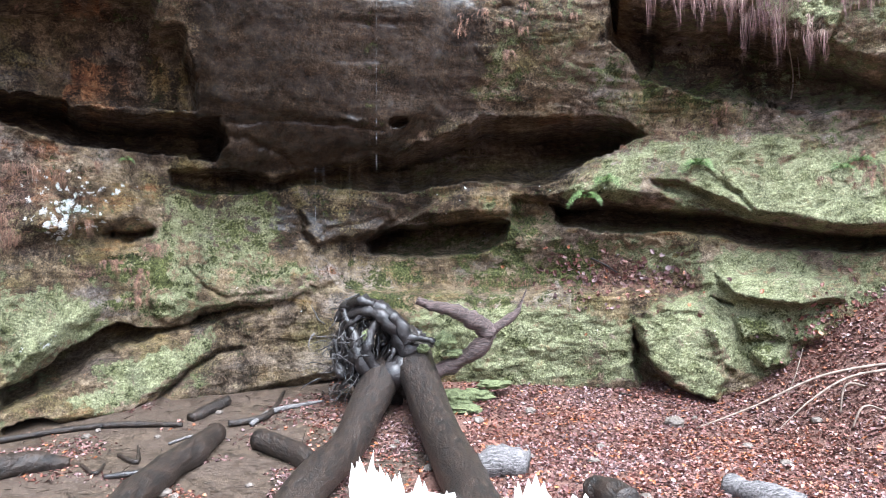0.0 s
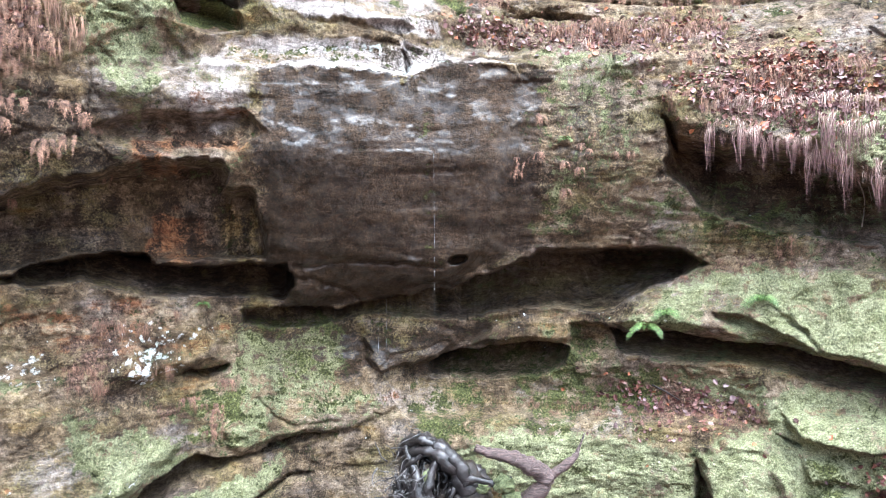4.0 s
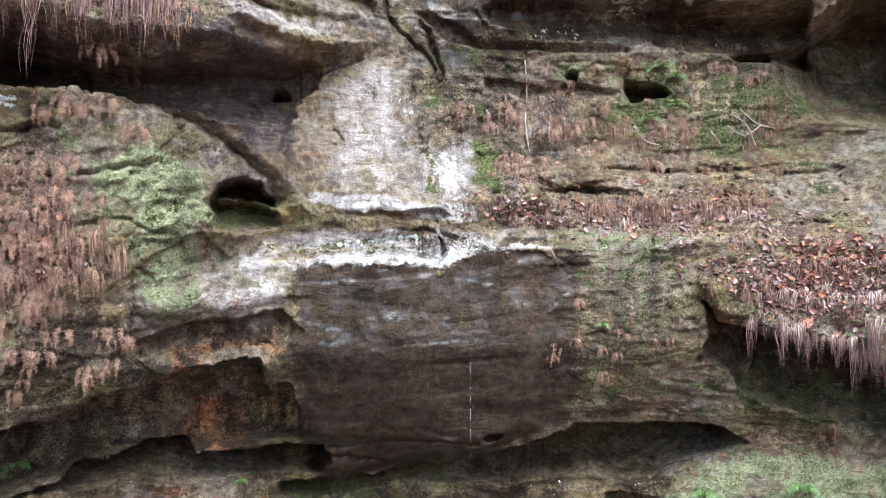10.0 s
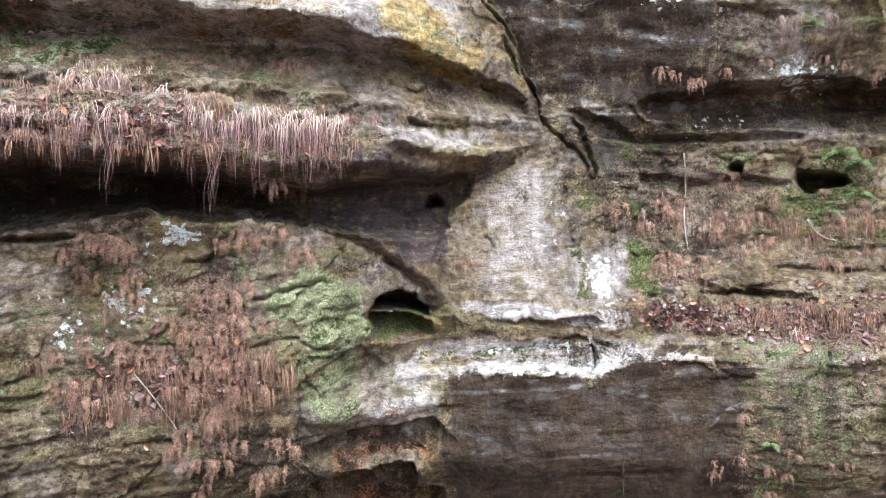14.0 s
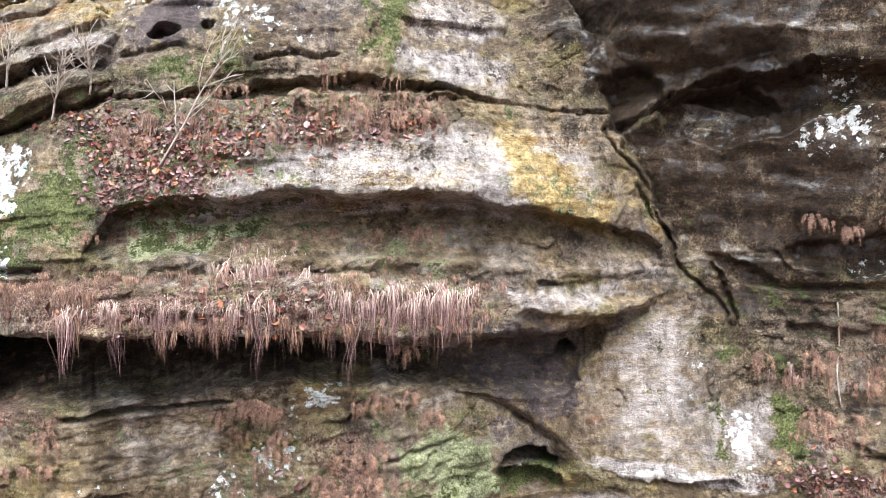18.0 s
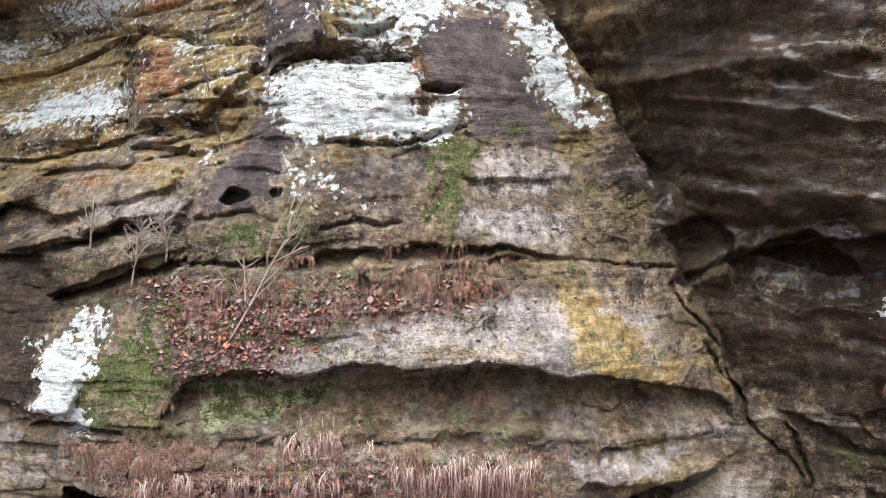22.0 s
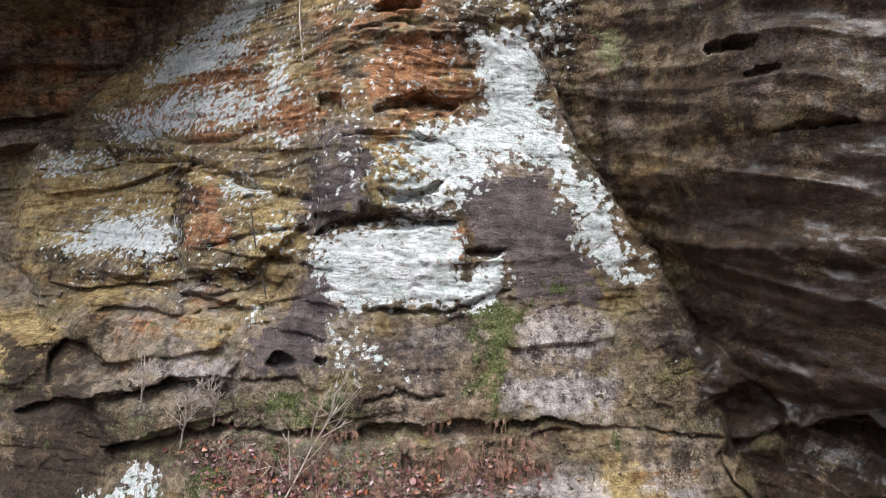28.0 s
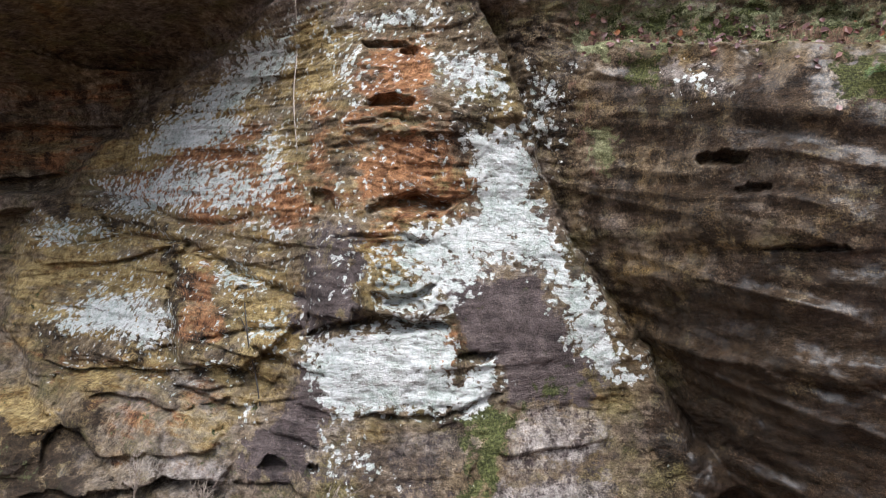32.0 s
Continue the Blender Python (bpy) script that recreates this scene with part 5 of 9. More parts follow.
stain("dark", [(29.4, 11.65), (25.7, 10.97), (22.6, 10.31), (20.3, 9.82), (18.5, 8.82), (1.9, 9.16), (2.4, 13.06), (27.3, 13.55), (28.6, 12.74)], 0.66, 0.2)
stain("wet", [(29.4, 11.65), (25.7, 10.97), (22.6, 10.31), (20.3, 9.82), (18.5, 8.82), (1.9, 9.16), (2.4, 13.06), (27.3, 13.55), (28.6, 12.74)], 0.97, 0.2)
stain("flute", [(29.4, 11.65), (25.7, 10.97), (22.6, 10.31), (20.3, 9.82), (18.5, 8.82), (1.9, 9.16), (2.4, 13.06), (27.3, 13.55), (28.6, 12.74)], 0.85, 0.2)
stain("ochre", [(29.1, 13.32), (6.6, 13.08), (3.5, 9.11), (18.1, 8.82), (24.8, 10.91)], 0.5, 0.3)
stain("ochre", [(28.5, 11.71), (18, 11.62), (17.5, 10.44), (22.6, 10.34)], 0.72, 0.2)
stain("ochre", [(16.4, 11.39), (5.3, 11.15), (5.2, 10.24), (14.2, 10.19)], 0.35, 0.3)
stain("pale", [(17.8, 12.99), (3.9, 12.71), (3.8, 11.97), (16.9, 12.25)], 0.2, 0.2)
stain("pale", [(21.6, 13.31), (18.2, 13.23), (16.1, 12.95), (19.4, 12.93), (21.5, 13.12)], 0.95, 0.05)
stain("green", [(24.4, 13.45), (21.9, 13.38), (22.2, 13.11), (24.4, 13.17)], 0.85, 0.06)
stain("ochre", [(20.1, 13.38), (18.6, 13.29), (18.6, 12.9), (16.5, 12.86), (19, 12.85)], 0.6, 0.04)
stain("moss", [(9.3, 12.92), (6.6, 13.03), (6.6, 12.65), (9.7, 12.73)], 0.6, 0.12)
stain("dark", [(23.2, 10.45), (20, 9.57), (17.3, 8.67), (11.8, 7.3), (-2.5, 7.27), (-2.3, 9.85)], 0.85, 0.2)
stain("wet", [(23.2, 10.45), (20, 9.57), (17.3, 8.67), (11.8, 7.3), (-2.5, 7.27), (-2.3, 9.85)], 0.9, 0.2)
stain("flute", [(23.2, 10.45), (20, 9.57), (17.3, 8.67), (11.8, 7.3), (-2.5, 7.27), (-2.3, 9.85)], 0.5, 0.2)
stain("ochre", [(15.2, 8.19), (10.6, 8.14), (10.2, 7.2), (12.2, 7.42)], 0.4, 0.12)
stain("green", [(15.2, 8.19), (10.6, 8.14), (10.2, 7.2), (12.2, 7.42)], 0.35, 0.12)
stain("lichen", [(2.8, 8.63), (0.8, 8.61), (0.8, 8.32), (2.8, 8.33)], 0.5, 0.12)
stain("pale", [(10.7, 9.66), (2.2, 9.59), (2.2, 9.37), (8.8, 9.35)], 0.3, 0.12)
# dark algae on the lower wet wall, with its shade painted in
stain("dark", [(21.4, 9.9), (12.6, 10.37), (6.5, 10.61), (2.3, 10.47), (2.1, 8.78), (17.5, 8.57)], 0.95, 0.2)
stain("dark", [(11.8, 7.19), (1.8, 7.35), (-1, 6.26), (1.7, 6.05), (9.7, 6.18), (11, 6.77)], 0.7, 0.2)
stain("green", [(11.8, 7.19), (1.8, 7.35), (-1, 6.26), (1.7, 6.05), (9.7, 6.18), (11, 6.77)], 0.5, 0.2)
# alcove and recess: algae and painted shade in one dark cover
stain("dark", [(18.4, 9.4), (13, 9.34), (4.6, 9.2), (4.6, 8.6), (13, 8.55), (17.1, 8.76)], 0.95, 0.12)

# more growth and stains, and more painted hollow shade
fade("lichen", [(51.1, 10.69), (49.2, 11.69), (43.2, 11.89), (38.1, 13.61), (32.4, 13.81), (29.3, 11.76), (21.4, 10.06), (28.7, 9.9), (34.1, 9.79), (49.5, 9.75)], 0.9, 0.1)
fade("lichen", [(70.5, 10.5), (66.9, 12.81), (56.7, 14.18), (49.4, 14.58), (48, 13), (50.4, 10.69), (60.9, 10.39), (70.1, 9.99)], 0.6, 0.1)
fade("bare dark wet litter moss rust", [(24.4, 4.79), (23.9, 4.83), (18.3, 5.05), (11.8, 5.14), (8.3, 5.15), (5, 5.04), (-2.8, 4.96), (-2.9, 4.85), (2, 4.88), (5.5, 4.98), (7.1, 4.74), (10.9, 4.75), (15.4, 4.82), (21.1, 4.66)], 1, 0.05)
fade("dark", [(14.7, 6.8), (10, 6.96), (8.8, 6.55), (6.8, 6.19), (5.9, 5.42), (14.8, 5.45), (18.9, 5.55), (19.3, 6.35), (16.7, 6.62)], 0.7, 0.1)
fade("bare dark rust litter wet", [(28.4, 4.83), (24.5, 4.68), (21.3, 4.61), (21.1, 4.35), (24.3, 4.32), (28, 4.45), (32.9, 4.58)], 0.8, 0.1)
fade("ochre", [(70.3, 11.68), (66.9, 12.5), (56.7, 14.18), (49.4, 14.58), (48.4, 14.49), (48.9, 11.64), (50.8, 10.65), (52.9, 10.07), (57.7, 9.45), (69.1, 8.9), (71, 9.8)], 0.2, 0.2)
fade("wet", [(22.4, 4.77), (6.2, 4.89), (-0.6, 4.9), (-1, 4.16), (5.6, 3.8), (17, 3.84), (21.4, 4.12)], 0.5, 0.15)
fade("pale lichen moss", [(23.9, 10.7), (17.4, 9.95), (14.2, 9.37), (3.5, 9.71), (3.5, 11.73), (11.8, 11.72), (20.6, 11.31)], 0.7, 0.2)
fade("pale", [(27.4, 12.7), (4.3, 12.63), (3.5, 11.73), (20.6, 11.31), (26.3, 11.72)], 0.3, 0.2)
fade("pale ochre moss", [(13.2, 9.05), (5.3, 9.13), (5.1, 6.89), (10.1, 6.9), (15, 8.3)], 0.6, 0.15)
fade("ochre pale moss", [(19.3, 4.79), (-1.1, 5.03), (-1.7, 3.74), (-0.2, 3.16), (3.2, 2.7), (13.7, 2.43), (18.6, 2.53), (19.1, 3.65)], 0.7, 0.1)
fade("ochre pale", [(31.4, 2.58), (26.2, 2.54), (24, 2.5), (23.3, 2.14), (22.2, 0.96), (25.8, 0.78), (33.2, 0.49)], 0.7, 0.15)
fade("moss green", [(17.5, 0.83), (8.4, 1.27), (8.6, 0.44), (16.2, 0.15), (19.3, 0.05), (17.7, 0.54)], 0.55, 0.12)
stain("lichen", [(69.5, 10.25), (67.6, 11.68), (64.7, 12.7), (56.7, 14.18), (49.4, 14.58), (36.1, 14.23), (32.2, 12.43), (35.5, 11.29), (40.1, 10.93), (50.4, 10.69), (52.3, 10.03), (68.4, 9.82)], 0.37, 0.2)
stain("lichen", [(43.8, 11.77), (38.1, 11.93), (35.4, 11.34), (38.2, 10.88), (43.3, 10.8), (46.2, 11.09)], 0.72, 0.12)
stain("lichen", [(49, 13.87), (46.3, 13.92), (45.5, 12.76), (47.2, 12.96)], 0.5, 0.1)
stain("lichen", [(56.6, 10.94), (50.8, 10.82), (51.5, 10.47), (56.3, 10.5)], 0.62, 0.1)
stain("pale", [(56.6, 10.94), (50.6, 10.94), (51.5, 10.19), (55.2, 10.05), (57.2, 10.27)], 0.6, 0.1)
stain("pale", [(65.2, 10.1), (60.3, 10.44), (55.9, 9.96), (59.7, 9.6), (65.4, 9.58)], 0.7, 0.1)
stain("ochre", [(70.6, 12.01), (59.5, 11.75), (59.9, 11.53), (68.1, 11.51)], 0.8, 0.1)
# arched hollow darkened by colour to deepen its shade; the rust is rock
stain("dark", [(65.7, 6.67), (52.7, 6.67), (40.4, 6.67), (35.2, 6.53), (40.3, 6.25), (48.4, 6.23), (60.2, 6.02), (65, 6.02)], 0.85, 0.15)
stain("rust", [(60.4, 6.55), (48.4, 6.54), (40.6, 6.55), (48.4, 6.23), (60.2, 6.02)], 0.5, 0.15)
# painted shade in the hollow under the leafy ledge
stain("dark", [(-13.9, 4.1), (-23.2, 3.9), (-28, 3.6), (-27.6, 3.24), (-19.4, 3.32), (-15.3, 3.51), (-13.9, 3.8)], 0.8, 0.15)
stain("green", [(-13.9, 3.96), (-23.1, 3.79), (-25.9, 3.2), (-18.9, 3.19), (-15.7, 3.45)], 0.4, 0.15)
stain("ochre", [(71.4, 11.26), (67.7, 11.42), (60.4, 11.71), (59.9, 11.27), (62.3, 11.09), (67.8, 10.91), (70, 10.24)], 1.15, 0.12)
stain("ochre", [(67.7, 10), (62.7, 10.42), (55.9, 10.42), (51.6, 10.63), (53.4, 10.11), (61.3, 10.07), (68.1, 9.37)], 1.1, 0.12)
stain("rust", [(67.9, 9.79), (61.6, 10.21), (57.6, 9.91), (58.6, 9.63), (65, 9.45), (68.1, 9.37)], 0.6, 0.12)
stain("rust", [(65.4, 12.33), (60.9, 12.67), (55.8, 12.85), (50.7, 12.19), (49.8, 11.73), (54.9, 11.88), (59.9, 11.8)], 1, 0.12)
stain("ochre", [(53.3, 13.94), (47.6, 13.72), (47.3, 12.96), (54.1, 13.03)], 1.1, 0.1)
stain("ochre", [(50.3, 14.47), (46.6, 14.1), (48.2, 13.62), (51, 14.09)], 1, 0.1)
stain("rust", [(46.6, 14.1), (40.1, 13.88), (39.7, 13), (46.5, 12.9)], 1.1, 0.08)
stain("ochre", [(56.9, 11.1), (50.7, 10.98), (51.2, 10.55), (54.9, 10.16), (56.3, 10.35)], 1, 0.1)
stain("ochre", [(67.6, 12.97), (61.6, 13.5), (57.1, 13.93), (53.5, 13.24), (57.8, 12.45), (64.3, 12.38)], 0.9, 0.12)
stain("dark", [(61.8, 11.44), (59.5, 11.65), (60.1, 10.62), (60.1, 10.5), (61.4, 10.6)], 0.75, 0.08)
stain("ochre", [(23.8, 4.81), (20.6, 4.91), (16.1, 4.95), (16.2, 4.9), (20.5, 4.76)], 0.5, -0.05)
stain("wet", [(24.6, 4.79), (23.9, 4.86), (21.5, 4.96), (18.3, 5.07), (11.3, 5.15), (8.1, 5.18), (4.7, 5.06), (0.5, 5), (-2.7, 4.93), (7.4, 4.8), (15.9, 4.8)], 0.3, -0.05)
stain("rust", [(66.9, 12.5), (60.6, 12.88), (55.4, 13.51), (52.5, 12.69), (49.8, 11.73), (55.6, 11.65), (61.9, 11.77)], 0.55, 0.2)
stain("pale", [(69, 11.7), (59.5, 11.75), (51.3, 10.96), (51.6, 10.63), (56.5, 10.09), (68.4, 10.04), (69.1, 10.54)], 0.35, 0.2)
stain("ochre", [(25.1, 11.73), (16.8, 11.78), (7.3, 11.63), (7.1, 11.4), (16.6, 11.32), (22.8, 11.34)], 0.75, 0.15)
stain("ochre", [(24.2, 10.9), (18.8, 10.81), (5, 10.67), (5.3, 10.5), (17.9, 10.52), (23.2, 10.62)], 0.7, 0.12)
stain("moss", [(31.5, 1.38), (28.6, 1.45), (26.6, 1.35), (25.5, 1.03), (29.3, 0.62), (32.9, 0.49)], 0.9, 0.1)
stain("rust", [(31.4, 2.58), (26.2, 2.54), (24, 2.5), (23.3, 2.14), (27.3, 1.89), (28.6, 1.58), (31.7, 1.41)], 0.45, 0.15)
stain("dark", [(31.4, 2.58), (26.2, 2.54), (24, 2.5), (23.3, 2.14), (27.3, 1.89), (28.6, 1.58), (31.7, 1.41)], 0.5, 0.15)
stain("litter", [(28.1, 1.64), (24.7, 1.55), (23.7, 1.42), (25.7, 1.39), (27.5, 1.53)], 0.6, 0.1)
stain("lichen", [(31.2, 2.29), (28.4, 2.28), (26.1, 2.32), (24, 2.2), (23.6, 2.1), (25.2, 2.2), (30, 2.1), (31.3, 2.19)], 0.62, 0.06)
stain("lichen", [(29.8, 2.05), (27.7, 2.05), (27.4, 1.93), (29.2, 1.95)], 0.95, 0.04)
stain("lichen", [(30.8, 0.89), (29, 0.85), (29.7, 0.73), (31, 0.84)], 0.6, 0.04)
stain("green", [(25.1, 1.68), (21.7, 1.76), (21.3, 1.25), (22.2, 0.96), (24.8, 1.04)], 0.75, 0.12)
stain("moss", [(24.8, 1.62), (22.9, 1.7), (21.4, 1.32), (19.8, 1.1), (22.4, 0.99), (24.6, 1.07)], 0.85, 0.1)
stain("green", [(20.8, 2.13), (13.7, 2.24), (11.2, 1.88), (11.8, 1.79), (9.7, 1.47), (13.9, 1.12), (17.8, 1.12), (21.2, 1.57)], 0.5, 0.15)
stain("dark", [(16.9, 1.68), (13.5, 1.76), (8.5, 1.41), (13.1, 1.11), (17.1, 1.17)], 0.45, 0.15)
stain("pale", [(20.2, 1.38), (13.7, 1.32), (14, 1.2), (19.2, 1.13)], 0.5, 0.1)
stain("moss", [(22, 0.79), (19.5, 0.65), (21.2, 0.25), (25.6, 0.15), (28.3, 0.16), (25.3, 0.49)], 0.95, 0.08)
stain("dark", [(17.5, 0.83), (8.4, 1.27), (8.6, 0.44), (16.2, 0.15), (19.6, 0.07), (18.4, 0.53)], 0.5, 0.15)
stain("rust", [(12.1, 1.74), (11.3, 1.64), (8.3, 1.52), (8.2, 1.45), (9.1, 1.37)], 0.5, 0.04)
stain("pale", [(12.1, 1.74), (11.3, 1.64), (8.3, 1.52), (8.2, 1.45), (9.1, 1.37)], 0.8, 0.04)
stain("green", [(8, 1.57), (5.7, 1.66), (-2.3, 1.52), (-7.7, 1.72), (-9.3, 1.59), (-7, 1.39), (1.2, 1.32), (7.8, 1.36)], 0.8, 0.1)
stain("green", [(8.2, 1.45), (3.1, 1.36), (1.9, 1.01), (3.6, 0.9), (7.4, 1.24)], 0.7, 0.1)
stain("green", [(-4.8, 2.26), (-7.8, 2.34), (-9.2, 1.93), (-8.1, 1.79), (-3.8, 1.81)], 0.65, 0.1)
stain("dark", [(-4.8, 2.26), (-7.8, 2.34), (-9.2, 1.93), (-8.1, 1.79), (-3.8, 1.81)], 0.6, 0.1)
stain("dark", [(12.6, 2.43), (6, 2.23), (3.9, 2.11), (4.6, 1.91), (8.3, 1.78), (10.7, 1.91)], 0.5, 0.1)
stain("green", [(12.6, 2.43), (6, 2.23), (3.9, 2.11), (4.6, 1.91), (8.3, 1.78), (10.7, 1.91)], 0.35, 0.1)
stain("litter", [(1.2, 1.32), (-5.5, 1.33), (-9.2, 1.7), (-12.3, 1.48), (-15.1, 1.37), (-18.4, 1.28), (-15.1, 1.2), (-5.7, 1.28)], 0.8, 0.08)
stain("moss", [(-21.9, 1.28), (-29.8, 1.43), (-29.3, 1.06), (-26.5, 0.73), (-25.5, 0.5), (-23.1, 0.62), (-22.3, 1.04)], 0.9, 0.1)
stain("green", [(-22.1, 1.14), (-27.1, 1.05), (-25.7, 0.67), (-24.3, 0.5)], 0.55, 0.1)
stain("moss", [(-15, 1.79), (-22, 1.7), (-31.1, 1.73), (-31.3, 1.45), (-20.6, 1.37), (-14.2, 1.48)], 0.75, 0.1)
stain("dark", [(19.4, 4.87), (14.8, 4.91), (11.4, 4.92), (7.8, 4.93), (3.3, 5.06), (-1.2, 5.09), (-1, 3.71), (-0.6, 3.12), (3.7, 2.69), (8.7, 2.58), (13.6, 2.48), (16.3, 2.45), (19.4, 2.65), (19.6, 3.64)], 0.95, -0.06)
stain("wet", [(19.4, 4.87), (14.8, 4.91), (11.4, 4.92), (7.8, 4.93), (3.3, 5.06), (-1.2, 5.09), (-1, 3.71), (-0.6, 3.12), (3.7, 2.69), (8.7, 2.58), (13.6, 2.48), (16.3, 2.45), (19.4, 2.65), (19.6, 3.64)], 0.9, -0.06)
# shade under the bulge put into the colour, rust laid with it
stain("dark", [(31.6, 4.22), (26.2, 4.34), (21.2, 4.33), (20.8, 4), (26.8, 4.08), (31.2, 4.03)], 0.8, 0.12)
stain("rust", [(31.6, 4.22), (26.2, 4.34), (21.2, 4.33), (20.2, 4.1), (26.5, 4.1), (31.2, 4.11)], 0.55, 0.12)
stain("rust", [(28.8, 3.5), (26.2, 3.56), (25, 3.08), (27.1, 3), (28.5, 3.1)], 0.85, 0.08)
stain("ochre", [(21.9, 3.51), (20.1, 3.52), (18.9, 3.11), (22.2, 2.98)], 0.8, 0.08)
stain("pale", [(34.5, 3.34), (30.9, 3.34), (30, 3.12), (33.3, 2.93)], 0.5, 0.1)
stain("green", [(-2.4, 3.72), (-5.7, 3.65), (-5.3, 3.12), (-2.2, 3.2)], 0.5, 0.1)
stain("green", [(-0.7, 4.86), (-11.8, 4.82), (-13, 4.16), (-10.4, 3.69), (-14, 3.22), (-4, 3.13), (-2.2, 3.97)], 0.38, 0.15)
stain("dark", [(-0.7, 4.86), (-11.8, 4.82), (-13, 4.16), (-10.4, 3.69), (-14, 3.22), (-4, 3.13), (-2.2, 3.97)], 0.5, 0.2)
stain("green", [(-14.1, 3.65), (-22.8, 3.61), (-22.1, 3.12), (-14, 3.1)], 0.55, 0.15)
# same hollow, its shade carried on in the colour
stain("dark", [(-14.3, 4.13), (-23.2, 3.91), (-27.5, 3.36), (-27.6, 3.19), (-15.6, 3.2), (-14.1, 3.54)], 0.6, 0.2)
# limy shelf; lichen cover whitens it further to paint in sky glare
stain("pale", [(24.6, 4.79), (23.9, 4.86), (21.5, 4.96), (18.3, 5.07), (11.3, 5.15), (8.1, 5.18), (4.7, 5.06), (0.5, 5), (-2.7, 4.93), (1.5, 4.95), (4.8, 4.94), (7.4, 4.8), (11.3, 4.8), (15.9, 4.8), (20.5, 4.74)], 1.15, -0.03)
stain("lichen", [(21.4, 4.92), (16.2, 5.07), (11.4, 5.13), (8.1, 5.16), (8.2, 5.02), (16.1, 4.95), (20.6, 4.91)], 0.5, -0.06)
stain("lichen", [(19.3, 4.83), (15.1, 4.91), (8.6, 4.94), (6.7, 5.04), (1.6, 4.99), (4.8, 4.94), (7.5, 4.83), (11.3, 4.8), (15.9, 4.8)], 0.62, -0.06)
stain("green", [(21.5, 4.96), (16.1, 5.05), (11.6, 5.03), (8.5, 5), (16.1, 4.95), (8.5, 5.02), (8.6, 4.94), (16.2, 4.9), (19.8, 4.86)], 0.6, -0.04)
stain("pale", [(18.7, 5.41), (13.5, 5.34), (8.5, 5.45), (4.7, 5.45), (4.5, 5.24), (6.7, 5.26), (11.5, 5.33), (16, 5.31)], 1.1, -0.03)
stain("lichen", [(16.3, 5.39), (8.9, 5.46), (9.5, 5.4), (15.2, 5.33)], 0.7, -0.03)
stain("pale", [(13.9, 6.85), (10, 6.96), (8.8, 6.55), (8.1, 5.45), (14.8, 5.45), (18.9, 5.55), (19.3, 6.35), (16.7, 6.62)], 0.78, 0.1)
stain("lichen", [(10.7, 6.45), (10.3, 6.39), (11, 6.04), (11.9, 5.92)], 0.6, 0.06)
stain("lichen", [(8.2, 6.02), (6.6, 5.89), (6.1, 5.49), (8.3, 5.55)], 0.85, 0.06)
stain("green", [(9.3, 6.56), (9.6, 6.43), (8.8, 5.55), (9.6, 5.53), (9.9, 5.91)], 0.8, 0.05)
stain("green", [(5.3, 6.1), (2.3, 6.16), (2.9, 5.53), (4.4, 5.64)], 0.9, 0.06)
stain("moss", [(35.7, 5.63), (30.3, 5.85), (27, 5.57), (25.8, 5.29), (28.4, 5.09), (28.9, 4.66), (29.4, 4.44), (31.4, 4.6), (29.6, 5.06), (31.8, 5.31), (33.7, 5.41)], 1, 0.07)
stain("pale", [(28.4, 4.83), (24.5, 4.68), (21.3, 4.61), (21.2, 4.33), (24.3, 4.31), (27.9, 4.43), (32.9, 4.58)], 0.95, 0.08)
stain("rust", [(31.7, 4.14), (28.7, 4.3), (24.6, 4.27), (20.8, 4.34), (20.8, 3.96), (24.1, 3.94), (29.2, 3.99)], 0.75, 0.1)
# painted shade again, over the rusty rock under the bulge
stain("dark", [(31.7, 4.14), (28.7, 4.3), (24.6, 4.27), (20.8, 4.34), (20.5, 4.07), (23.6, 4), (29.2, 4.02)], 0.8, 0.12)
stain("moss", [(30.3, 3.99), (24.1, 3.94), (24.2, 3.86), (29.5, 3.98)], 0.7, 0.04)
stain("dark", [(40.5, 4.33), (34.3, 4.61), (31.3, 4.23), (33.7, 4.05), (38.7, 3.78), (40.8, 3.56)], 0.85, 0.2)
stain("rust", [(40.8, 4.42), (34.3, 4.61), (31.3, 4.23), (33.7, 4.05), (38.7, 3.78), (40.8, 3.56)], 0.45, 0.2)
stain("litter", [(40.3, 5.62), (36.9, 5.61), (36.8, 4.59), (40.8, 4.42)], 0.7, 0.15)
stain("dark", [(40.8, 5.98), (33.4, 5.91), (35.9, 5.64), (37.8, 5.18), (40.3, 5.62)], 0.5, 0.2)
stain("moss", [(-2.3, 5.28), (-6.7, 5.25), (-11.5, 5.06), (-11.2, 4.74), (-4.2, 4.74), (-2.3, 4.92)], 0.55, 0.12)
stain("green", [(-6.9, 6.86), (-11.8, 6.83), (-11.1, 6.34), (-7.4, 6.29)], 0.6, 0.12)
stain("green", [(-11.7, 6.83), (-20.1, 6.81), (-21.5, 6.32), (-12, 6.33)], 0.6, 0.15)
stain("dark", [(-12.1, 7.09), (-19.2, 6.95), (-25.8, 7.14), (-26.3, 6.34), (-21.8, 6.34), (-11.8, 6.75)], 0.5, 0.15)
stain("dark", [(5.4, 6.5), (2.3, 6.48), (-1.8, 6.07), (0.2, 5.74), (2.1, 5.69), (4.6, 6.1)], 0.6, 0.12)
stain("plum", [(32, 6.93), (26.5, 6.87), (14.6, 6.8), (18.7, 6.47), (18.9, 5.95), (22.8, 5.68), (25.7, 6), (31.1, 6.21)], 0.7, 0.12)
stain("plum", [(28.5, 5.97), (25.4, 5.9), (22.9, 5.64), (25.2, 5.55), (28.4, 5.72)], 0.55, 0.12)
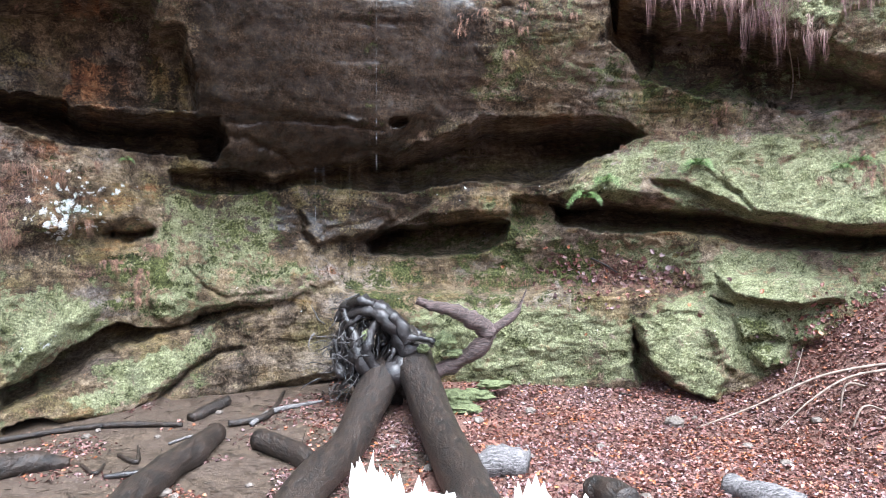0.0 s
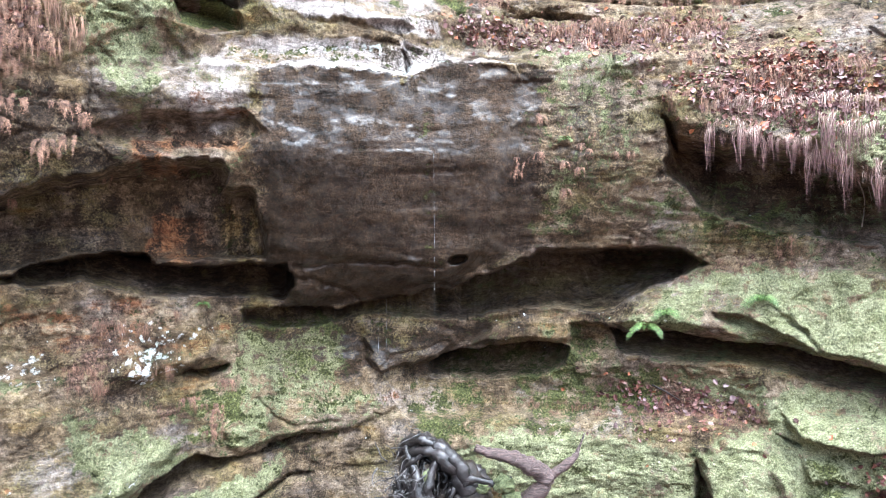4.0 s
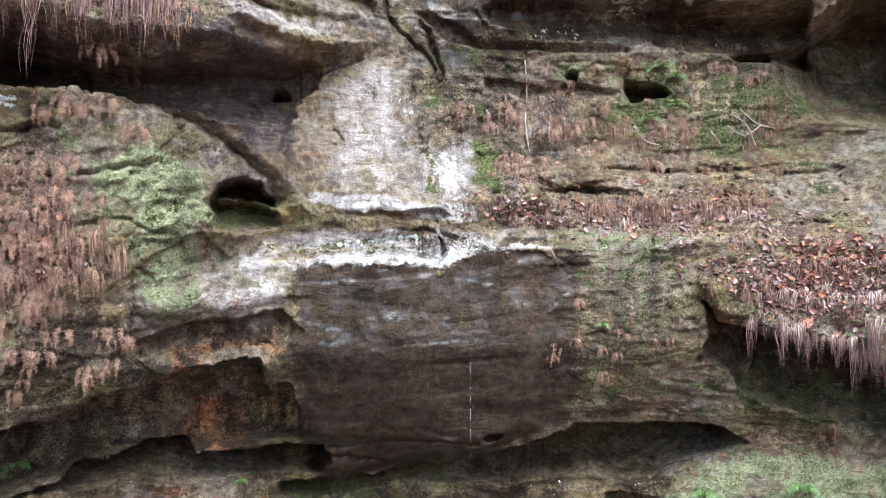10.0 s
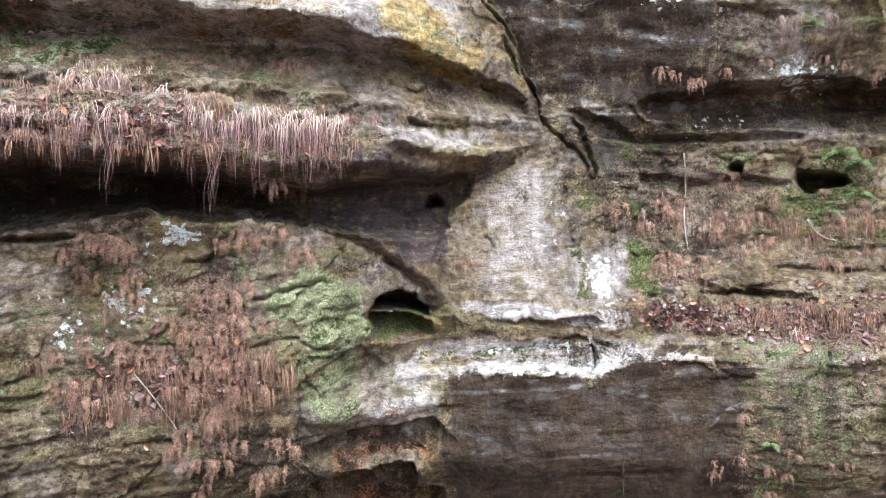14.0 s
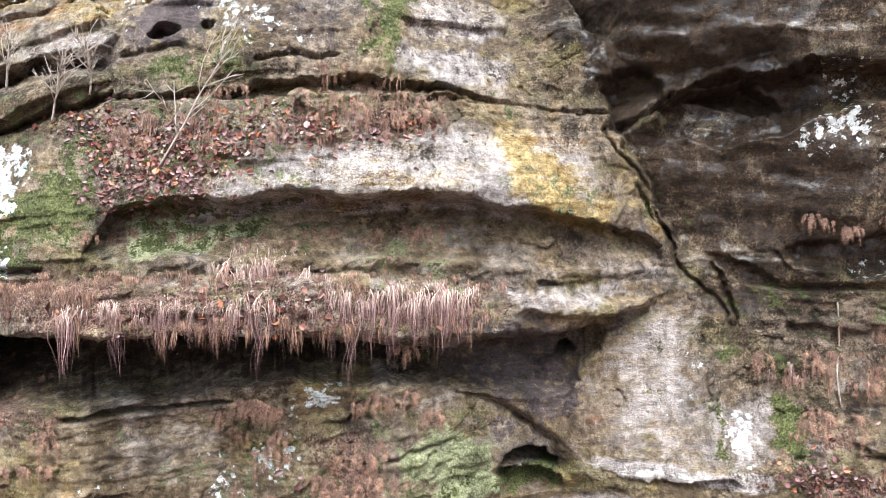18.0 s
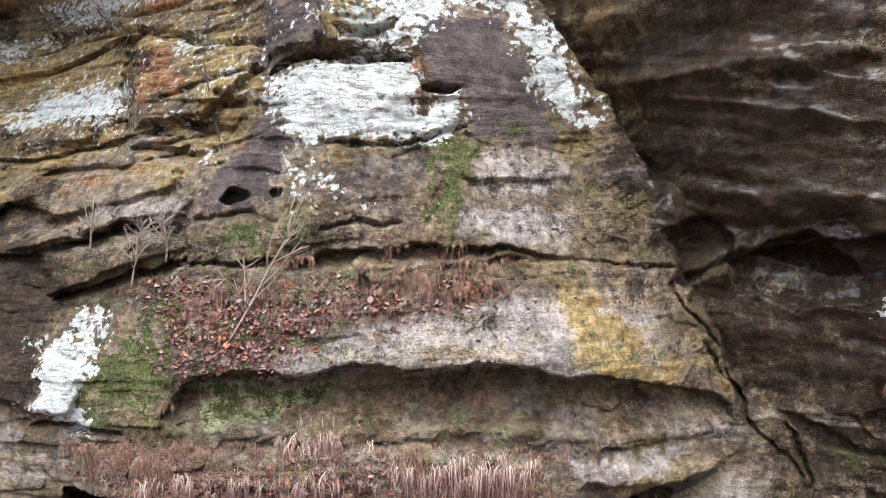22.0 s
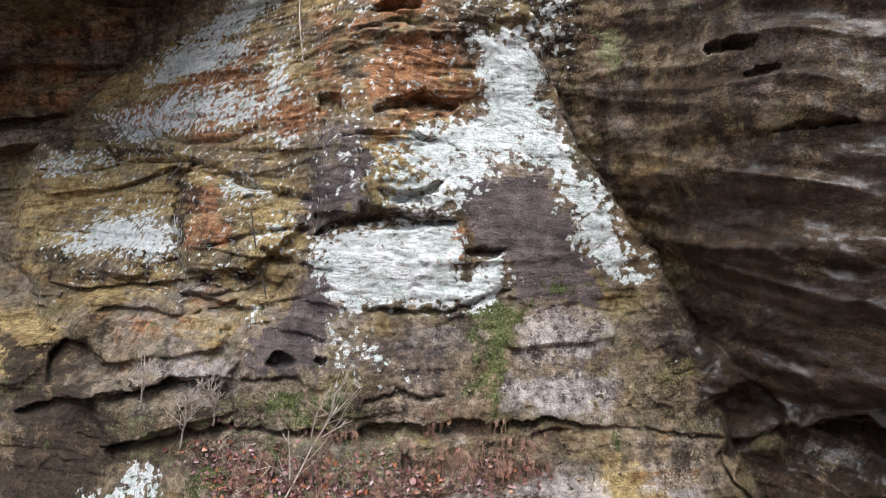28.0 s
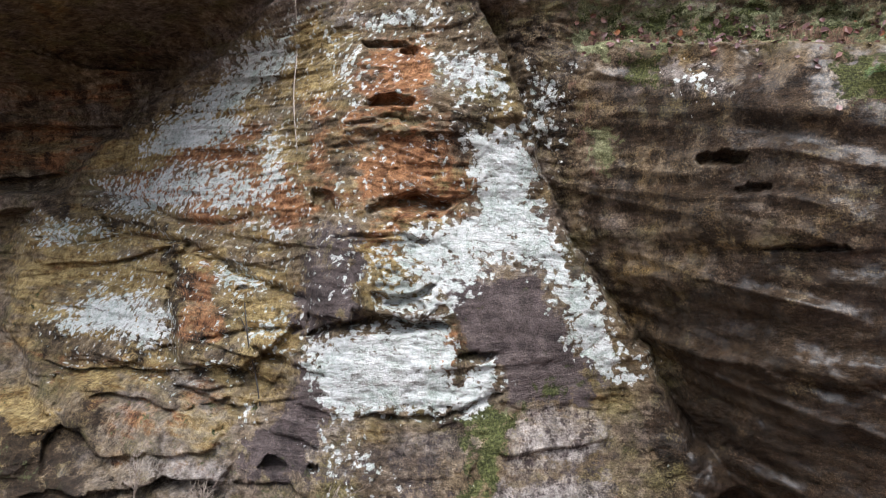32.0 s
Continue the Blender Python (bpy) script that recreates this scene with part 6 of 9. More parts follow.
# roof of the arched hollow, its shade painted on
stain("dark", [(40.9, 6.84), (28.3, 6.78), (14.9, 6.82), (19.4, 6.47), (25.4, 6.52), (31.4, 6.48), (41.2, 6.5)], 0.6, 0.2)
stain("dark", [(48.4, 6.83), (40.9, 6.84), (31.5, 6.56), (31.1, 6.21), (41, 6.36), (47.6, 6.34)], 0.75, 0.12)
stain("pale", [(25.4, 7.05), (21.6, 7.21), (19.5, 7.07), (14.7, 6.95), (19, 7.06), (22.9, 7.07)], 0.9, 0.05)
stain("lichen", [(44.6, 6.11), (42.6, 6.08), (40.8, 6.13), (40.8, 6.01), (42.5, 5.95)], 0.95, 0.05)
stain("lichen", [(46.1, 5.63), (45, 5.66), (43.8, 5.67), (43.2, 5.54), (46.3, 5.45)], 0.85, 0.05)
stain("lichen", [(46.6, 5.06), (45.7, 5.2), (45.6, 5), (47.1, 5.04)], 0.6, 0.08)
# second coat of painted shade in the recess above the terrace
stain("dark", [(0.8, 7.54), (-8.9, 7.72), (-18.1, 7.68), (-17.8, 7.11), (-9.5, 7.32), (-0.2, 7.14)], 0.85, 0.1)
stain("lichen", [(0.4, 7.31), (-4.1, 7.51), (-4.1, 7.19), (0.6, 7.09)], 0.5, 0.06)
stain("lichen", [(-6.4, 7.79), (-8.8, 7.82), (-8.8, 7.73), (-6.9, 7.71)], 0.85, 0.05)
stain("pale", [(11.6, 8.17), (5.7, 8.13), (5.6, 7.58), (9.6, 7.63)], 0.5, 0.15)
stain("wet", [(11.6, 8.17), (5.7, 8.13), (5.9, 6.88), (8.2, 6.67), (10.8, 7.24)], 0.9, 0.15)
stain("ochre", [(25.3, 8.57), (23.8, 8.62), (22.6, 8.25), (18.7, 8.2), (17.1, 7.73), (19.6, 7.8), (21.2, 7.98), (23, 8.19)], 1.2, 0.08)
stain("green", [(25.3, 8.57), (23.8, 8.62), (22.6, 8.25), (20.3, 8.24), (20.6, 7.89), (22, 8.01), (23.9, 8.14)], 0.2, 0.08)
stain("dark", [(18.3, 8.36), (17.2, 8.13), (16.7, 7.86), (17.9, 7.95)], 0.6, 0.05)
stain("dark", [(34.7, 8.37), (33.4, 8.35), (33.4, 8.21), (35, 8.15)], 0.7, 0.05)
stain("dark", [(30.7, 8.53), (28, 8.52), (27.8, 8.38), (30, 8.47)], 0.55, 0.05)
stain("green", [(56.9, 7.88), (48.3, 7.86), (44, 7.97), (48.8, 7.71), (56.5, 7.66)], 0.7, 0.1)
# underside shade of the pale slab, painted wider
stain("dark", [(43.1, 7.78), (31.4, 7.91), (22.1, 7.82), (17.4, 7.7), (17.3, 7.42), (25, 7.53), (40.2, 7.63)], 0.55, 0.15)
stain("dark", [(17, 8.49), (11.3, 7.32), (8.2, 6.68), (-1.4, 6.58), (-2.3, 8.14), (12.6, 8.57)], 0.7, 0.2)
stain("lichen", [(2.3, 8.74), (-2, 8.7), (-2.5, 8.3), (2.1, 8.47)], 0.75, 0.1)
stain("lichen", [(1.7, 9.23), (-1.1, 9.22), (-0.3, 8.7), (1.9, 8.78)], 0.5, 0.1)
stain("lichen", [(50.1, 5.52), (47.3, 5.53), (46.7, 5.1), (49.9, 5.18)], 0.65, 0.08)
stain("lichen", [(46.1, 5.59), (43.3, 5.67), (43.3, 5.55), (46.1, 5.49)], 0.7, 0.06)
stain("lichen", [(44.1, 6.11), (40.6, 6.19), (39.9, 6.08), (42.5, 5.95)], 0.95, 0.05)
stain("lichen", [(58.5, 5.53), (57.6, 5.54), (56.9, 5.3), (58.4, 5.28)], 0.6, 0.06)
stain("plum", [(37.1, 11.19), (32.3, 11.31), (29.4, 10.86), (27.9, 10.36), (26.8, 9.91), (33.1, 10.02), (33.5, 10.53), (35.7, 10.76)], 1, 0.08)
stain("lichen", [(50.8, 10.57), (46.6, 10.75), (40, 10.9), (38.2, 10.63), (38.9, 10.35), (34.8, 10.47), (34.1, 10.28), (35.9, 10.02), (40.3, 9.93), (48.7, 10.02), (50.7, 10.13)], 0.95, 0.05)
stain("lichen", [(49.3, 9.94), (45.5, 9.81), (42.9, 9.41), (46.4, 9.34), (49.2, 9.32)], 0.62, 0.06)
stain("lichen", [(68.3, 10.63), (65.7, 10.89), (63.1, 10.94), (62.7, 10.42), (60.7, 10.6), (60.4, 10.51), (66.9, 10.42)], 0.9, 0.05)
stain("plum", [(55.4, 9.49), (52.8, 9.95), (51.1, 10.18), (49.7, 9.87), (50, 9.37), (53.6, 9.44)], 1, 0.06)
stain("green", [(38.1, 9.8), (35.1, 9.98), (32, 9.92), (35, 9.73), (35.5, 9.33), (37.6, 9.3)], 0.8, 0.06)
stain("green", [(54.5, 9.41), (51, 9.25), (45.2, 9.05), (49.5, 8.93), (53.7, 9.01)], 0.6, 0.12)
stain("ochre", [(69, 10.66), (66.6, 10.41), (59.4, 10.14), (54.2, 10.04), (53.6, 10.23), (57.2, 10), (63.9, 10.01), (68.2, 10.26)], 0.9, 0.12)
stain("pale", [(64.7, 9.38), (62.7, 9.5), (56.5, 9.44), (56.5, 9.3), (62.7, 9.3), (63.4, 9.13)], 0.75, 0.08)
stain("pale", [(64.5, 10), (57.1, 9.86), (57.4, 9.46), (63.9, 9.52), (67.6, 9.57)], 0.7, 0.12)
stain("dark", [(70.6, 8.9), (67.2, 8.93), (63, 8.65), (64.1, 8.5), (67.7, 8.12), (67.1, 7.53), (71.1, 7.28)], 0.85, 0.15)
stain("rust", [(59.9, 11.13), (57.1, 10.94), (58.3, 10.6), (58.6, 10.47), (60, 10.69)], 0.85, 0.06)
# more of the roof's shade put into the rock colour
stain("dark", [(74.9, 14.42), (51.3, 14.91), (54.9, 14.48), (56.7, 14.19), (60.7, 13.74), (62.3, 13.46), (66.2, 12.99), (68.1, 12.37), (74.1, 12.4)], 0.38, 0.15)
stain("lichen", [(56.7, 14.18), (53.7, 14.31), (50.3, 14.46), (50.7, 13.85), (53.1, 13.58), (56, 13.19), (59.4, 12.93), (62.8, 12.99), (59.5, 13.62)], 0.72, 0.08)
stain("lichen", [(60.3, 13.27), (55.8, 13.18), (56.6, 12.71), (60.8, 12.65), (62.8, 12.94)], 0.95, 0.06)
stain("lichen", [(66.9, 12.5), (60.4, 12.61), (56.2, 12.59), (51.1, 12.38), (55.4, 11.97), (62.9, 11.83), (65.6, 11.95)], 0.68, 0.1)
stain("lichen", [(55, 11.86), (52.5, 11.82), (52.1, 11.68), (54.9, 11.71)], 0.92, 0.06)
stain("lichen", [(69, 10.57), (64, 10.88), (63.3, 11.01), (62.2, 10.68), (61.3, 10.79), (60.7, 10.55), (62.2, 10.35), (67.9, 10.45)], 0.95, 0.05)
stain("lichen", [(58, 11.26), (55.6, 11.27), (53.6, 11.09), (57.3, 11.09)], 0.92, 0.05)
stain("lichen", [(70.6, 12.01), (65.5, 11.96), (65.7, 11.53), (68.7, 11.5)], 0.68, 0.1)
stain("lichen", [(37.2, 12.69), (31.9, 12.89), (32.8, 12.53), (31.2, 11.98), (29.3, 11.56), (26, 11.03), (24.8, 10.65), (23.1, 10.33), (23.8, 10.19), (26.7, 10.33), (29, 10.72), (29.9, 11.12), (31.3, 11.41), (34.4, 11.34), (37.3, 11.18), (38.2, 11.22), (41.2, 11.24), (42.5, 11.48), (38.7, 11.81), (36.5, 12.06), (38, 12.39)], 0.9, 0.05)
stain("lichen", [(40, 13.65), (36.2, 13.64), (34.8, 13.43), (32.3, 12.94), (39.2, 12.99), (39.5, 13.37)], 0.7, 0.06)
stain("lichen", [(47.7, 13.85), (46.3, 13.94), (46.7, 13.03), (47, 12.96)], 0.7, 0.05)
stain("lichen", [(33.7, 13.68), (30.8, 13.42), (29.7, 12.89), (30.4, 12.37), (31.7, 12.91), (32.8, 13.4)], 0.72, 0.05)
stain("lichen", [(31.8, 12.94), (29.4, 12.94), (30.2, 12.8), (31.9, 12.81)], 0.95, 0.03)
stain("rust", [(47, 13.83), (40.2, 13.61), (39.4, 13.04), (40, 12.45), (38, 11.96), (43.4, 11.75), (46.1, 11.76), (46.3, 12.43), (47.4, 12.73), (46.7, 12.95)], 0.9, 0.1)
stain("rust", [(47.2, 12.96), (39.3, 12.9), (39, 12.4), (40.4, 11.69), (46.3, 11.65), (48.1, 12.13)], 0.9, 0.08)
stain("plum", [(50.8, 11.68), (49, 11.79), (46.3, 11.71), (46.9, 10.9), (49.4, 10.64), (51.3, 10.69), (50.8, 11.24)], 0.9, 0.06)
stain("ochre", [(48.3, 11.75), (42.3, 11.79), (42.1, 11.24), (41, 10.97), (47, 10.95), (47.6, 11.17)], 0.9, 0.1)
stain("ochre", [(52.9, 13.98), (47.6, 13.72), (48.6, 13.11), (52.8, 13.15)], 0.9, 0.12)
stain("ochre", [(68.8, 11.53), (59.5, 11.65), (59.9, 11.27), (61.2, 10.92), (69.1, 10.54), (70.4, 10.25)], 0.8, 0.15)
stain("green", [(70.5, 10.69), (68.1, 11.01), (69.1, 10.62), (70.5, 10.13)], 0.5, 0.12)
stain("rust", [(60.3, 10.9), (58, 10.91), (58.3, 10.71), (58.6, 10.51), (60.2, 10.59)], 0.9, 0.06)
stain("ochre", [(68.8, 10.05), (56.6, 10.45), (51.6, 10.63), (53, 10.15), (57, 9.93), (68.1, 9.37)], 0.7, 0.15)
stain("pale", [(57.4, 10.71), (51, 10.67), (51.5, 10.47), (54.9, 10.16), (57.1, 10.07)], 0.7, 0.1)
stain("pale", [(64.7, 9.38), (62.6, 9.47), (57.8, 9.55), (56.7, 9.37), (62, 9.28), (68.7, 8.95), (67, 9.16)], 0.75, 0.08)
stain("pale", [(74, 9.82), (69.7, 9.81), (69, 9.37), (68.7, 9.18), (73.7, 9.01)], 0.6, 0.12)
stain("ochre", [(74, 9.82), (69.7, 9.81), (69, 9.37), (68.7, 9.18), (73.7, 9.01)], 0.85, 0.12)
stain("dark", [(68.8, 9.37), (68.6, 9.7), (65.2, 9.81), (65.9, 9.29), (69.4, 8.83), (69.5, 9.11)], 0.7, 0.1)
stain("dark", [(23.9, 10.7), (17.4, 9.95), (14.2, 9.37), (3.5, 9.71), (3.5, 11.73), (11.8, 11.72), (20.6, 11.31)], 0.9, 0.2)
stain("dark", [(34.4, 13.8), (29.2, 13.83), (25.4, 12.4), (3.7, 12.32), (4, 11.1), (23.2, 10.62), (27, 11.4), (30.3, 11.99)], 0.55, 0.2)
stain("wet", [(27.2, 13.74), (3.9, 13.28), (3.5, 9.71), (14.2, 9.37), (22.7, 10.57), (26.9, 11.76)], 1, 0.15)
stain("flute", [(25.4, 12.56), (4.3, 12.63), (3.5, 9.71), (14.2, 9.37), (22.7, 10.57)], 0.9, 0.2)
stain("pale", [(21.7, 13.44), (19.8, 13.36), (19.2, 13.21), (15.6, 12.92), (15.6, 12.85), (19.3, 12.83), (21.1, 12.97)], 1.1, 0.04)
stain("lichen", [(21, 13.32), (18.9, 13.12), (16.5, 12.94), (19.6, 12.86), (21.3, 13.03)], 0.75, 0.03)
stain("ochre", [(20, 13.42), (19.4, 13.33), (18.5, 12.9), (14.9, 12.74), (19.8, 12.78), (20.1, 13.09)], 1, 0.03)
stain("green", [(23.9, 13.53), (21.5, 13.49), (22.9, 13.18), (24.4, 13.21)], 0.9, 0.06)
stain("moss", [(28.7, 13.92), (26, 13.82), (25.8, 13.42), (29.6, 13.48)], 0.9, 0.08)
stain("moss", [(28.2, 12.86), (25.6, 12.76), (25.9, 12.5), (28.5, 12.3)], 0.8, 0.08)
stain("green", [(29.4, 14.08), (6.8, 13.71), (6.1, 13.39), (12, 13.45), (19.9, 13.67), (26.9, 13.87)], 0.8, 0.1)
stain("green", [(10.1, 13.29), (7.4, 13.12), (6.2, 12.78), (9.7, 12.79)], 0.8, 0.08)
stain("pale", [(19, 12.71), (6.1, 12.82), (6.9, 12.21), (17.1, 12.11)], 0.35, 0.2)
stain("green", [(38.2, 9.93), (35.7, 10.11), (32.1, 9.97), (34.6, 9.84), (34.8, 9.29), (37.8, 9.26)], 0.75, 0.06)
stain("lichen", [(55.3, 12.64), (54.8, 13.08), (51.9, 12.87), (52.3, 12.49), (50.1, 12.12), (54.8, 11.96), (56.8, 12.13)], 0.7, 0.06)
stain("lichen", [(50.2, 14.47), (47.5, 14.14), (43.7, 14.39), (38.5, 14.25), (38.5, 14), (43.7, 14.03), (48.3, 14), (49.9, 14.23)], 0.75, 0.05)
stain("lichen", [(47.1, 11.51), (44.9, 11.67), (38.4, 11.3), (38.9, 10.88), (41, 10.91), (43.8, 11.15), (46.8, 11), (48, 11.05)], 0.56, 0.05)
stain("lichen", [(56.2, 9.89), (54.7, 10.07), (54.3, 9.75), (55.7, 9.55)], 0.6, 0.06)
stain("lichen", [(48.7, 9.63), (46.5, 9.74), (43.5, 9.38), (46.4, 9.32), (50, 9.36)], 0.62, 0.06)
stain("lichen", [(69.3, 10.05), (67.4, 10.08), (67.1, 9.95), (68.8, 9.92)], 0.62, 0.06)
stain("ochre", [(61.1, 11.6), (52.7, 11.67), (51.3, 10.96), (56.8, 11.03), (59.5, 10.65), (61.2, 11.12)], 0.9, 0.1)
stain("rust", [(68.7, 14.11), (62.4, 14.41), (63.4, 13.62), (68, 13.57), (72.7, 13.62), (71.6, 14.07)], 0.7, 0.1)
stain("ochre", [(72.8, 13.27), (67, 13.51), (68.1, 12.81), (71.4, 12.67)], 0.6, 0.1)
stain("rust", [(67, 10.01), (62.6, 9.92), (56.9, 10.23), (58.4, 9.73), (63.1, 9.6), (66.8, 9.52)], 0.55, 0.1)
fade("dark wet", [(24.4, 4.79), (23.9, 4.83), (18.3, 5.05), (11.8, 5.14), (8.3, 5.15), (5, 5.04), (-2.8, 4.96), (-2.9, 4.85), (2.3, 4.91), (5.6, 4.98), (7, 4.76), (10.7, 4.77), (15.5, 4.83), (21, 4.69)], 0.97, 0.03)
# end of the growth, stains and painted shade

for kind in ("pale", "moss"):
    COVER[kind] *= 1 - 0.75 * COVER["bare"]
# a thin mottle of everything, all over
for kind, top, size, seed in (("moss", 0.42, 1.1, 90), ("pale", 0.45, 1.3, 95), ("dark", 0.5, 0.9, 100), ("ochre", 0.42, 1.2, 105), ("lichen", 0.16, 1.6, 110), ("green", 0.30, 1.4, 115), ("rust", 0.30, 1.5, 120)):
    share = top * smooth(fbm(UU * size, ZZ * size * 1.5, 4, seed, 0.6), 0.42, 0.68) * (1 - 0.75 * COVER["wet"])
    if kind in ("moss", "green"):
        share = share * (1 - 0.5 * smooth(ZZ, 8, 11))
    COVER[kind] = np.maximum(COVER[kind], share)

# weathering: bedding, lumps, flutes and grit
def blocks(u, z, seed, tilt):
    """Broken facets: every cell of a jittered net has its own height and lean. Returns height and the nearness of an edge."""
    r = np.random.RandomState(seed)
    jx, jy, hh, tx, ty = r.rand(5, 128, 128)
    ci, cj = np.floor(u).astype(int), np.floor(z).astype(int)
    d1, d2, h1 = np.full(u.shape, 9.0), np.full(u.shape, 9.0), np.zeros(u.shape)
    for di in (-1, 0, 1):
        for dj in (-1, 0, 1):
            i, j = (ci + di) & 127, (cj + dj) & 127
            dx, dy = u - (ci + di) - jx[i, j], z - (cj + dj) - jy[i, j]
            d = np.hypot(dx, dy)
            h = hh[i, j] - 0.5 + tilt * ((tx[i, j] - 0.5) * dx + (ty[i, j] - 0.5) * dy)
            near = d < d1
            d2 = np.where(near, d1, np.minimum(d2, d))
            h1 = np.where(near, h, h1)
            d1 = np.where(near, d, d1)
    return h1, d2 - d1


SMOOTHED = np.clip(1 - 0.85 * COVER["wet"] - 0.8 * COVER["pale"] - 0.7 * COVER["plum"] - 0.55 * np.clip(COVER["lichen"], 0, 1), 0.1, 1)
LAYERED = SMOOTHED * (0.25 + 0.75 * smooth(ZZ, 2.2, 3.4))
bu, bz = UU + 0.25 * fbm(UU * 2, ZZ * 2, 4, 21) , ZZ + 0.2 * fbm(UU * 2, ZZ * 2, 4, 26)
h1, e1 = blocks(bu * 1.5, bz * 2.6 + bu * 0.3, 1, 1.6)
h2, e2 = blocks(bu * 4.5, bz * 7.5 + bu * 0.8, 2, 1.6)
BLOCKY = SMOOTHED * (0.4 + 0.6 * smooth(ZZ, 2.2, 3.2))
RR += BLOCKY * (0.055 * h1 + 0.030 * h2)
RR += BLOCKY * (0.020 * (1 - smooth(e1, 0, 0.10)) * smooth(fbm(UU * 1.3, ZZ * 1.3, 2, 27), 0.42, 0.6) + 0.012 * (1 - smooth(e2, 0, 0.12)))
RR += 0.14 * (fbm(UU * 0.9, ZZ * 1.3, 3, 20) - 0.5)
def terraces(z, u, seed, thin, thick):
    """Thin beds, each standing out by its own amount along its length."""
    edges = np.cumsum(np.random.RandomState(seed).uniform(thin, thick, 700)) - 8.0
    k = np.searchsorted(edges, z.ravel()).reshape(z.shape)
    return grain(u + k * 13.7, k * 7.31 + 0.5, seed) - 0.5


beddy = smooth(fbm(UU * 0.7 + 5, ZZ * 0.9, 3, 33), 0.42, 0.66)
sag = 0.16 * fbm(UU * 0.5, ZZ * 0.4, 3, 34) + 0.03 * fbm(UU * 4, ZZ * 2, 2, 35)
RR += LAYERED * 0.115 * beddy * terraces(ZZ + sag + 0.05 * UU, UU * 1.1, 5, 0.05, 0.22)
RR += LAYERED * 0.030 * terraces(ZZ + sag, UU * 2.6, 6, 0.02, 0.07) * smooth(fbm(UU * 0.9 + 7, ZZ * 1.1, 3, 37), 0.4, 0.6)
slant = smooth(fbm(UU * 0.6 + 2, ZZ * 0.6, 2, 36), 0.45, 0.6) * smooth(ZZ, 8, 10)
RR += LAYERED * 0.07 * slant * terraces(ZZ * 0.95 - UU * 0.35 + sag, UU * 1.6, 8, 0.03, 0.09)
crossbeds = smooth(AA, 46, 52) * smooth(ZZ, 9.4, 10.0)
RR += crossbeds * 0.16 * terraces(ZZ - 0.12 * UU + 1.6 * sag, UU * 1.3, 9, 0.06, 0.2)
RR += crossbeds * 0.06 * terraces(ZZ + 0.25 * UU + sag, UU * 2.4, 10, 0.025, 0.07)
bed = fbm(UU * 1.4 + ZZ * 0.8, ZZ * 7.5 + UU * 1.2, 5, 30, 0.6)
RR += (0.015 + 0.045 * SMOOTHED) * (bed - 0.5)
RR += SMOOTHED * (0.045 * (fbm(UU * 9, ZZ * 11, 3, 40) - 0.5) + 0.028 * (fbm(UU * 26, ZZ * 30, 2, 44) - 0.5))
waves = fbm(UU * 0.45 + 0.5 * grain(UU * 1.3, ZZ * 1.3, 62), ZZ * 2.7 - UU * 0.55, 3, 63, 0.42)
RR += COVER["flute"] * 0.26 * (np.abs(waves * 2 - 1) - 0.2) + COVER["wet"] * 0.05 * (fbm(UU * 2.2, ZZ * 5.5, 3, 64) - 0.5)
RR -= 0.034 * COVER["moss"] * fbm(UU * 20, ZZ * 20, 3, 66, 0.6)
pits = smooth(fbm(UU * 7 + ZZ * 3, ZZ * 24 - UU * 6, 3, 68), 0.62, 0.78)
RR += 0.022 * pits * smooth(COVER["lichen"] + COVER["rust"] * 0.6 + COVER["ochre"] * 0.6, 0.3, 0.7) * (AA > 28) * (ZZ > 9)

RADIANS = np.radians(AA)
CO = np.stack([-RR * np.sin(RADIANS), RR * np.cos(RADIANS), ZZ], -1)
du, dv = np.gradient(CO, axis=1), np.gradient(CO, axis=0)
NORMAL = np.cross(du, dv)
NORMAL /= np.linalg.norm(NORMAL, axis=-1, keepdims=True) + 1e-12


def on_cliff(a, z):
    """Place and normal on the face at an azimuth and height."""
    i = min(max(int(round((A0 - a) / (A0 - A1) * (NA - 1))), 0), NA - 1)
    j = min(max(int(round((z - Z0) / (Z1 - Z0) * (NZ - 1))), 0), NZ - 1)
    return Vector(CO[j, i]), Vector(NORMAL[j, i])


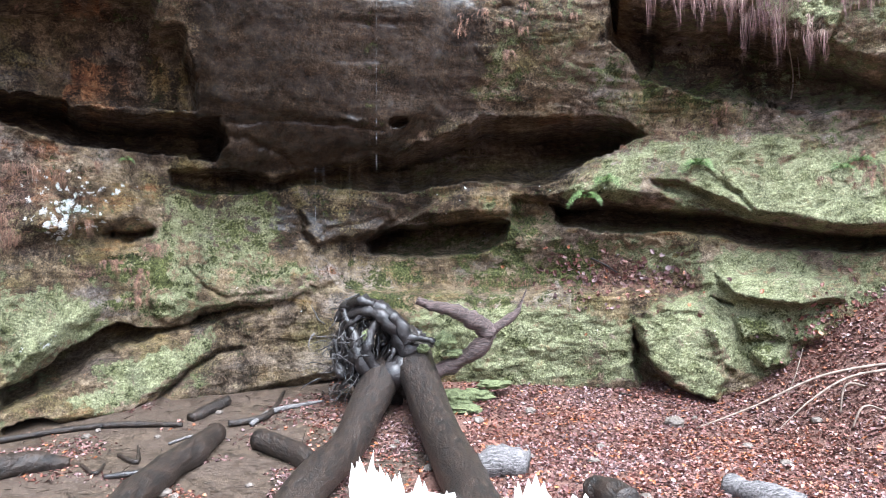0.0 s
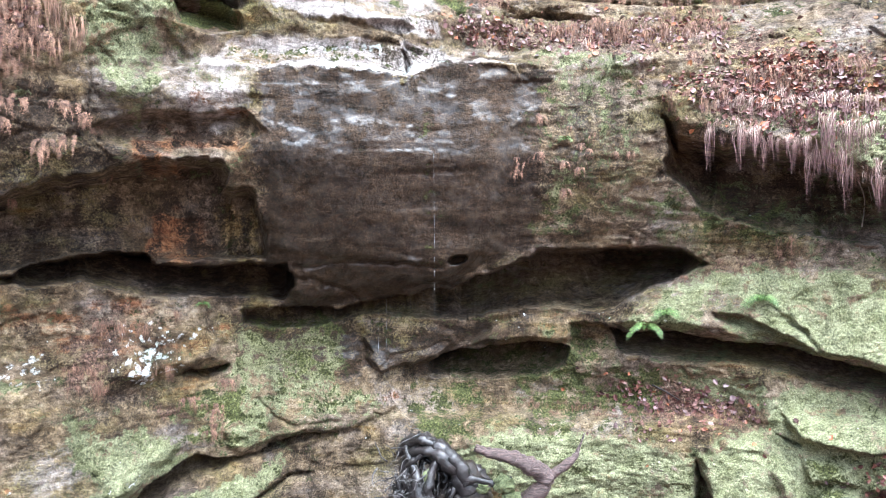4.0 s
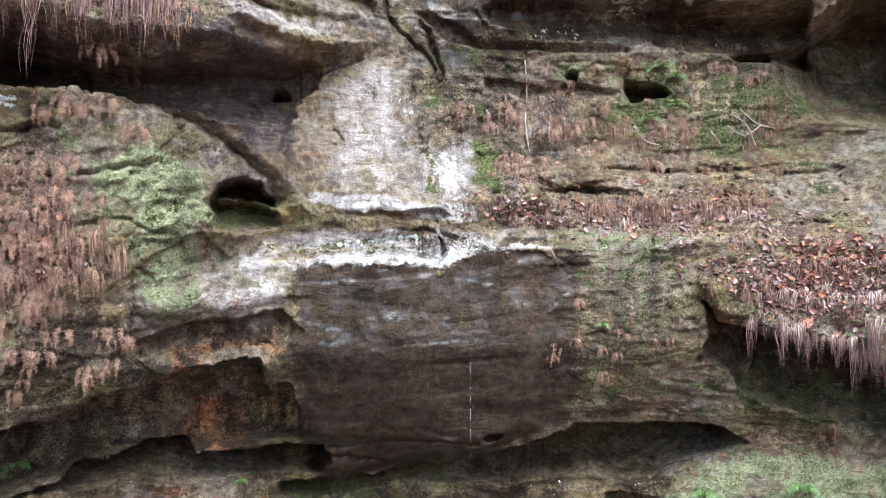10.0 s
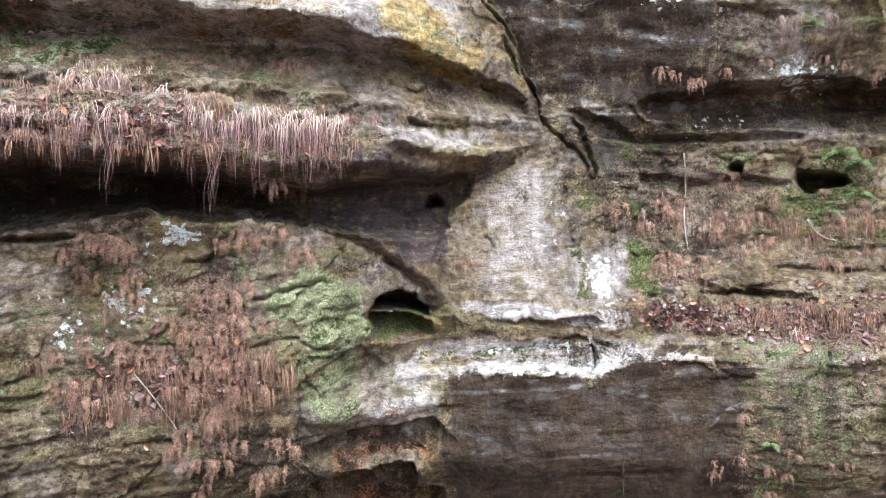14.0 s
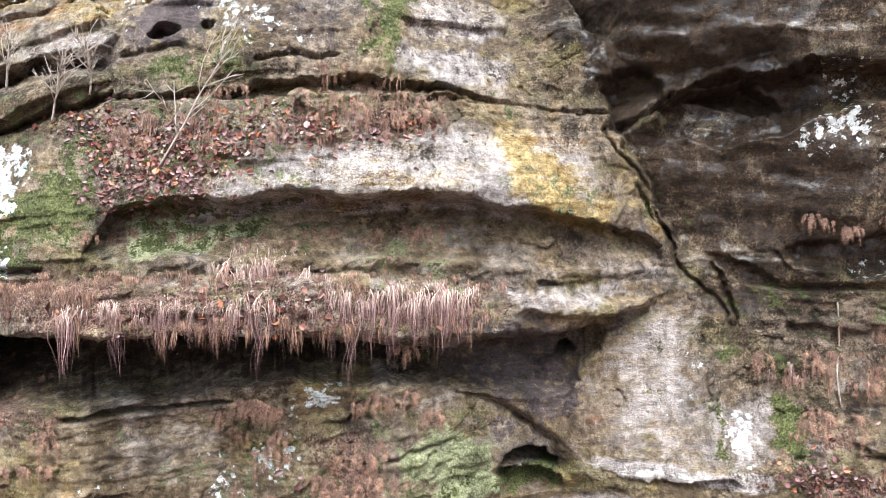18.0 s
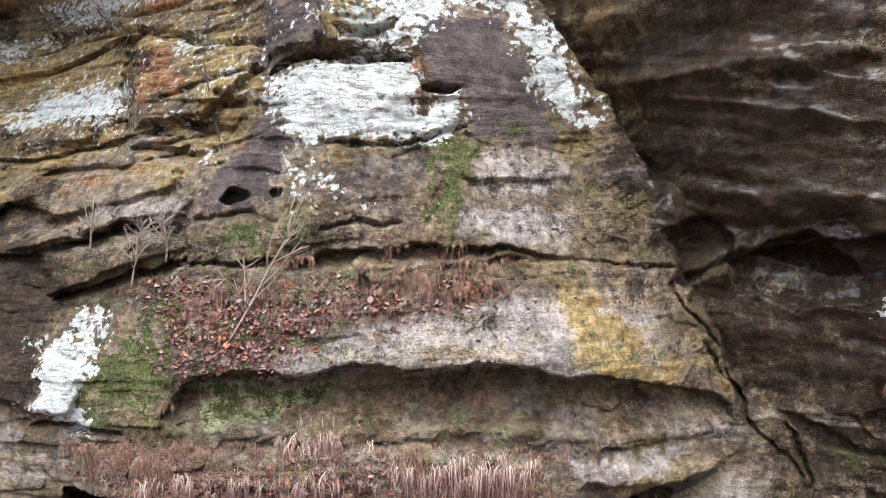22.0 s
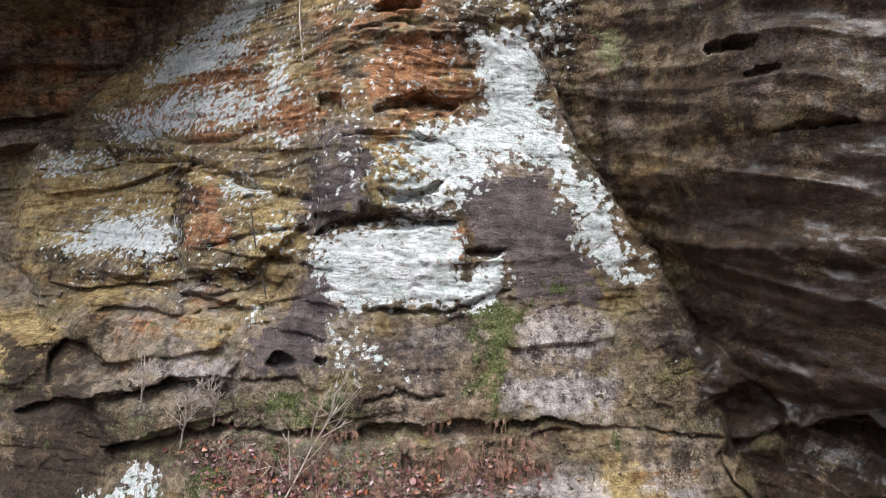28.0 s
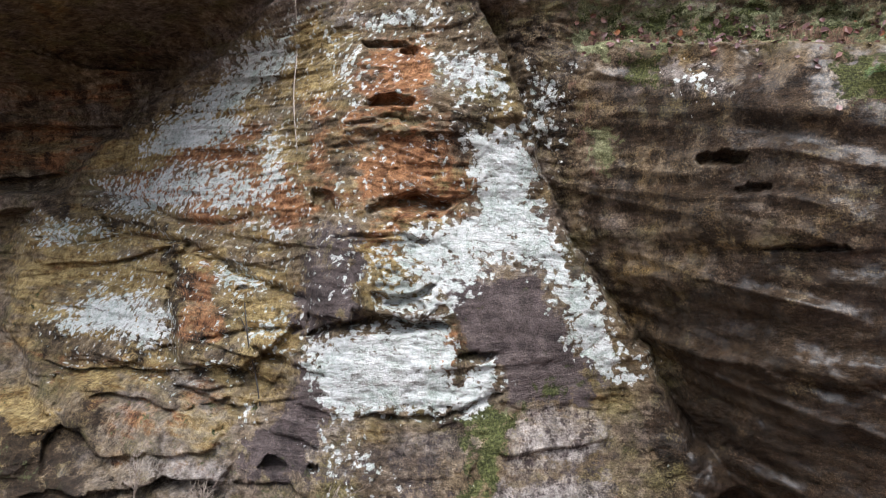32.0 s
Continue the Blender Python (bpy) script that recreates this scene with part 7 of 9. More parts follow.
# ---- materials ----
class Nodes:
    """A small hand for wiring a node material."""

    def __init__(self, name):
        self.m = bpy.data.materials.new(name)
        self.m.use_nodes = True
        self.t = self.m.node_tree
        self.out = self.t.nodes["Principled BSDF"]
        self.pos = self.t.nodes.new("ShaderNodeTexCoord").outputs["Object"]

    def put(self, socket, value):
        if hasattr(value, "is_output"):
            self.t.links.new(value, socket)
        else:
            socket.default_value = value

    def math(self, op, a, b=0.0, c=0.0):
        n = self.t.nodes.new("ShaderNodeMath")
        n.operation = op
        for s, v in zip(n.inputs, (a, b, c)):
            self.put(s, v)
        return n.outputs[0]

    def noise(self, scale, detail=5, rough=0.6, stretch=None, warp=0.0):
        v = self.pos
        if stretch:
            mp = self.t.nodes.new("ShaderNodeMapping")
            mp.inputs["Scale"].default_value = stretch
            self.put(mp.inputs["Vector"], v)
            v = mp.outputs[0]
        n = self.t.nodes.new("ShaderNodeTexNoise")
        n.inputs["Scale"].default_value, n.inputs["Detail"].default_value = scale, detail
        n.inputs["Roughness"].default_value, n.inputs["Distortion"].default_value = rough, warp
        self.put(n.inputs["Vector"], v)
        return n.outputs[0]

    def spots(self, scale):
        n = self.t.nodes.new("ShaderNodeTexVoronoi")
        n.inputs["Scale"].default_value = scale
        self.put(n.inputs["Vector"], self.pos)
        return n.outputs[0]

    def span(self, v, lo, hi, a=0.0, b=1.0, soft=False):
        n = self.t.nodes.new("ShaderNodeMapRange")
        n.interpolation_type = "SMOOTHSTEP" if soft else "LINEAR"
        for s, x in zip(n.inputs, (v, lo, hi, a, b)):
            self.put(s, x)
        return n.outputs[0]

    def attribute(self, name):
        n = self.t.nodes.new("ShaderNodeAttribute")
        n.attribute_name = name
        return n.outputs["Fac"]

    def mix(self, f, a, b, mode="MIX"):
        n = self.t.nodes.new("ShaderNodeMix")
        n.data_type, n.blend_type = "RGBA", mode
        self.put(n.inputs[0], f)
        for s, v in ((n.inputs[6], a), (n.inputs[7], b)):
            self.put(s, (*v, 1) if isinstance(v, tuple) else v)
        return n.outputs[2]

    def ramp(self, v, *stops):
        n = self.t.nodes.new("ShaderNodeValToRGB")
        e = n.color_ramp.elements
        while len(e) < len(stops):
            e.new(0.5)
        for k, (p, c) in zip(e, stops):
            k.position, k.color = p, (*c, 1)
        self.put(n.inputs[0], v)
        return n.outputs[0]

    def random(self, island=False):
        if island:
            return self.t.nodes.new("ShaderNodeNewGeometry").outputs["Random Per Island"]
        return self.t.nodes.new("ShaderNodeObjectInfo").outputs["Random"]

    def finish(self, colour, rough, height=None, strength=0.5, distance=0.02, specular=0.5):
        self.put(self.out.inputs["Base Color"], (*colour, 1) if isinstance(colour, tuple) else colour)
        self.put(self.out.inputs["Roughness"], rough)
        if not self.out.inputs["Specular IOR Level"].is_linked:
            self.out.inputs["Specular IOR Level"].default_value = specular
        if height is not None:
            b = self.t.nodes.new("ShaderNodeBump")
            b.inputs["Strength"].default_value, b.inputs["Distance"].default_value = strength, distance
            self.put(b.inputs["Height"], height)
            self.put(self.out.inputs["Normal"], b.outputs[0])
        return self.m


def rock_material():
    n = Nodes("rock")
    big = n.noise(1.9, 7, 0.62)
    lump = n.noise(5.0, 6, 0.65)
    mid = n.noise(13, 6, 0.68)
    fine = n.noise(48, 5, 0.72)
    beds = n.noise(1.0, 7, 0.65, (1.4, 1.4, 10.0), 0.6)
    streak = n.noise(1.0, 5, 0.55, (5.0, 5.0, 0.35), 0.3)
    dots = n.spots(12)
    grit = n.noise(130, 4, 0.8)
    lines = n.noise(1.0, 4, 0.7, (7.0, 7.0, 75.0), 0.5)

    def blend(*pairs):
        total = None
        for v, w in pairs:
            v = n.math("MULTIPLY", v, w)
            total = v if total is None else n.math("ADD", total, v)
        return total

    def cover(kind, pattern, soft, lo=0.38, hi=0.62):
        d = n.math("SUBTRACT", n.attribute(kind), n.span(pattern, lo, hi, 0.12, 0.93))
        return n.span(d, -soft, soft, 0, 1, True)

    base = n.ramp(blend((big, 0.4), (beds, 0.25), (mid, 0.35)),
                  (0.37, (0.030, 0.021, 0.013)), (0.46, (0.108, 0.074, 0.040)), (0.54, (0.215, 0.156, 0.092)), (0.64, (0.385, 0.31, 0.21)))
    base = n.mix(n.span(n.noise(0.9, 5, 0.6), 0.48, 0.60, 0, 0.4), base, n.mix(n.span(mid, 0.38, 0.62), (0.050, 0.039, 0.037), (0.235, 0.19, 0.175)))
    base = n.mix(n.span(n.noise(1.4, 6, 0.65, (1, 1, 1.7)), 0.50, 0.64, 0, 0.6), base, n.mix(n.span(fine, 0.38, 0.62), (0.055, 0.050, 0.012), (0.235, 0.205, 0.075)))
    ragged = blend((lump, 0.4), (mid, 0.35), (fine, 0.25))
    layered = blend((beds, 0.35), (lump, 0.3), (fine, 0.35))
    c = n.mix(cover("pale", layered, 0.30), base, n.mix(n.span(blend((mid, 0.5), (beds, 0.5)), 0.4, 0.6), (0.24, 0.203, 0.182), (0.52, 0.465, 0.425)))
    c = n.mix(cover("ochre", layered, 0.24), c, n.mix(n.span(blend((beds, 0.6), (mid, 0.4)), 0.4, 0.6), (0.17, 0.100, 0.028), (0.53, 0.40, 0.18)))
    c = n.mix(cover("rust", layered, 0.18), c, n.mix(n.span(blend((beds, 0.5), (mid, 0.5)), 0.4, 0.6), (0.17, 0.066, 0.027), (0.49, 0.248, 0.112)))
    # dark: black stained rock, and the shade painted into hollows
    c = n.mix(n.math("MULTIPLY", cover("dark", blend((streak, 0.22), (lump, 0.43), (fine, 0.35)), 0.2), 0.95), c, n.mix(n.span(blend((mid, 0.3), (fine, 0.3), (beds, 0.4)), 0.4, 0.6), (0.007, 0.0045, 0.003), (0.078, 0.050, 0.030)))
    c = n.mix(cover("plum", ragged, 0.15), c, n.mix(n.span(blend((lump, 0.5), (beds, 0.5)), 0.4, 0.6), (0.062, 0.046, 0.044), (0.165, 0.128, 0.118)))
    c = n.mix(cover("litter", ragged, 0.08), c, n.mix(n.span(fine, 0.38, 0.62), (0.055, 0.033, 0.024), (0.26, 0.16, 0.115)))
    moss = cover("moss", ragged, 0.07)
    c = n.mix(moss, c, n.mix(n.span(blend((fine, 0.45), (lump, 0.55)), 0.40, 0.60), (0.14, 0.148, 0.062), (0.365, 0.372, 0.215)))
    green = cover("green", ragged, 0.08)
    c = n.mix(green, c, n.mix(n.span(blend((fine, 0.7), (lump, 0.3)), 0.38, 0.62), (0.032, 0.038, 0.010), (0.165, 0.178, 0.060)))
    speck = blend((n.span(dots, 0.05, 0.75, 0.3, 0.7), 0.3), (n.noise(16, 7, 0.78), 0.5), (lump, 0.2))
    lichen = cover("lichen", speck, 0.035)
    c = n.mix(lichen, c, n.mix(n.span(blend((big, 0.5), (mid, 0.5)), 0.42, 0.58), (0.58, 0.625, 0.58), (0.82, 0.82, 0.79)))
    c = n.mix(n.span(n.attribute("wet"), 0, 1, 0.9, 0.6), c, n.ramp(n.span(blend((fine, 0.45), (mid, 0.25), (streak, 0.3)), 0.38, 0.62), (0.0, (0.18, 0.18, 0.18)), (1.0, (0.80, 0.80, 0.80))), "OVERLAY")
    c = n.mix(n.math("MULTIPLY", n.attribute("wet"), n.math("SUBTRACT", 0.4, n.math("MULTIPLY", lichen, 0.4))), c, n.mix(1.0, c, (0.47, 0.37, 0.28), "MULTIPLY"))
    # pits darkened in the colour, for dirt and for shade the bump lacks
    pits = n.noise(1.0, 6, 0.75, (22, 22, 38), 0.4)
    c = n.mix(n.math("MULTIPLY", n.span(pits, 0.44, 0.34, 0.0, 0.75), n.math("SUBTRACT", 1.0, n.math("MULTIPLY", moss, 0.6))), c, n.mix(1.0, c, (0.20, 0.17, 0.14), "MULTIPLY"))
    # gaps in the lichen, and bedding shadows painted across it
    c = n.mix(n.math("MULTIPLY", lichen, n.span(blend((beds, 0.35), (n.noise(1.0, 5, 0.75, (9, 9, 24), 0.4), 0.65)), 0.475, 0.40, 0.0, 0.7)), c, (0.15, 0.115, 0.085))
    sharp = n.span(blend((grit, 0.9), (lines, 0.1)), 0.41, 0.59)
    c = n.mix(0.8, c, n.ramp(sharp, (0.0, (0.14, 0.14, 0.14)), (0.5, (0.5, 0.5, 0.5)), (1.0, (0.84, 0.84, 0.84))), "OVERLAY")
    c = n.mix(n.span(grit, 0.63, 0.70, 0.0, 0.18), c, (0.62, 0.58, 0.52))
    plants = n.math("MAXIMUM", n.math("MAXIMUM", moss, green), lichen)
    wet = n.math("MULTIPLY", n.span(n.math("SUBTRACT", n.attribute("wet"), n.span(blend((streak, 0.4), (lump, 0.6)), 0.38, 0.62, 0.1, 0.75)), -0.2, 0.3), n.math("SUBTRACT", 1.0, plants))
    rough = n.math("ADD", n.span(wet, 0, 1, 0.85, 0.55), n.span(fine, 0.35, 0.65, -0.06, 0.1))
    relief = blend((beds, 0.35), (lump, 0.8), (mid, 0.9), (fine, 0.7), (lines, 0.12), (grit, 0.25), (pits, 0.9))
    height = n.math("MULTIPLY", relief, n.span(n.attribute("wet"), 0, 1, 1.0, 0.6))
    n.put(n.out.inputs["Coat Weight"], n.math("MULTIPLY", wet, n.span(lump, 0.46, 0.60, 0.04, 0.8)))
    n.put(n.out.inputs["Coat Roughness"], n.span(lump, 0.4, 0.6, 0.18, 0.40))
    n.put(n.out.inputs["Specular IOR Level"], n.span(wet, 0, 1, 0.25, 0.15))
    soft = n.t.nodes.new("ShaderNodeBump")
    soft.inputs["Strength"].default_value, soft.inputs["Distance"].default_value = 0.6, 0.02
    n.put(soft.inputs["Height"], blend((mid, 0.25), (lump, 0.9)))
    n.put(n.out.inputs["Coat Normal"], soft.outputs[0])
    return n.finish(c, rough, height, 1.0, 0.05, 0.5)


def plain_material(name, dark, light, scale=30, rough=0.7, island=False, strength=0.4, stretch=None, coat=0.0):
    n = Nodes(name)
    n.out.inputs["Coat Weight"].default_value, n.out.inputs["Coat Roughness"].default_value = coat, 0.2
    v = n.noise(scale, 5, 0.65, stretch)
    c = n.mix(n.span(v, 0.35, 0.65), dark, light)
    if island:
        c = n.mix(0.75, c, n.ramp(n.random(True), (0.0, (0.15, 0.15, 0.15)), (1.0, (0.85, 0.85, 0.85))), "OVERLAY")
    return n.finish(c, rough, n.math("ADD", v, n.math("MULTIPLY", n.noise(scale * 5, 4, 0.7), 0.4)), strength, 0.012 if scale > 15 else 0.03)


def leaf_material():
    n = Nodes("dead leaf")
    r = n.random(True)
    c = n.ramp(r, (0.0, (0.040, 0.018, 0.016)), (0.3, (0.11, 0.042, 0.034)), (0.6, (0.18, 0.080, 0.068)), (0.80, (0.25, 0.135, 0.125)), (0.90, (0.40, 0.30, 0.30)), (0.91, (0.32, 0.10, 0.04)), (1.0, (0.40, 0.16, 0.06)))
    v = n.noise(45, 4)
    c = n.mix(n.span(n.noise(1.3, 4), 0.47, 0.60, 0.0, 0.55), c, n.mix(n.span(r, 0.2, 0.9), (0.11, 0.022, 0.012), (0.44, 0.16, 0.06)))
    c = n.mix(n.span(n.noise(0.9, 4), 0.5, 0.36, 0.0, 0.4), c, n.mix(r, (0.08, 0.045, 0.05), (0.46, 0.36, 0.37)))
    return n.finish(n.mix(n.span(v, 0.3, 0.7, 0.0, 0.5), c, (0.04, 0.02, 0.018)), 0.4, v, 0.3, 0.01)


def soil_material():
    n = Nodes("soil")
    side = n.t.nodes.new("ShaderNodeSeparateXYZ")
    n.put(side.inputs[0], n.pos)
    mid, fine, big = n.noise(9, 6, 0.65), n.noise(60, 5, 0.7), n.noise(1.5, 5)
    sand = n.mix(n.span(mid, 0.35, 0.65), (0.015, 0.0095, 0.006), (0.088, 0.058, 0.034))
    sand = n.mix(n.span(big, 0.44, 0.56, 0.75, 0), sand, (0.055, 0.036, 0.025))
    sand = n.mix(n.span(fine, 0.52, 0.7), sand, (0.16, 0.115, 0.08))
    mould = n.mix(n.span(fine, 0.35, 0.65), (0.06, 0.028, 0.021), (0.22, 0.115, 0.085))
    edge = n.math("ADD", side.outputs[0], n.span(big, 0.3, 0.7, -0.9, 0.9))
    c = n.mix(n.span(edge, -0.7, -0.2), sand, mould)
    return n.finish(c, n.span(mid, 0.35, 0.65, 0.35, 0.85), n.math("ADD", mid, n.math("MULTIPLY", fine, 0.5)), 0.8, 0.04)


def straw_material():
    """Pale where the blades bend over the ledge, reddish and dark towards their tips."""
    n = Nodes("dead straw")
    local = n.t.nodes.new("ShaderNodeTexCoord")
    side = n.t.nodes.new("ShaderNodeSeparateXYZ")
    n.put(side.inputs[0], local.outputs["Object"])
    pale = n.ramp(n.random(True), (0.0, (0.14, 0.075, 0.06)), (0.35, (0.33, 0.21, 0.16)), (0.65, (0.55, 0.42, 0.33)), (1.0, (0.72, 0.62, 0.51)))
    dark = n.ramp(n.random(True), (0.0, (0.050, 0.022, 0.024)), (0.5, (0.20, 0.105, 0.098)), (1.0, (0.40, 0.26, 0.225)))
    v = n.noise(20, 3)
    c = n.mix(n.span(n.math("ADD", side.outputs[2], n.span(v, 0.3, 0.7, -0.08, 0.08)), -0.14, 0.0), dark, pale)
    return n.finish(n.mix(n.span(v, 0.35, 0.65, 0, 0.4), c, (0.14, 0.075, 0.07)), 0.75)


ROCK = rock_material()
SOIL = soil_material()
LEAF = leaf_material()
BARK = plain_material("wet bark", (0.004, 0.0028, 0.002), (0.034, 0.021, 0.014), 9, 0.5, stretch=(2.2, 0.8, 2.2), strength=1.0, coat=0.08)
ROOT = plain_material("wet black root", (0.006, 0.005, 0.005), (0.032, 0.026, 0.025), 14, 0.35, strength=0.8, coat=0.4)
GREYWOOD = plain_material("weathered grey wood", (0.05, 0.046, 0.044), (0.24, 0.22, 0.215), 10, 0.75, stretch=(1, 6, 6), strength=0.9)
REDWOOD = plain_material("purplish bare wood", (0.022, 0.013, 0.012), (0.135, 0.092, 0.082), 12, 0.5, stretch=(1, 5, 5), strength=0.9)
WHITEWOOD = plain_material("fresh broken white wood", (0.62, 0.58, 0.50), (0.86, 0.84, 0.79), 20, 0.7, stretch=(5, 5, 1))
DRIFT = plain_material("dull brown dead wood", (0.10, 0.074, 0.055), (0.27, 0.205, 0.16), 22, 0.75)
TWIG = plain_material("pale twig", (0.20, 0.155, 0.12), (0.44, 0.37, 0.31), 25, 0.7)
STRAW = straw_material()
DRYFERN = plain_material("dead brown fern", (0.055, 0.026, 0.017), (0.32, 0.18, 0.115), 9, 0.8, island=True)
FERN = plain_material("green fern", (0.04, 0.085, 0.015), (0.18, 0.28, 0.08), 20, 0.55, island=True)
MOSSY = plain_material("green moss", (0.05, 0.06, 0.022), (0.21, 0.235, 0.11), 60, 0.9, strength=0.9)
STONE = plain_material("pebble", (0.07, 0.055, 0.042), (0.20, 0.165, 0.14), 12, 0.7)

# ---- the cliff, split along its ledges, blocks and faces ----
cliff = tagged(new("cliff"), "weathered layered sandstone cliff with moss, lichen and wet ledges", "cliff", kind="structure")
REGIONS = [("rock_wall", "")]
OWNER = np.zeros((NZ - 1, NA - 1), int)


def region(name, label, points):
    w = window(points, 0.3)
    _, inside = to_line(points, WU[w], WZ[w], True)
    REGIONS.append((name, label))
    OWNER[w][inside[:OWNER[w].shape[0], :OWNER[w].shape[1]]] = len(REGIONS) - 1


region("boulder", "rounded sandstone boulder with white lichen at the foot of the cliff", [(31.2, 2.56), (25.5, 2.61), (22.8, 2.41), (22, 2.13), (22, 1.93), (25.1, 1.9), (26.4, 1.85), (28.8, 2.09), (30.9, 2.16)])
region("slab", "mossy leaning sandstone slab at the foot of the cliff", [(22.4, 2.3), (14, 2.31), (11.4, 1.93), (12.7, 1.75), (11.9, 1.66), (8.7, 1.35), (12.7, 1.15), (17.1, 1.11), (18.3, 1.03), (20, 0.93), (24.3, 1.07), (24.3, 1.74)])
region("boulder", "big mossy boulder overhanging a dark gap", [(34.8, 1.71), (24.7, 1.63), (24.5, 1.08), (28.8, 0.75), (32.2, 0.51), (34.8, 0.32)])
region("slab", "green mossy wedge of sandstone on the ground", [(29.5, 0.24), (25.9, 0.55), (21.2, 0.77), (18.3, 0.97), (17.5, 0.85), (17.9, 0.74), (21.2, 0.35), (24.4, 0.05), (28.1, 0.15)])
region("slab", "smooth grey brown sandstone slab on the ground", [(23.8, 0), (21.2, 0.3), (19, 0.63), (15.8, 0.66), (8.7, 1.14), (6.4, 1.16), (6.5, 0.35), (14.9, 0.21), (20, 0.05)])
region("slab", "leaning mossy slab with a brown face", [(-15, 0.91), (-17.1, 1.19), (-20, 1.19), (-21.8, 0.98), (-22.4, 0.41), (-21.8, 0.11), (-18.4, 0.25), (-16.2, 0.53)])
region("ledge", "pale green mossy slab jutting over a slot", [(-8.5, 2.36), (-10.6, 2.53), (-14.5, 2.82), (-20.8, 2.98), (-26.7, 2.88), (-35.2, 2.75), (-35.2, 1.86), (-24.8, 1.94), (-19.6, 2.12), (-13.7, 2.18)])
region("ledge", "leaf covered mossy ledge with hanging roots", [(-12.5, 4.58), (-13, 4.72), (-16.5, 4.91), (-30.5, 4.99), (-30.4, 3.6), (-27.3, 3.73), (-22.1, 4.07), (-17.6, 4.19), (-14.2, 4.3)])
region("rock_face", "orange and yellow stained face in a slot", [(35.7, 3.05), (34.6, 3.52), (28.9, 3.66), (21.5, 3.67), (19.8, 3.36), (18.9, 2.99), (23.9, 2.94), (27.7, 2.98), (31.9, 3.1)])
region("waterfall_face", "dark wet sandstone face with dripping water", [(20.1, 4.82), (10.7, 4.78), (-0.7, 4.95), (-3.5, 4.59), (-2.8, 3.19), (3.3, 2.72), (11, 2.56), (17.6, 2.33), (19.4, 2.86), (20.1, 3.91)])
region("ledge", "overhanging ledge fringed with dead grass", [(64.1, 7.19), (48.8, 7.3), (39.8, 7.28), (25.6, 7.15), (16.4, 7.06), (12, 7.13), (14.1, 6.89), (20.9, 6.68), (29.4, 6.63), (39.8, 6.63), (53, 6.69), (64.2, 6.7)])
region("pale_slab", "pale slab with a yellow stained nose", [(49.4, 8.19), (41.9, 8.4), (29.6, 8.67), (17.7, 8.79), (12.9, 7.77), (18.7, 7.63), (30, 7.86), (40, 7.8), (51.2, 7.71), (56, 7.75), (52.1, 7.87)])
region("wet_wall", "dark wet fluted sandstone wall", [(29.4, 11.65), (25.7, 10.97), (22.6, 10.31), (20.3, 9.82), (18.5, 8.82), (1.9, 9.16), (2.4, 13.06), (27.3, 13.55), (28.6, 12.74)])
region("pillar", "sandstone pillar with white lichen and orange bands", [(52.6, 14.61), (36.5, 13.98), (32, 12.56), (25.7, 11.03), (20.8, 9.84), (33.9, 9.95), (51.7, 9.99), (50.8, 11.58), (52.6, 12.96)])


def cliff_part(k):
    idx = np.arange(NA * NZ).reshape(NZ, NA)
    quads = np.stack([idx[:-1, :-1], idx[:-1, 1:], idx[1:, 1:], idx[1:, :-1]], -1)[OWNER == k]
    if not len(quads):
        return
    used, quads = np.unique(quads, return_inverse=True)
    quads = quads.reshape(-1, 4)
    name, label = REGIONS[k]
    me = bpy.data.meshes.new(name)
    me.vertices.add(len(used))
    me.vertices.foreach_set("co", CO.reshape(-1, 3)[used].astype(np.float32).ravel())
    me.loops.add(quads.size)
    me.loops.foreach_set("vertex_index", quads.astype(np.int32).ravel())
    me.polygons.add(len(quads))
    me.polygons.foreach_set("loop_start", np.arange(0, quads.size, 4, dtype=np.int32))
    me.polygons.foreach_set("use_smooth", np.ones(len(quads), bool))
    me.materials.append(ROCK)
    me.update(calc_edges=True)
    for kind in KINDS[:-2]:
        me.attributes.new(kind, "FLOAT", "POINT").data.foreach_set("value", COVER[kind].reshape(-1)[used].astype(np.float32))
    me.normals_split_custom_set_from_vertices(NORMAL.reshape(-1, 3)[used])
    ob = new(name, me)
    ob.parent = cliff
    if label:
        tagged(ob, label)


for k in range(len(REGIONS)):
    cliff_part(k)


def rock_mass():
    """Closes the face into a solid: top, two flanks and back."""
    cols = np.linspace(0, NA - 1, 61).astype(int)
    rows = np.linspace(0, NZ - 1, 41).astype(int)
    far = 19.0
    verts, faces = [], []

    def strip(inner, outer):
        b = len(verts)
        verts.extend(inner + outer)
        n = len(inner)
        faces.extend((b + i, b + i + 1, b + n + i + 1, b + n + i) for i in range(n - 1))

    def out(j, i):
        return (-far * math.sin(RADIANS[j, i]), far * math.cos(RADIANS[j, i]), float(ZZ[j, i]))

    strip([tuple(CO[-1, i]) for i in cols], [out(-1, i) for i in cols])
    for i in (0, NA - 1):
        strip([tuple(CO[j, i]) for j in rows], [out(j, i) for j in rows])
    strip([out(0, i) for i in cols], [out(-1, i) for i in cols])
    me = mesh_from("rock_mass", verts, faces, ROCK)
    part("rock_mass", me, cliff)


# ---- ground ----
def ground_height(x, y):
    near = 0.02 + 0.2 * smooth(y, 5.8, 7.6) + 0.12 * (fbm(x * 0.8 + 40, y * 0.8 + 40, 4, 60) - 0.5)
    right = 1.35 * smooth(x, 2.7, 4.6) * smooth(y, 4.2, 6.4)
    # added slope behind the camera, never seen, to cut low sky light
    back = 14.0 * smooth(-y, 8, 40)
    left = 6.0 * smooth(-x, 6.3, 8.2) * smooth(y, -2, 1)
    return near + right + back + left


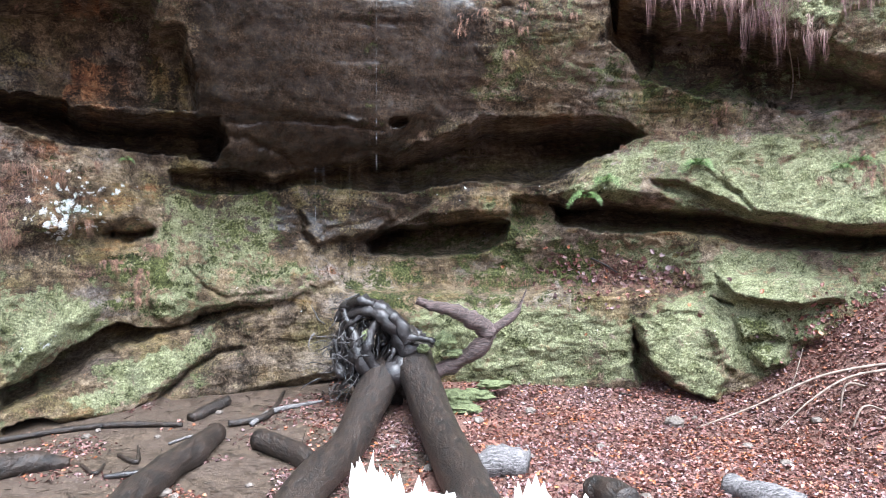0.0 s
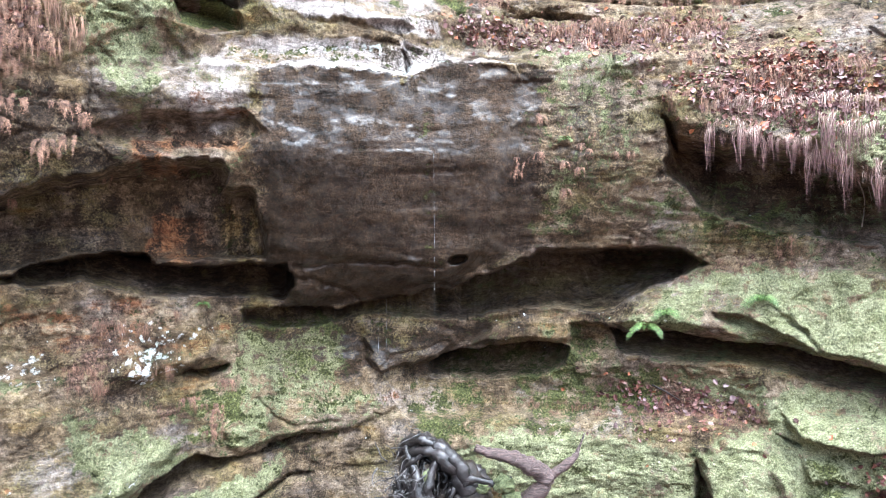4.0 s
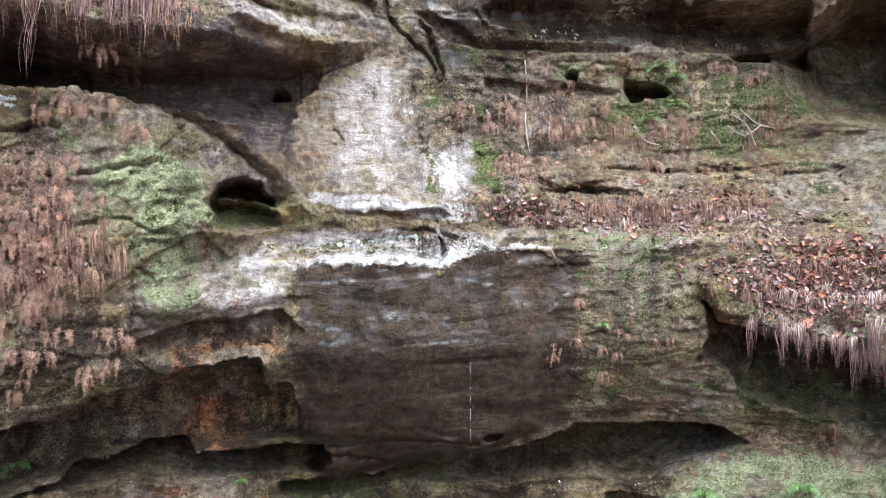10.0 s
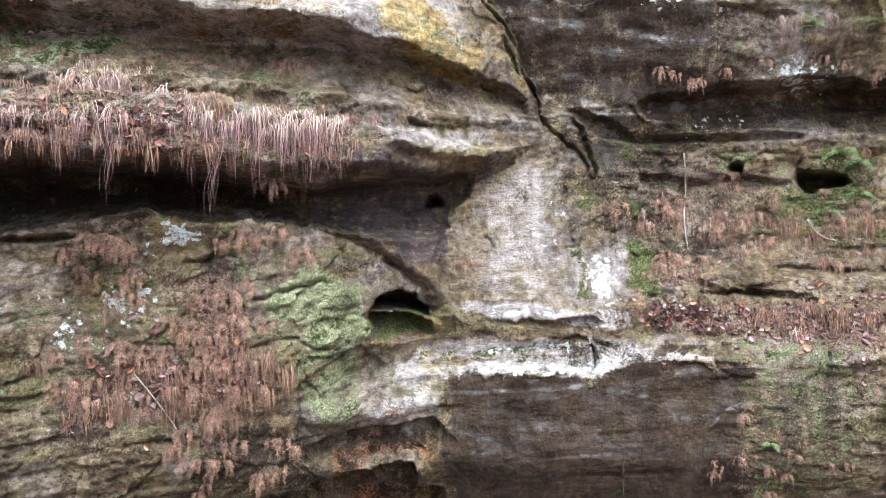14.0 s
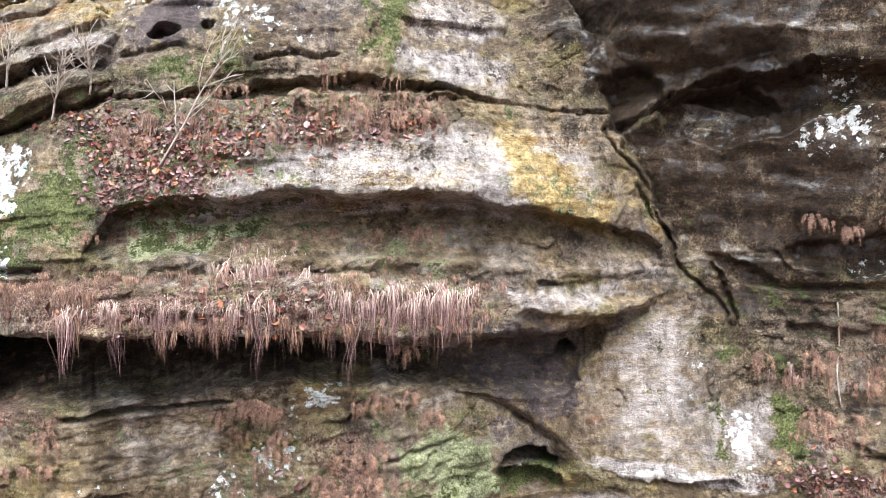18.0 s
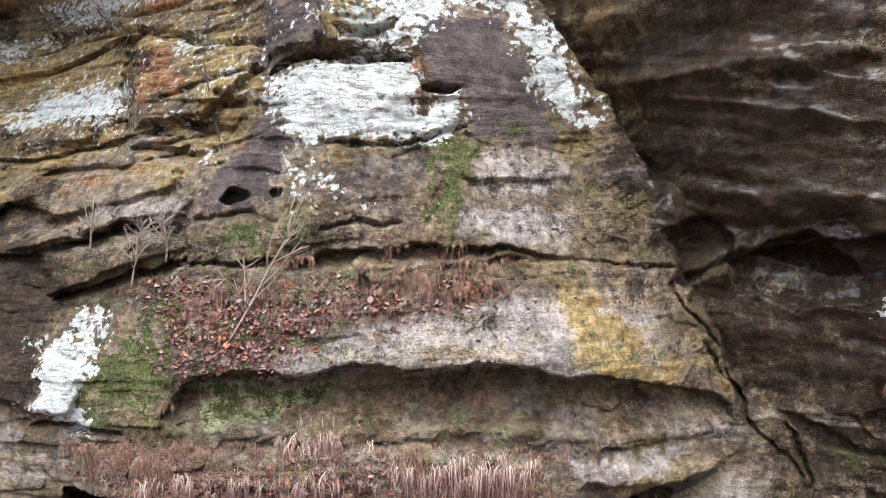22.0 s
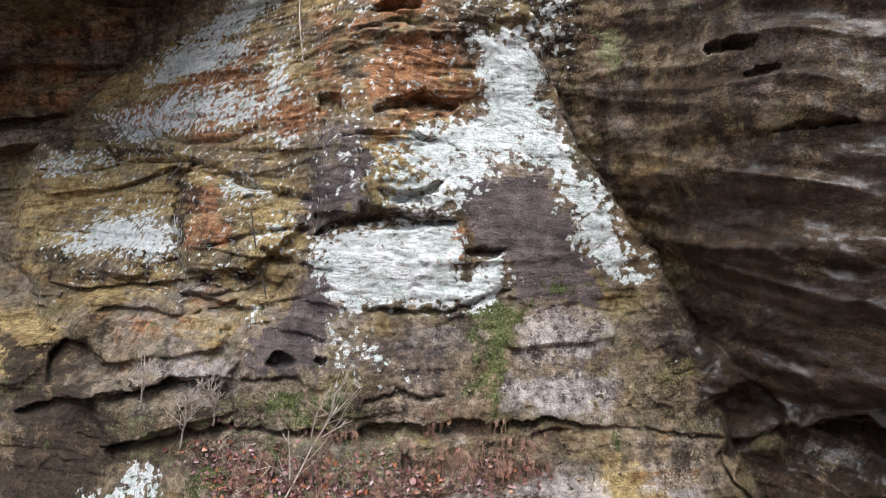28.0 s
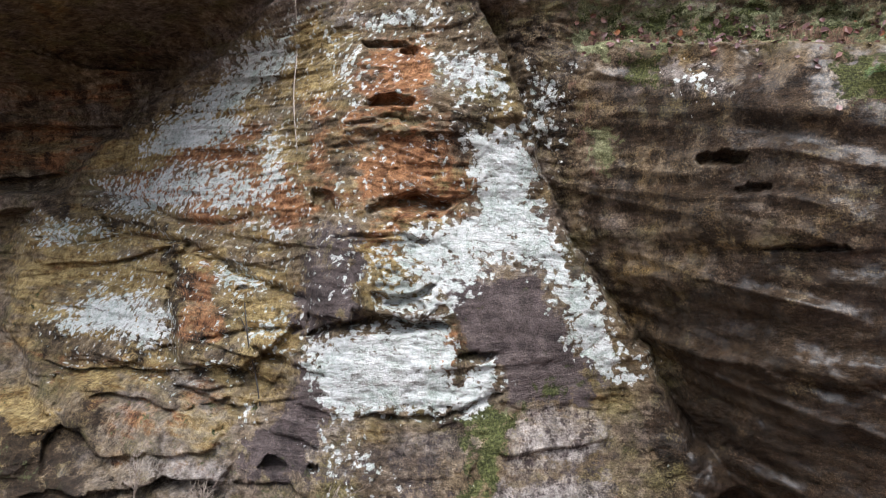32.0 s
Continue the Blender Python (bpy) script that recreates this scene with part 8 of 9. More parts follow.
def grid_sheet(name, xs, ys, height, material):
    gx, gy = np.meshgrid(xs, ys)
    co = np.stack([gx, gy, height(gx, gy)], -1).reshape(-1, 3)
    n, m = len(xs), len(ys)
    faces = [(j * n + i, j * n + i + 1, (j + 1) * n + i + 1, (j + 1) * n + i) for j in range(m - 1) for i in range(n - 1)]
    me = bpy.data.meshes.new(name)
    me.from_pydata(co.tolist(), [], faces)
    me.polygons.foreach_set("use_smooth", np.ones(len(faces), bool))
    me.materials.append(material)
    return me


xs = np.concatenate([np.linspace(-400, -10, 14), np.linspace(-9, 9, 241), np.linspace(10, 400, 14)])
ys = np.concatenate([np.linspace(-400, -20, 14), np.linspace(-19, 0, 39), np.linspace(0.1, 9.5, 150), np.linspace(11, 400, 14)])
ground = tagged(new("ground", grid_sheet("ground", xs, ys, ground_height, SOIL)), "damp sand and leaf mould at the foot of a cliff", "ground", kind="structure")


def floor_at(x, y):
    return float(ground_height(np.array([float(x)]), np.array([float(y)]))[0])


# ---- makers ----
def thing(name, label, category, group="", kind=""):
    return tagged(new(name), label, category, group, kind)


def mesh_from(name, verts, faces, material, flat=False):
    me = bpy.data.meshes.new(name)
    me.from_pydata(verts, [], faces)
    if not flat:
        me.polygons.foreach_set("use_smooth", np.ones(len(faces), bool))
    me.materials.append(material)
    return me


def part(name, me, parent, label=""):
    ob = new(name, me)
    ob.parent = parent
    return tagged(ob, label)


def tube(name, points, radii, material, sides=10, rough=0.12, seed=0, steps=4):
    """A knobbly tapered limb through the points, closed at both ends."""
    pts = [Vector(p) for p in points]
    path, rad = [], []
    n = len(pts)
    for i in range(n - 1):
        p0, p1, p2, p3 = pts[max(i - 1, 0)], pts[i], pts[i + 1], pts[min(i + 2, n - 1)]
        for k in range(steps):
            t = k / steps
            path.append(0.5 * ((2 * p1) + (p2 - p0) * t + (2 * p0 - 5 * p1 + 4 * p2 - p3) * t * t + (3 * p1 - p0 - 3 * p2 + p3) * t ** 3))
            rad.append(radii[i] + (radii[i + 1] - radii[i]) * t)
    path.append(pts[-1])
    rad.append(radii[-1])
    verts, faces = [], []
    side = Vector((0.3, 0.2, 1)).normalized()
    for i, p in enumerate(path):
        d = (path[min(i + 1, len(path) - 1)] - path[max(i - 1, 0)]).normalized()
        side = (side - d * side.dot(d)).normalized()
        up = d.cross(side)
        for k in range(sides):
            ang = 2 * math.pi * k / sides
            off = side * math.cos(ang) + up * math.sin(ang)
            q = noise.noise((p + off * rad[i]) * (0.9 / max(rad[i], 0.02)) * 0.35 + Vector((seed * 3.1, 0, 0)))
            q += 0.5 * noise.noise((p + off * rad[i]) * (1.1 / max(rad[i], 0.02)) + Vector((0, seed * 1.7, 0)))
            verts.append(p + off * rad[i] * (1 + rough * 2 * q))
    m = len(path)
    for i in range(m - 1):
        for k in range(sides):
            a, b = i * sides + k, i * sides + (k + 1) % sides
            faces.append((a, b, b + sides, a + sides))
    faces.append(tuple(range(sides))[::-1])
    faces.append(tuple((m - 1) * sides + k for k in range(sides)))
    return mesh_from(name, [tuple(v) for v in verts], faces, material)


RNG = random.Random(11)


def ribbon(verts, faces, points, width, side):
    """A thin blade through the points, tapering to its tip."""
    n, base = len(points), len(verts)
    for i, p in enumerate(points):
        w = width * (1 - 0.85 * i / (n - 1)) * 0.5
        verts += [tuple(p - side * w), tuple(p + side * w)]
    for i in range(n - 1):
        k = base + 2 * i
        faces.append((k, k + 1, k + 3, k + 2))


def straw_mesh(seed, locks, length, spread, width=0.004):
    """Dead blades in locks that start along a short ledge, lean out (+y) and hang down in strands of unequal length."""
    r = random.Random(seed)
    verts, faces = [], []
    for _ in range(locks):
        home = Vector((r.uniform(-spread, spread), r.uniform(-0.05, 0.02), r.uniform(-0.03, 0.06)))
        lean, full = Vector((r.gauss(0, 0.4), r.uniform(0.3, 0.8), r.uniform(-0.7, 0.25))), length * r.choice((0.3, 0.45, 0.7, 1.0, 1.25)) * r.uniform(0.8, 1.15)
        for _ in range(r.randint(9, 17)):
            p = home + Vector((r.gauss(0, 0.018), r.gauss(0, 0.012), r.gauss(0, 0.012)))
            d = (lean + Vector((r.gauss(0, 0.35), r.gauss(0, 0.2), r.gauss(0, 0.25)))).normalized()
            pts, seg = [p.copy()], full * r.uniform(0.5, 1.1) / 7
            for _ in range(7):
                pull = (home.x - p.x) * 5.0
                d = (d + Vector((pull + r.gauss(0, 0.15), -0.12 + r.gauss(0, 0.1), -0.75))).normalized()
                p = p + d * seg
                pts.append(p.copy())
            ang = r.uniform(-0.9, 0.9)
            ribbon(verts, faces, pts, width * r.uniform(0.6, 1.6), Vector((math.cos(ang), math.sin(ang), 0)))
    return verts, faces


def frond(verts, faces, r, start, d, length, droop, leaf):
    p, seg = Vector(start), length / 9
    d = Vector(d).normalized()
    pts = [p.copy()]
    for i in range(9):
        d = (d + Vector((r.gauss(0, 0.06), 0, -droop))).normalized()
        q = p + d * seg
        side = d.cross(Vector((0, 0.6, 0.8))).normalized()
        size = leaf * (1.0 - 0.75 * i / 9) * (0.6 if i == 0 else 1)
        for s in (-1, 1):
            for h in (0.25, 0.75):
                root = p + (q - p) * h
                tip = root + side * s * size + d * size * 0.35 + Vector((r.gauss(0, 0.006), r.gauss(0, 0.01), -0.25 * size))
                b = len(verts)
                verts += [tuple(root - d * size * 0.12), tuple((root + tip) / 2 - d * size * 0.16), tuple(tip), tuple((root + tip) / 2 + d * size * 0.16)]
                faces.append((b, b + 1, b + 2, b + 3))
        p = q
        pts.append(p.copy())
    ribbon(verts, faces, pts, 0.006, side)


def dry_fern_mesh(seed, count, length):
    r = random.Random(seed)
    verts, faces = [], []
    for _ in range(count):
        frond(verts, faces, r, (r.uniform(-0.08, 0.08), r.uniform(-0.03, 0.02), r.uniform(-0.02, 0.04)),
              (r.gauss(0, 0.6), r.uniform(0.3, 1.0), r.uniform(-0.2, 0.6)), length * r.uniform(0.5, 1.15), 0.55, length * 0.13)
    return verts, faces


def facing(a, z, lift=0.0, scale=1.0, twist=0.0):
    """The pose of a plant on the face: +y leads away from the rock."""
    p, _ = on_cliff(a, z)
    out = Vector((math.sin(radians(a)), -math.cos(radians(a)), 0))
    turn = Matrix.Rotation(math.atan2(out.y, out.x) - math.pi / 2 + twist, 4, "Z")
    return Matrix.Translation(p + out * lift) @ turn @ Matrix.Scale(scale, 4)


STRAWS = [mesh_from("straw", *straw_mesh(100 + k, 6, 0.42, 0.17), STRAW, True) for k in range(7)]
GRASSES = [mesh_from("grass", *straw_mesh(150 + k, 8, 0.2, 0.15, 0.0035), DRYFERN, True) for k in range(6)]
FERNS = [mesh_from("dry_fern", *dry_fern_mesh(200 + k, 7, 0.26), DRYFERN, True) for k in range(5)]
LOOKS = {
    "straw": (STRAWS, "hanging_grass", "long pale dead grass hanging from a rock ledge", "grass"),
    "grass": (GRASSES, "dead_grass", "short brown dead grass tuft on a mossy rock ledge", "grass"),
    "fern": (FERNS, "dead_fern", "withered reddish brown fern drooping from the rock", "fern"),
}


def plant(kind, a, z, scale=1.0):
    meshes, name, label, category = LOOKS[kind]
    ob = tagged(new(name, RNG.choice(meshes)), label, category, category + " on the cliff")
    ob.matrix_world = facing(a, z, 0.0, scale * RNG.uniform(0.6, 1.3), RNG.gauss(0, 0.4))


def row(kind, points, count, scale=1.0, jitter=0.03):
    """Plants along a ledge."""
    for i in range(count):
        t = (i + RNG.uniform(0.1, 0.9)) / count * (len(points) - 1)
        k = min(int(t), len(points) - 2)
        (a0, z0), (a1, z1) = points[k], points[k + 1]
        plant(kind, a0 + (a1 - a0) * (t - k), z0 + (z1 - z0) * (t - k) + RNG.gauss(0, jitter), scale)


def inside_of(points, a, z):
    hit = False
    for (x0, y0), (x1, y1) in zip(points, points[1:] + points[:1]):
        if (y0 > z) != (y1 > z) and a < x0 + (z - y0) / (y1 - y0) * (x1 - x0):
            hit = not hit
    return hit


def spread(points, count):
    aa, zz = [p[0] for p in points], [p[1] for p in points]
    made = []
    wild = 1.0
    for _ in range(count * 40):
        a, z = RNG.uniform(min(aa), max(aa)), RNG.uniform(min(zz), max(zz))
        if inside_of(points, a, z):
            wild = 3.0 if RNG.random() < 0.25 else 1.0
            made.append((a + RNG.gauss(0, 0.8) * wild, z + RNG.gauss(0, 0.07) * wild))
            if len(made) == count:
                break
    return made


def scatter(kind, points, count, scale=1.0):
    for a, z in spread(points, count):
        plant(kind, a, z, scale)


def leaf(verts, faces, place, normal, size, r, tilt):
    """One curled fallen leaf."""
    nrm = (Vector(normal) + Vector((r.gauss(0, tilt), r.gauss(0, tilt), r.gauss(0.2, tilt * 0.7)))).normalized()
    x = nrm.cross(Vector((r.gauss(0, 1), r.gauss(0, 1), r.gauss(0, 1)))).normalized()
    y = nrm.cross(x)
    w, curl, b = size * r.uniform(0.28, 0.45), size * r.uniform(0.05, 0.25), len(verts)
    p = Vector(place) + nrm * size * 0.12
    for u, v, h in ((-0.5, 0, 0), (-0.2, 1, 1), (0.25, 0.85, 1.2), (0.55, 0, 0.4), (0.25, -0.85, 1.2), (-0.2, -1, 1)):
        verts.append(tuple(p + x * u * size * r.uniform(0.75, 1.2) + y * v * w * r.uniform(0.55, 1.3) + nrm * h * curl * r.uniform(0.4, 1.6)))
    verts.append(tuple(p + x * 0.05 * size))
    faces += [(b + 6, b + i, b + (i + 1) % 6) for i in range(6)]


def leaf_stuff(name, label, places, size, tilt=0.7):
    r = random.Random(len(places))
    verts, faces = [], []
    for p, nrm in places:
        leaf(verts, faces, p, nrm, size * r.uniform(0.5, 1.4), r, tilt)
    tagged(new(name, mesh_from(name, verts, faces, LEAF, True)), label, "leaves", kind="stuff")


# ---- fallen leaves ----
r = random.Random(5)
places = []
while len(places) < 64000:
    x, y = r.uniform(-1.2, 6.0), r.uniform(2.2, 7.7)
    if y > 7.75 - 0.02 * x * x or noise.noise((x * 1.3, y * 1.3, 0)) * 0.5 + 0.55 < r.random() - (0.45 if x > 0.2 else -0.25):
        continue
    places.append((x, y))
hts = ground_height(np.array([p[0] for p in places]), np.array([p[1] for p in places]))
places = [((x, y, h + r.uniform(0, 0.02)), (0, 0, 1)) for (x, y), h in zip(places, hts)]
leaf_stuff("ground_leaves", "red brown fallen leaves strewn over the ground", places, 0.031, 0.55)
places = [((x, y, floor_at(x, y)), (0, 0, 1)) for x, y in ((r.uniform(-5, -0.3), r.uniform(2.6, 7.2)) for _ in range(26000)) if noise.noise((x * 1.1, y * 2.2, 3)) > -0.02 + 0.35 * r.random()]
leaf_stuff("ground_leaves", "scattered damp leaves on wet sand", places, 0.03)
for label, points, count, size in (
    ("red brown leaves lying on a sloping ledge", [(60.5, 8.6), (58, 8.75), (52.5, 8.54), (47.3, 8.42), (47, 8.24), (52.1, 7.87), (57.7, 7.78), (57.9, 8.15)], 1000, 0.048),
    ("brown leaves lying along an upper ledge", [(53.4, 8.51), (32.4, 8.66), (31.7, 8.52), (45.7, 8.39), (52.1, 8.37)], 560, 0.048),
    ("pink brown leaves on the leafy ledge", [(-13, 4.69), (-16.5, 4.88), (-26.1, 5.01), (-28.6, 4.48), (-26.3, 4.24), (-20.3, 4.26), (-16.9, 4.56)], 1300, 0.052),
    ("brown leaves on the shelf above the face", [(4.3, 5.45), (-6.2, 5.44), (-17.8, 5.51), (-18.1, 5.25), (-8.2, 5.2), (4.3, 5.31)], 900, 0.05),
    ("leaves caught on the low mossy shelf", [(-8.3, 1.59), (-18.8, 1.51), (-19.2, 1.26), (-10.1, 1.2)], 360, 0.053),
    ("leaves caught among dead ferns", [(47.9, 5.15), (35.9, 5.12), (35.5, 4.77), (47.9, 4.61)], 195, 0.068),
    ("leaves caught in the grass fringe", [(63.1, 7.09), (44.4, 7.13), (26.6, 7.09), (30.4, 6.8), (63.2, 6.8)], 180, 0.060),
    ("leaves on the top shelf", [(28.7, 13.99), (6.7, 13.49), (6.7, 13.23), (27.3, 13.67)], 225, 0.060),
    ("leaves on the left bank", [(70.6, 6.47), (66, 6.41), (65, 5.7), (70.7, 5.42)], 225, 0.075),
    ("leaves on the steep leafy mound", [(-28.1, 1.02), (-32.6, 1.36), (-35.5, 1.28), (-35.5, 0.62), (-29.5, 0.55), (-26.7, 0.57)], 1100, 0.046),
):
    leaf_stuff("ledge_leaves", label, [on_cliff(a, z) for a, z in spread(points, count)], size)

# ---- dead grass and ferns on the ledges ----
row("straw", [(60, 7.01), (55.1, 7.02), (51.8, 7.04)], 11)
row("straw", [(49.7, 7.3), (45.3, 7.31), (41.2, 7.28)], 8)
row("straw", [(51.4, 7.04), (45.8, 7.06), (39.8, 7.08)], 8, 0.85)
row("straw", [(39.8, 7.1), (34.2, 7.13), (29.4, 7.1)], 17, 1.1)
row("straw", [(47.8, 7.39), (45.8, 7.42), (42.9, 7.43)], 8)
row("grass", [(64.1, 7.16), (53, 7.24), (39.8, 7.26), (25.6, 7.15)], 34, 1.0)
row("grass", [(60.7, 6.91), (44.4, 6.88), (25.6, 6.96)], 24, 1.0)
row("fern", [(58.9, 7.63), (48.8, 7.58), (35.1, 7.63), (30.4, 7.69)], 26, 0.8)
row("fern", [(41.7, 7.92), (39.9, 7.92)], 3, 0.6)
row("fern", [(52, 8.87), (48.4, 8.85), (41.9, 8.86), (34.3, 8.88)], 14, 0.7)
scatter("fern", [(41.9, 8.81), (32.4, 8.83), (31.9, 8.65), (44.7, 8.59)], 16, 0.7)
scatter("grass", [(54.7, 8.71), (32.4, 8.78), (31.9, 8.56), (46.6, 8.44), (52.9, 8.51)], 40, 0.9)
scatter("fern", [(49.8, 5.21), (35.5, 5.16), (34.2, 4.71), (40.7, 4.56), (49.9, 4.55)], 44, 0.8)
scatter("grass", [(49.8, 5.3), (35.5, 5.16), (34.2, 4.71), (40.7, 4.56), (49.9, 4.55)], 40, 1.1)
scatter("fern", [(42.5, 5.84), (36.7, 5.79), (37.1, 5.21), (40.7, 5.17)], 22, 0.9)
scatter("fern", [(49.8, 6.23), (43.6, 6.25), (45.8, 5.6), (49.8, 5.61)], 14, 0.9)
scatter("fern", [(43.3, 4.43), (31.7, 4.34), (30.8, 3.75), (40.7, 3.9)], 22, 0.7)
row("fern", [(38.7, 6.41), (33.3, 6.62), (29.8, 6.44)], 5, 0.7)
row("fern", [(38.3, 6.08), (34.6, 6.18), (30.7, 5.94)], 6, 0.8)
scatter("fern", [(5.7, 6.43), (-5.3, 6.43), (-4.1, 5.95), (2.5, 5.61)], 22, 0.9)
scatter("grass", [(3.8, 7.03), (-18.1, 6.52), (-18.1, 5.61), (-6.2, 5.84), (4.8, 6.37)], 46, 0.9)
row("grass", [(-1.9, 5.34), (-10.2, 5.39), (-18.1, 5.4)], 30, 1.3)
row("straw", [(-7, 5.28), (-12.1, 5.31), (-18.1, 5.3)], 14, 0.7)
row("straw", [(-17.2, 4.56), (-22.2, 4.53), (-27.4, 4.44)], 20, 0.8)
row("grass", [(-14, 4.57), (-20.4, 4.76), (-27.4, 4.86)], 18, 1.0)
row("straw", [(-16.8, 4.3), (-20.3, 4.2), (-23.9, 4.02), (-28.5, 3.7)], 20, 0.75)
scatter("grass", [(-3.2, 6.49), (-18.1, 6.35), (-18.1, 5.56), (-7.4, 5.84)], 26, 1.0)
scatter("fern", [(-3.2, 6.43), (-12.8, 6.31), (-12.1, 5.84), (-4.9, 5.72)], 16, 0.8)
scatter("fern", [(-1.1, 4.48), (-10.2, 4.47), (-10.1, 3.78), (-1.5, 3.85)], 14, 0.5)
row("fern", [(2.5, 7.83), (-0.2, 7.65), (-8.2, 7.91), (-12.8, 7.79)], 10, 0.7)
row("straw", [(-4.5, 8.27), (-10.2, 8.27), (-18, 8.23)], 9, 0.6)
row("fern", [(-4.1, 6.98), (-12.8, 7.03), (-17.8, 6.88)], 8, 0.7)
row("straw", [(-23.3, 4.31), (-26.7, 4.21), (-32.3, 4.11)], 10, 0.9)
scatter("fern", [(-29.6, 2.8), (-32.6, 2.83), (-32.5, 2.11), (-30.2, 2.35)], 10, 0.7)
row("grass", [(-1.9, 1.34), (-10.1, 1.26), (-18.8, 1.28)], 26, 0.7)
scatter("grass", [(-14.1, 2.7), (-18, 3.05), (-23.2, 3.08), (-20.8, 2.8)], 14, 0.7)
scatter("fern", [(27.3, 1.64), (22.8, 1.57), (22, 1.28), (25.1, 1.36)], 9, 0.6)
scatter("grass", [(33.5, 2.56), (25.8, 2.55), (30.2, 2.01), (33.5, 1.61)], 18, 0.8)
scatter("fern", [(65.5, 6.59), (60.4, 6.52), (60.8, 5.75), (65.5, 5.41)], 20, 1.0)
row("grass", [(64.8, 7.08), (55.6, 7.18)], 12, 1.1)
scatter("grass", [(29.6, 13.93), (6.7, 13.44), (6.7, 13.21), (27.3, 13.64)], 26, 0.8)
row("grass", [(28.2, 13.32), (27.7, 12.73), (26.7, 12.33)], 8, 0.7)
row("straw", [(4.9, 6.32), (3.5, 6.27), (1.6, 6.41)], 4, 0.5)


# ---- green ferns ----
def green_fern(a, z, fronds, length, label):
    root = thing("fern", label, "fern", "green ferns on the cliff")
    root.matrix_world = facing(a, z)
    rr = random.Random(int(a * 100 + z * 10))
    for k in range(fronds):
        verts, faces = [], []
        ang = (k + 0.5) / fronds * math.pi
        frond(verts, faces, rr, (0, 0, 0), (math.cos(ang), 0.7, 0.5 + 0.5 * math.sin(ang)), length * rr.uniform(0.7, 1.1), 0.22, length * 0.2)
        part("frond", mesh_from("frond", verts, faces, FERN, True), root)


for place, fronds, length, label in (
    ((-11.7, 2.27), 6, 0.3, "light green fern under the tip of a mossy slab"),
    ((-13.1, 2.42), 5, 0.26, "light green fern on a mossy slab"),
    ((-20.1, 2.59), 7, 0.28, "narrow green fern hanging on a mossy slab"),
    ((-29.6, 2.49), 4, 0.2, "small green fern in dead grass"),
    ((-30.8, 2.57), 4, 0.22, "small green fern on a mossy ledge"),
    ((-10, 6.98), 6, 0.26, "green fern above a small cave"),
    ((-10.9, 6.86), 5, 0.24, "green fern beside a small cave"),
    ((-11.1, 6.55), 4, 0.2, "small green fern under a small cave"),
    ((-9, 6.37), 5, 0.2, "green plant below a small cave"),
    ((-8.2, 8.16), 4, 0.2, "green fern hanging from the roof"),
    ((-12.3, 8.18), 4, 0.22, "green fern hanging under an overhang"),
    ((-15.2, 8.21), 4, 0.18, "small green fern under an overhang"),
    ((-5.4, 4.19), 4, 0.14, "small green plant on the rough face"),
    ((24.3, 2.57), 5, 0.14, "small dark fern beside a boulder"),
    ((39.9, 2.98), 5, 0.22, "dark green fern at the mouth of a slot"),
    ((6.9, 12.99), 5, 0.2, "yellow green grass tuft on the wet wall"),
):
    green_fern(*place, fronds, length, label)

# ---- uprooted forked tree, leaning on the rock ----
tree = thing("uprooted_tree", "dark wet forked tree trunk with a tangled root plate", "fallen tree")
part("trunk", tube("trunk", [(-0.56, 7.05, 0.74), (-0.60, 6.90, 0.46), (-0.68, 6.30, 0.28), (-0.76, 5.50, 0.14), (-0.88, 4.6, 0.14), (-1.0, 3.3, 0.05)], [0.10, 0.19, 0.165, 0.145, 0.14, 0.13], BARK, 26, 0.07, 1, 9), tree)
part("trunk", tube("trunk", [(-0.40, 7.00, 0.92), (-0.31, 6.93, 0.63), (-0.16, 6.40, 0.36), (0.01, 5.50, 0.18), (0.17, 4.6, 0.12), (0.36, 3.3, 0.0)], [0.10, 0.20, 0.185, 0.165, 0.155, 0.15], BARK, 26, 0.07, 2, 9), tree)
part("crotch", tube("crotch", [(-0.62, 6.80, 0.40), (-0.48, 6.78, 0.50), (-0.32, 6.80, 0.56)], (0.12, 0.15, 0.13), ROOT, 16, 0.25, 4, 5), tree, "wet black crotch of the trunk")
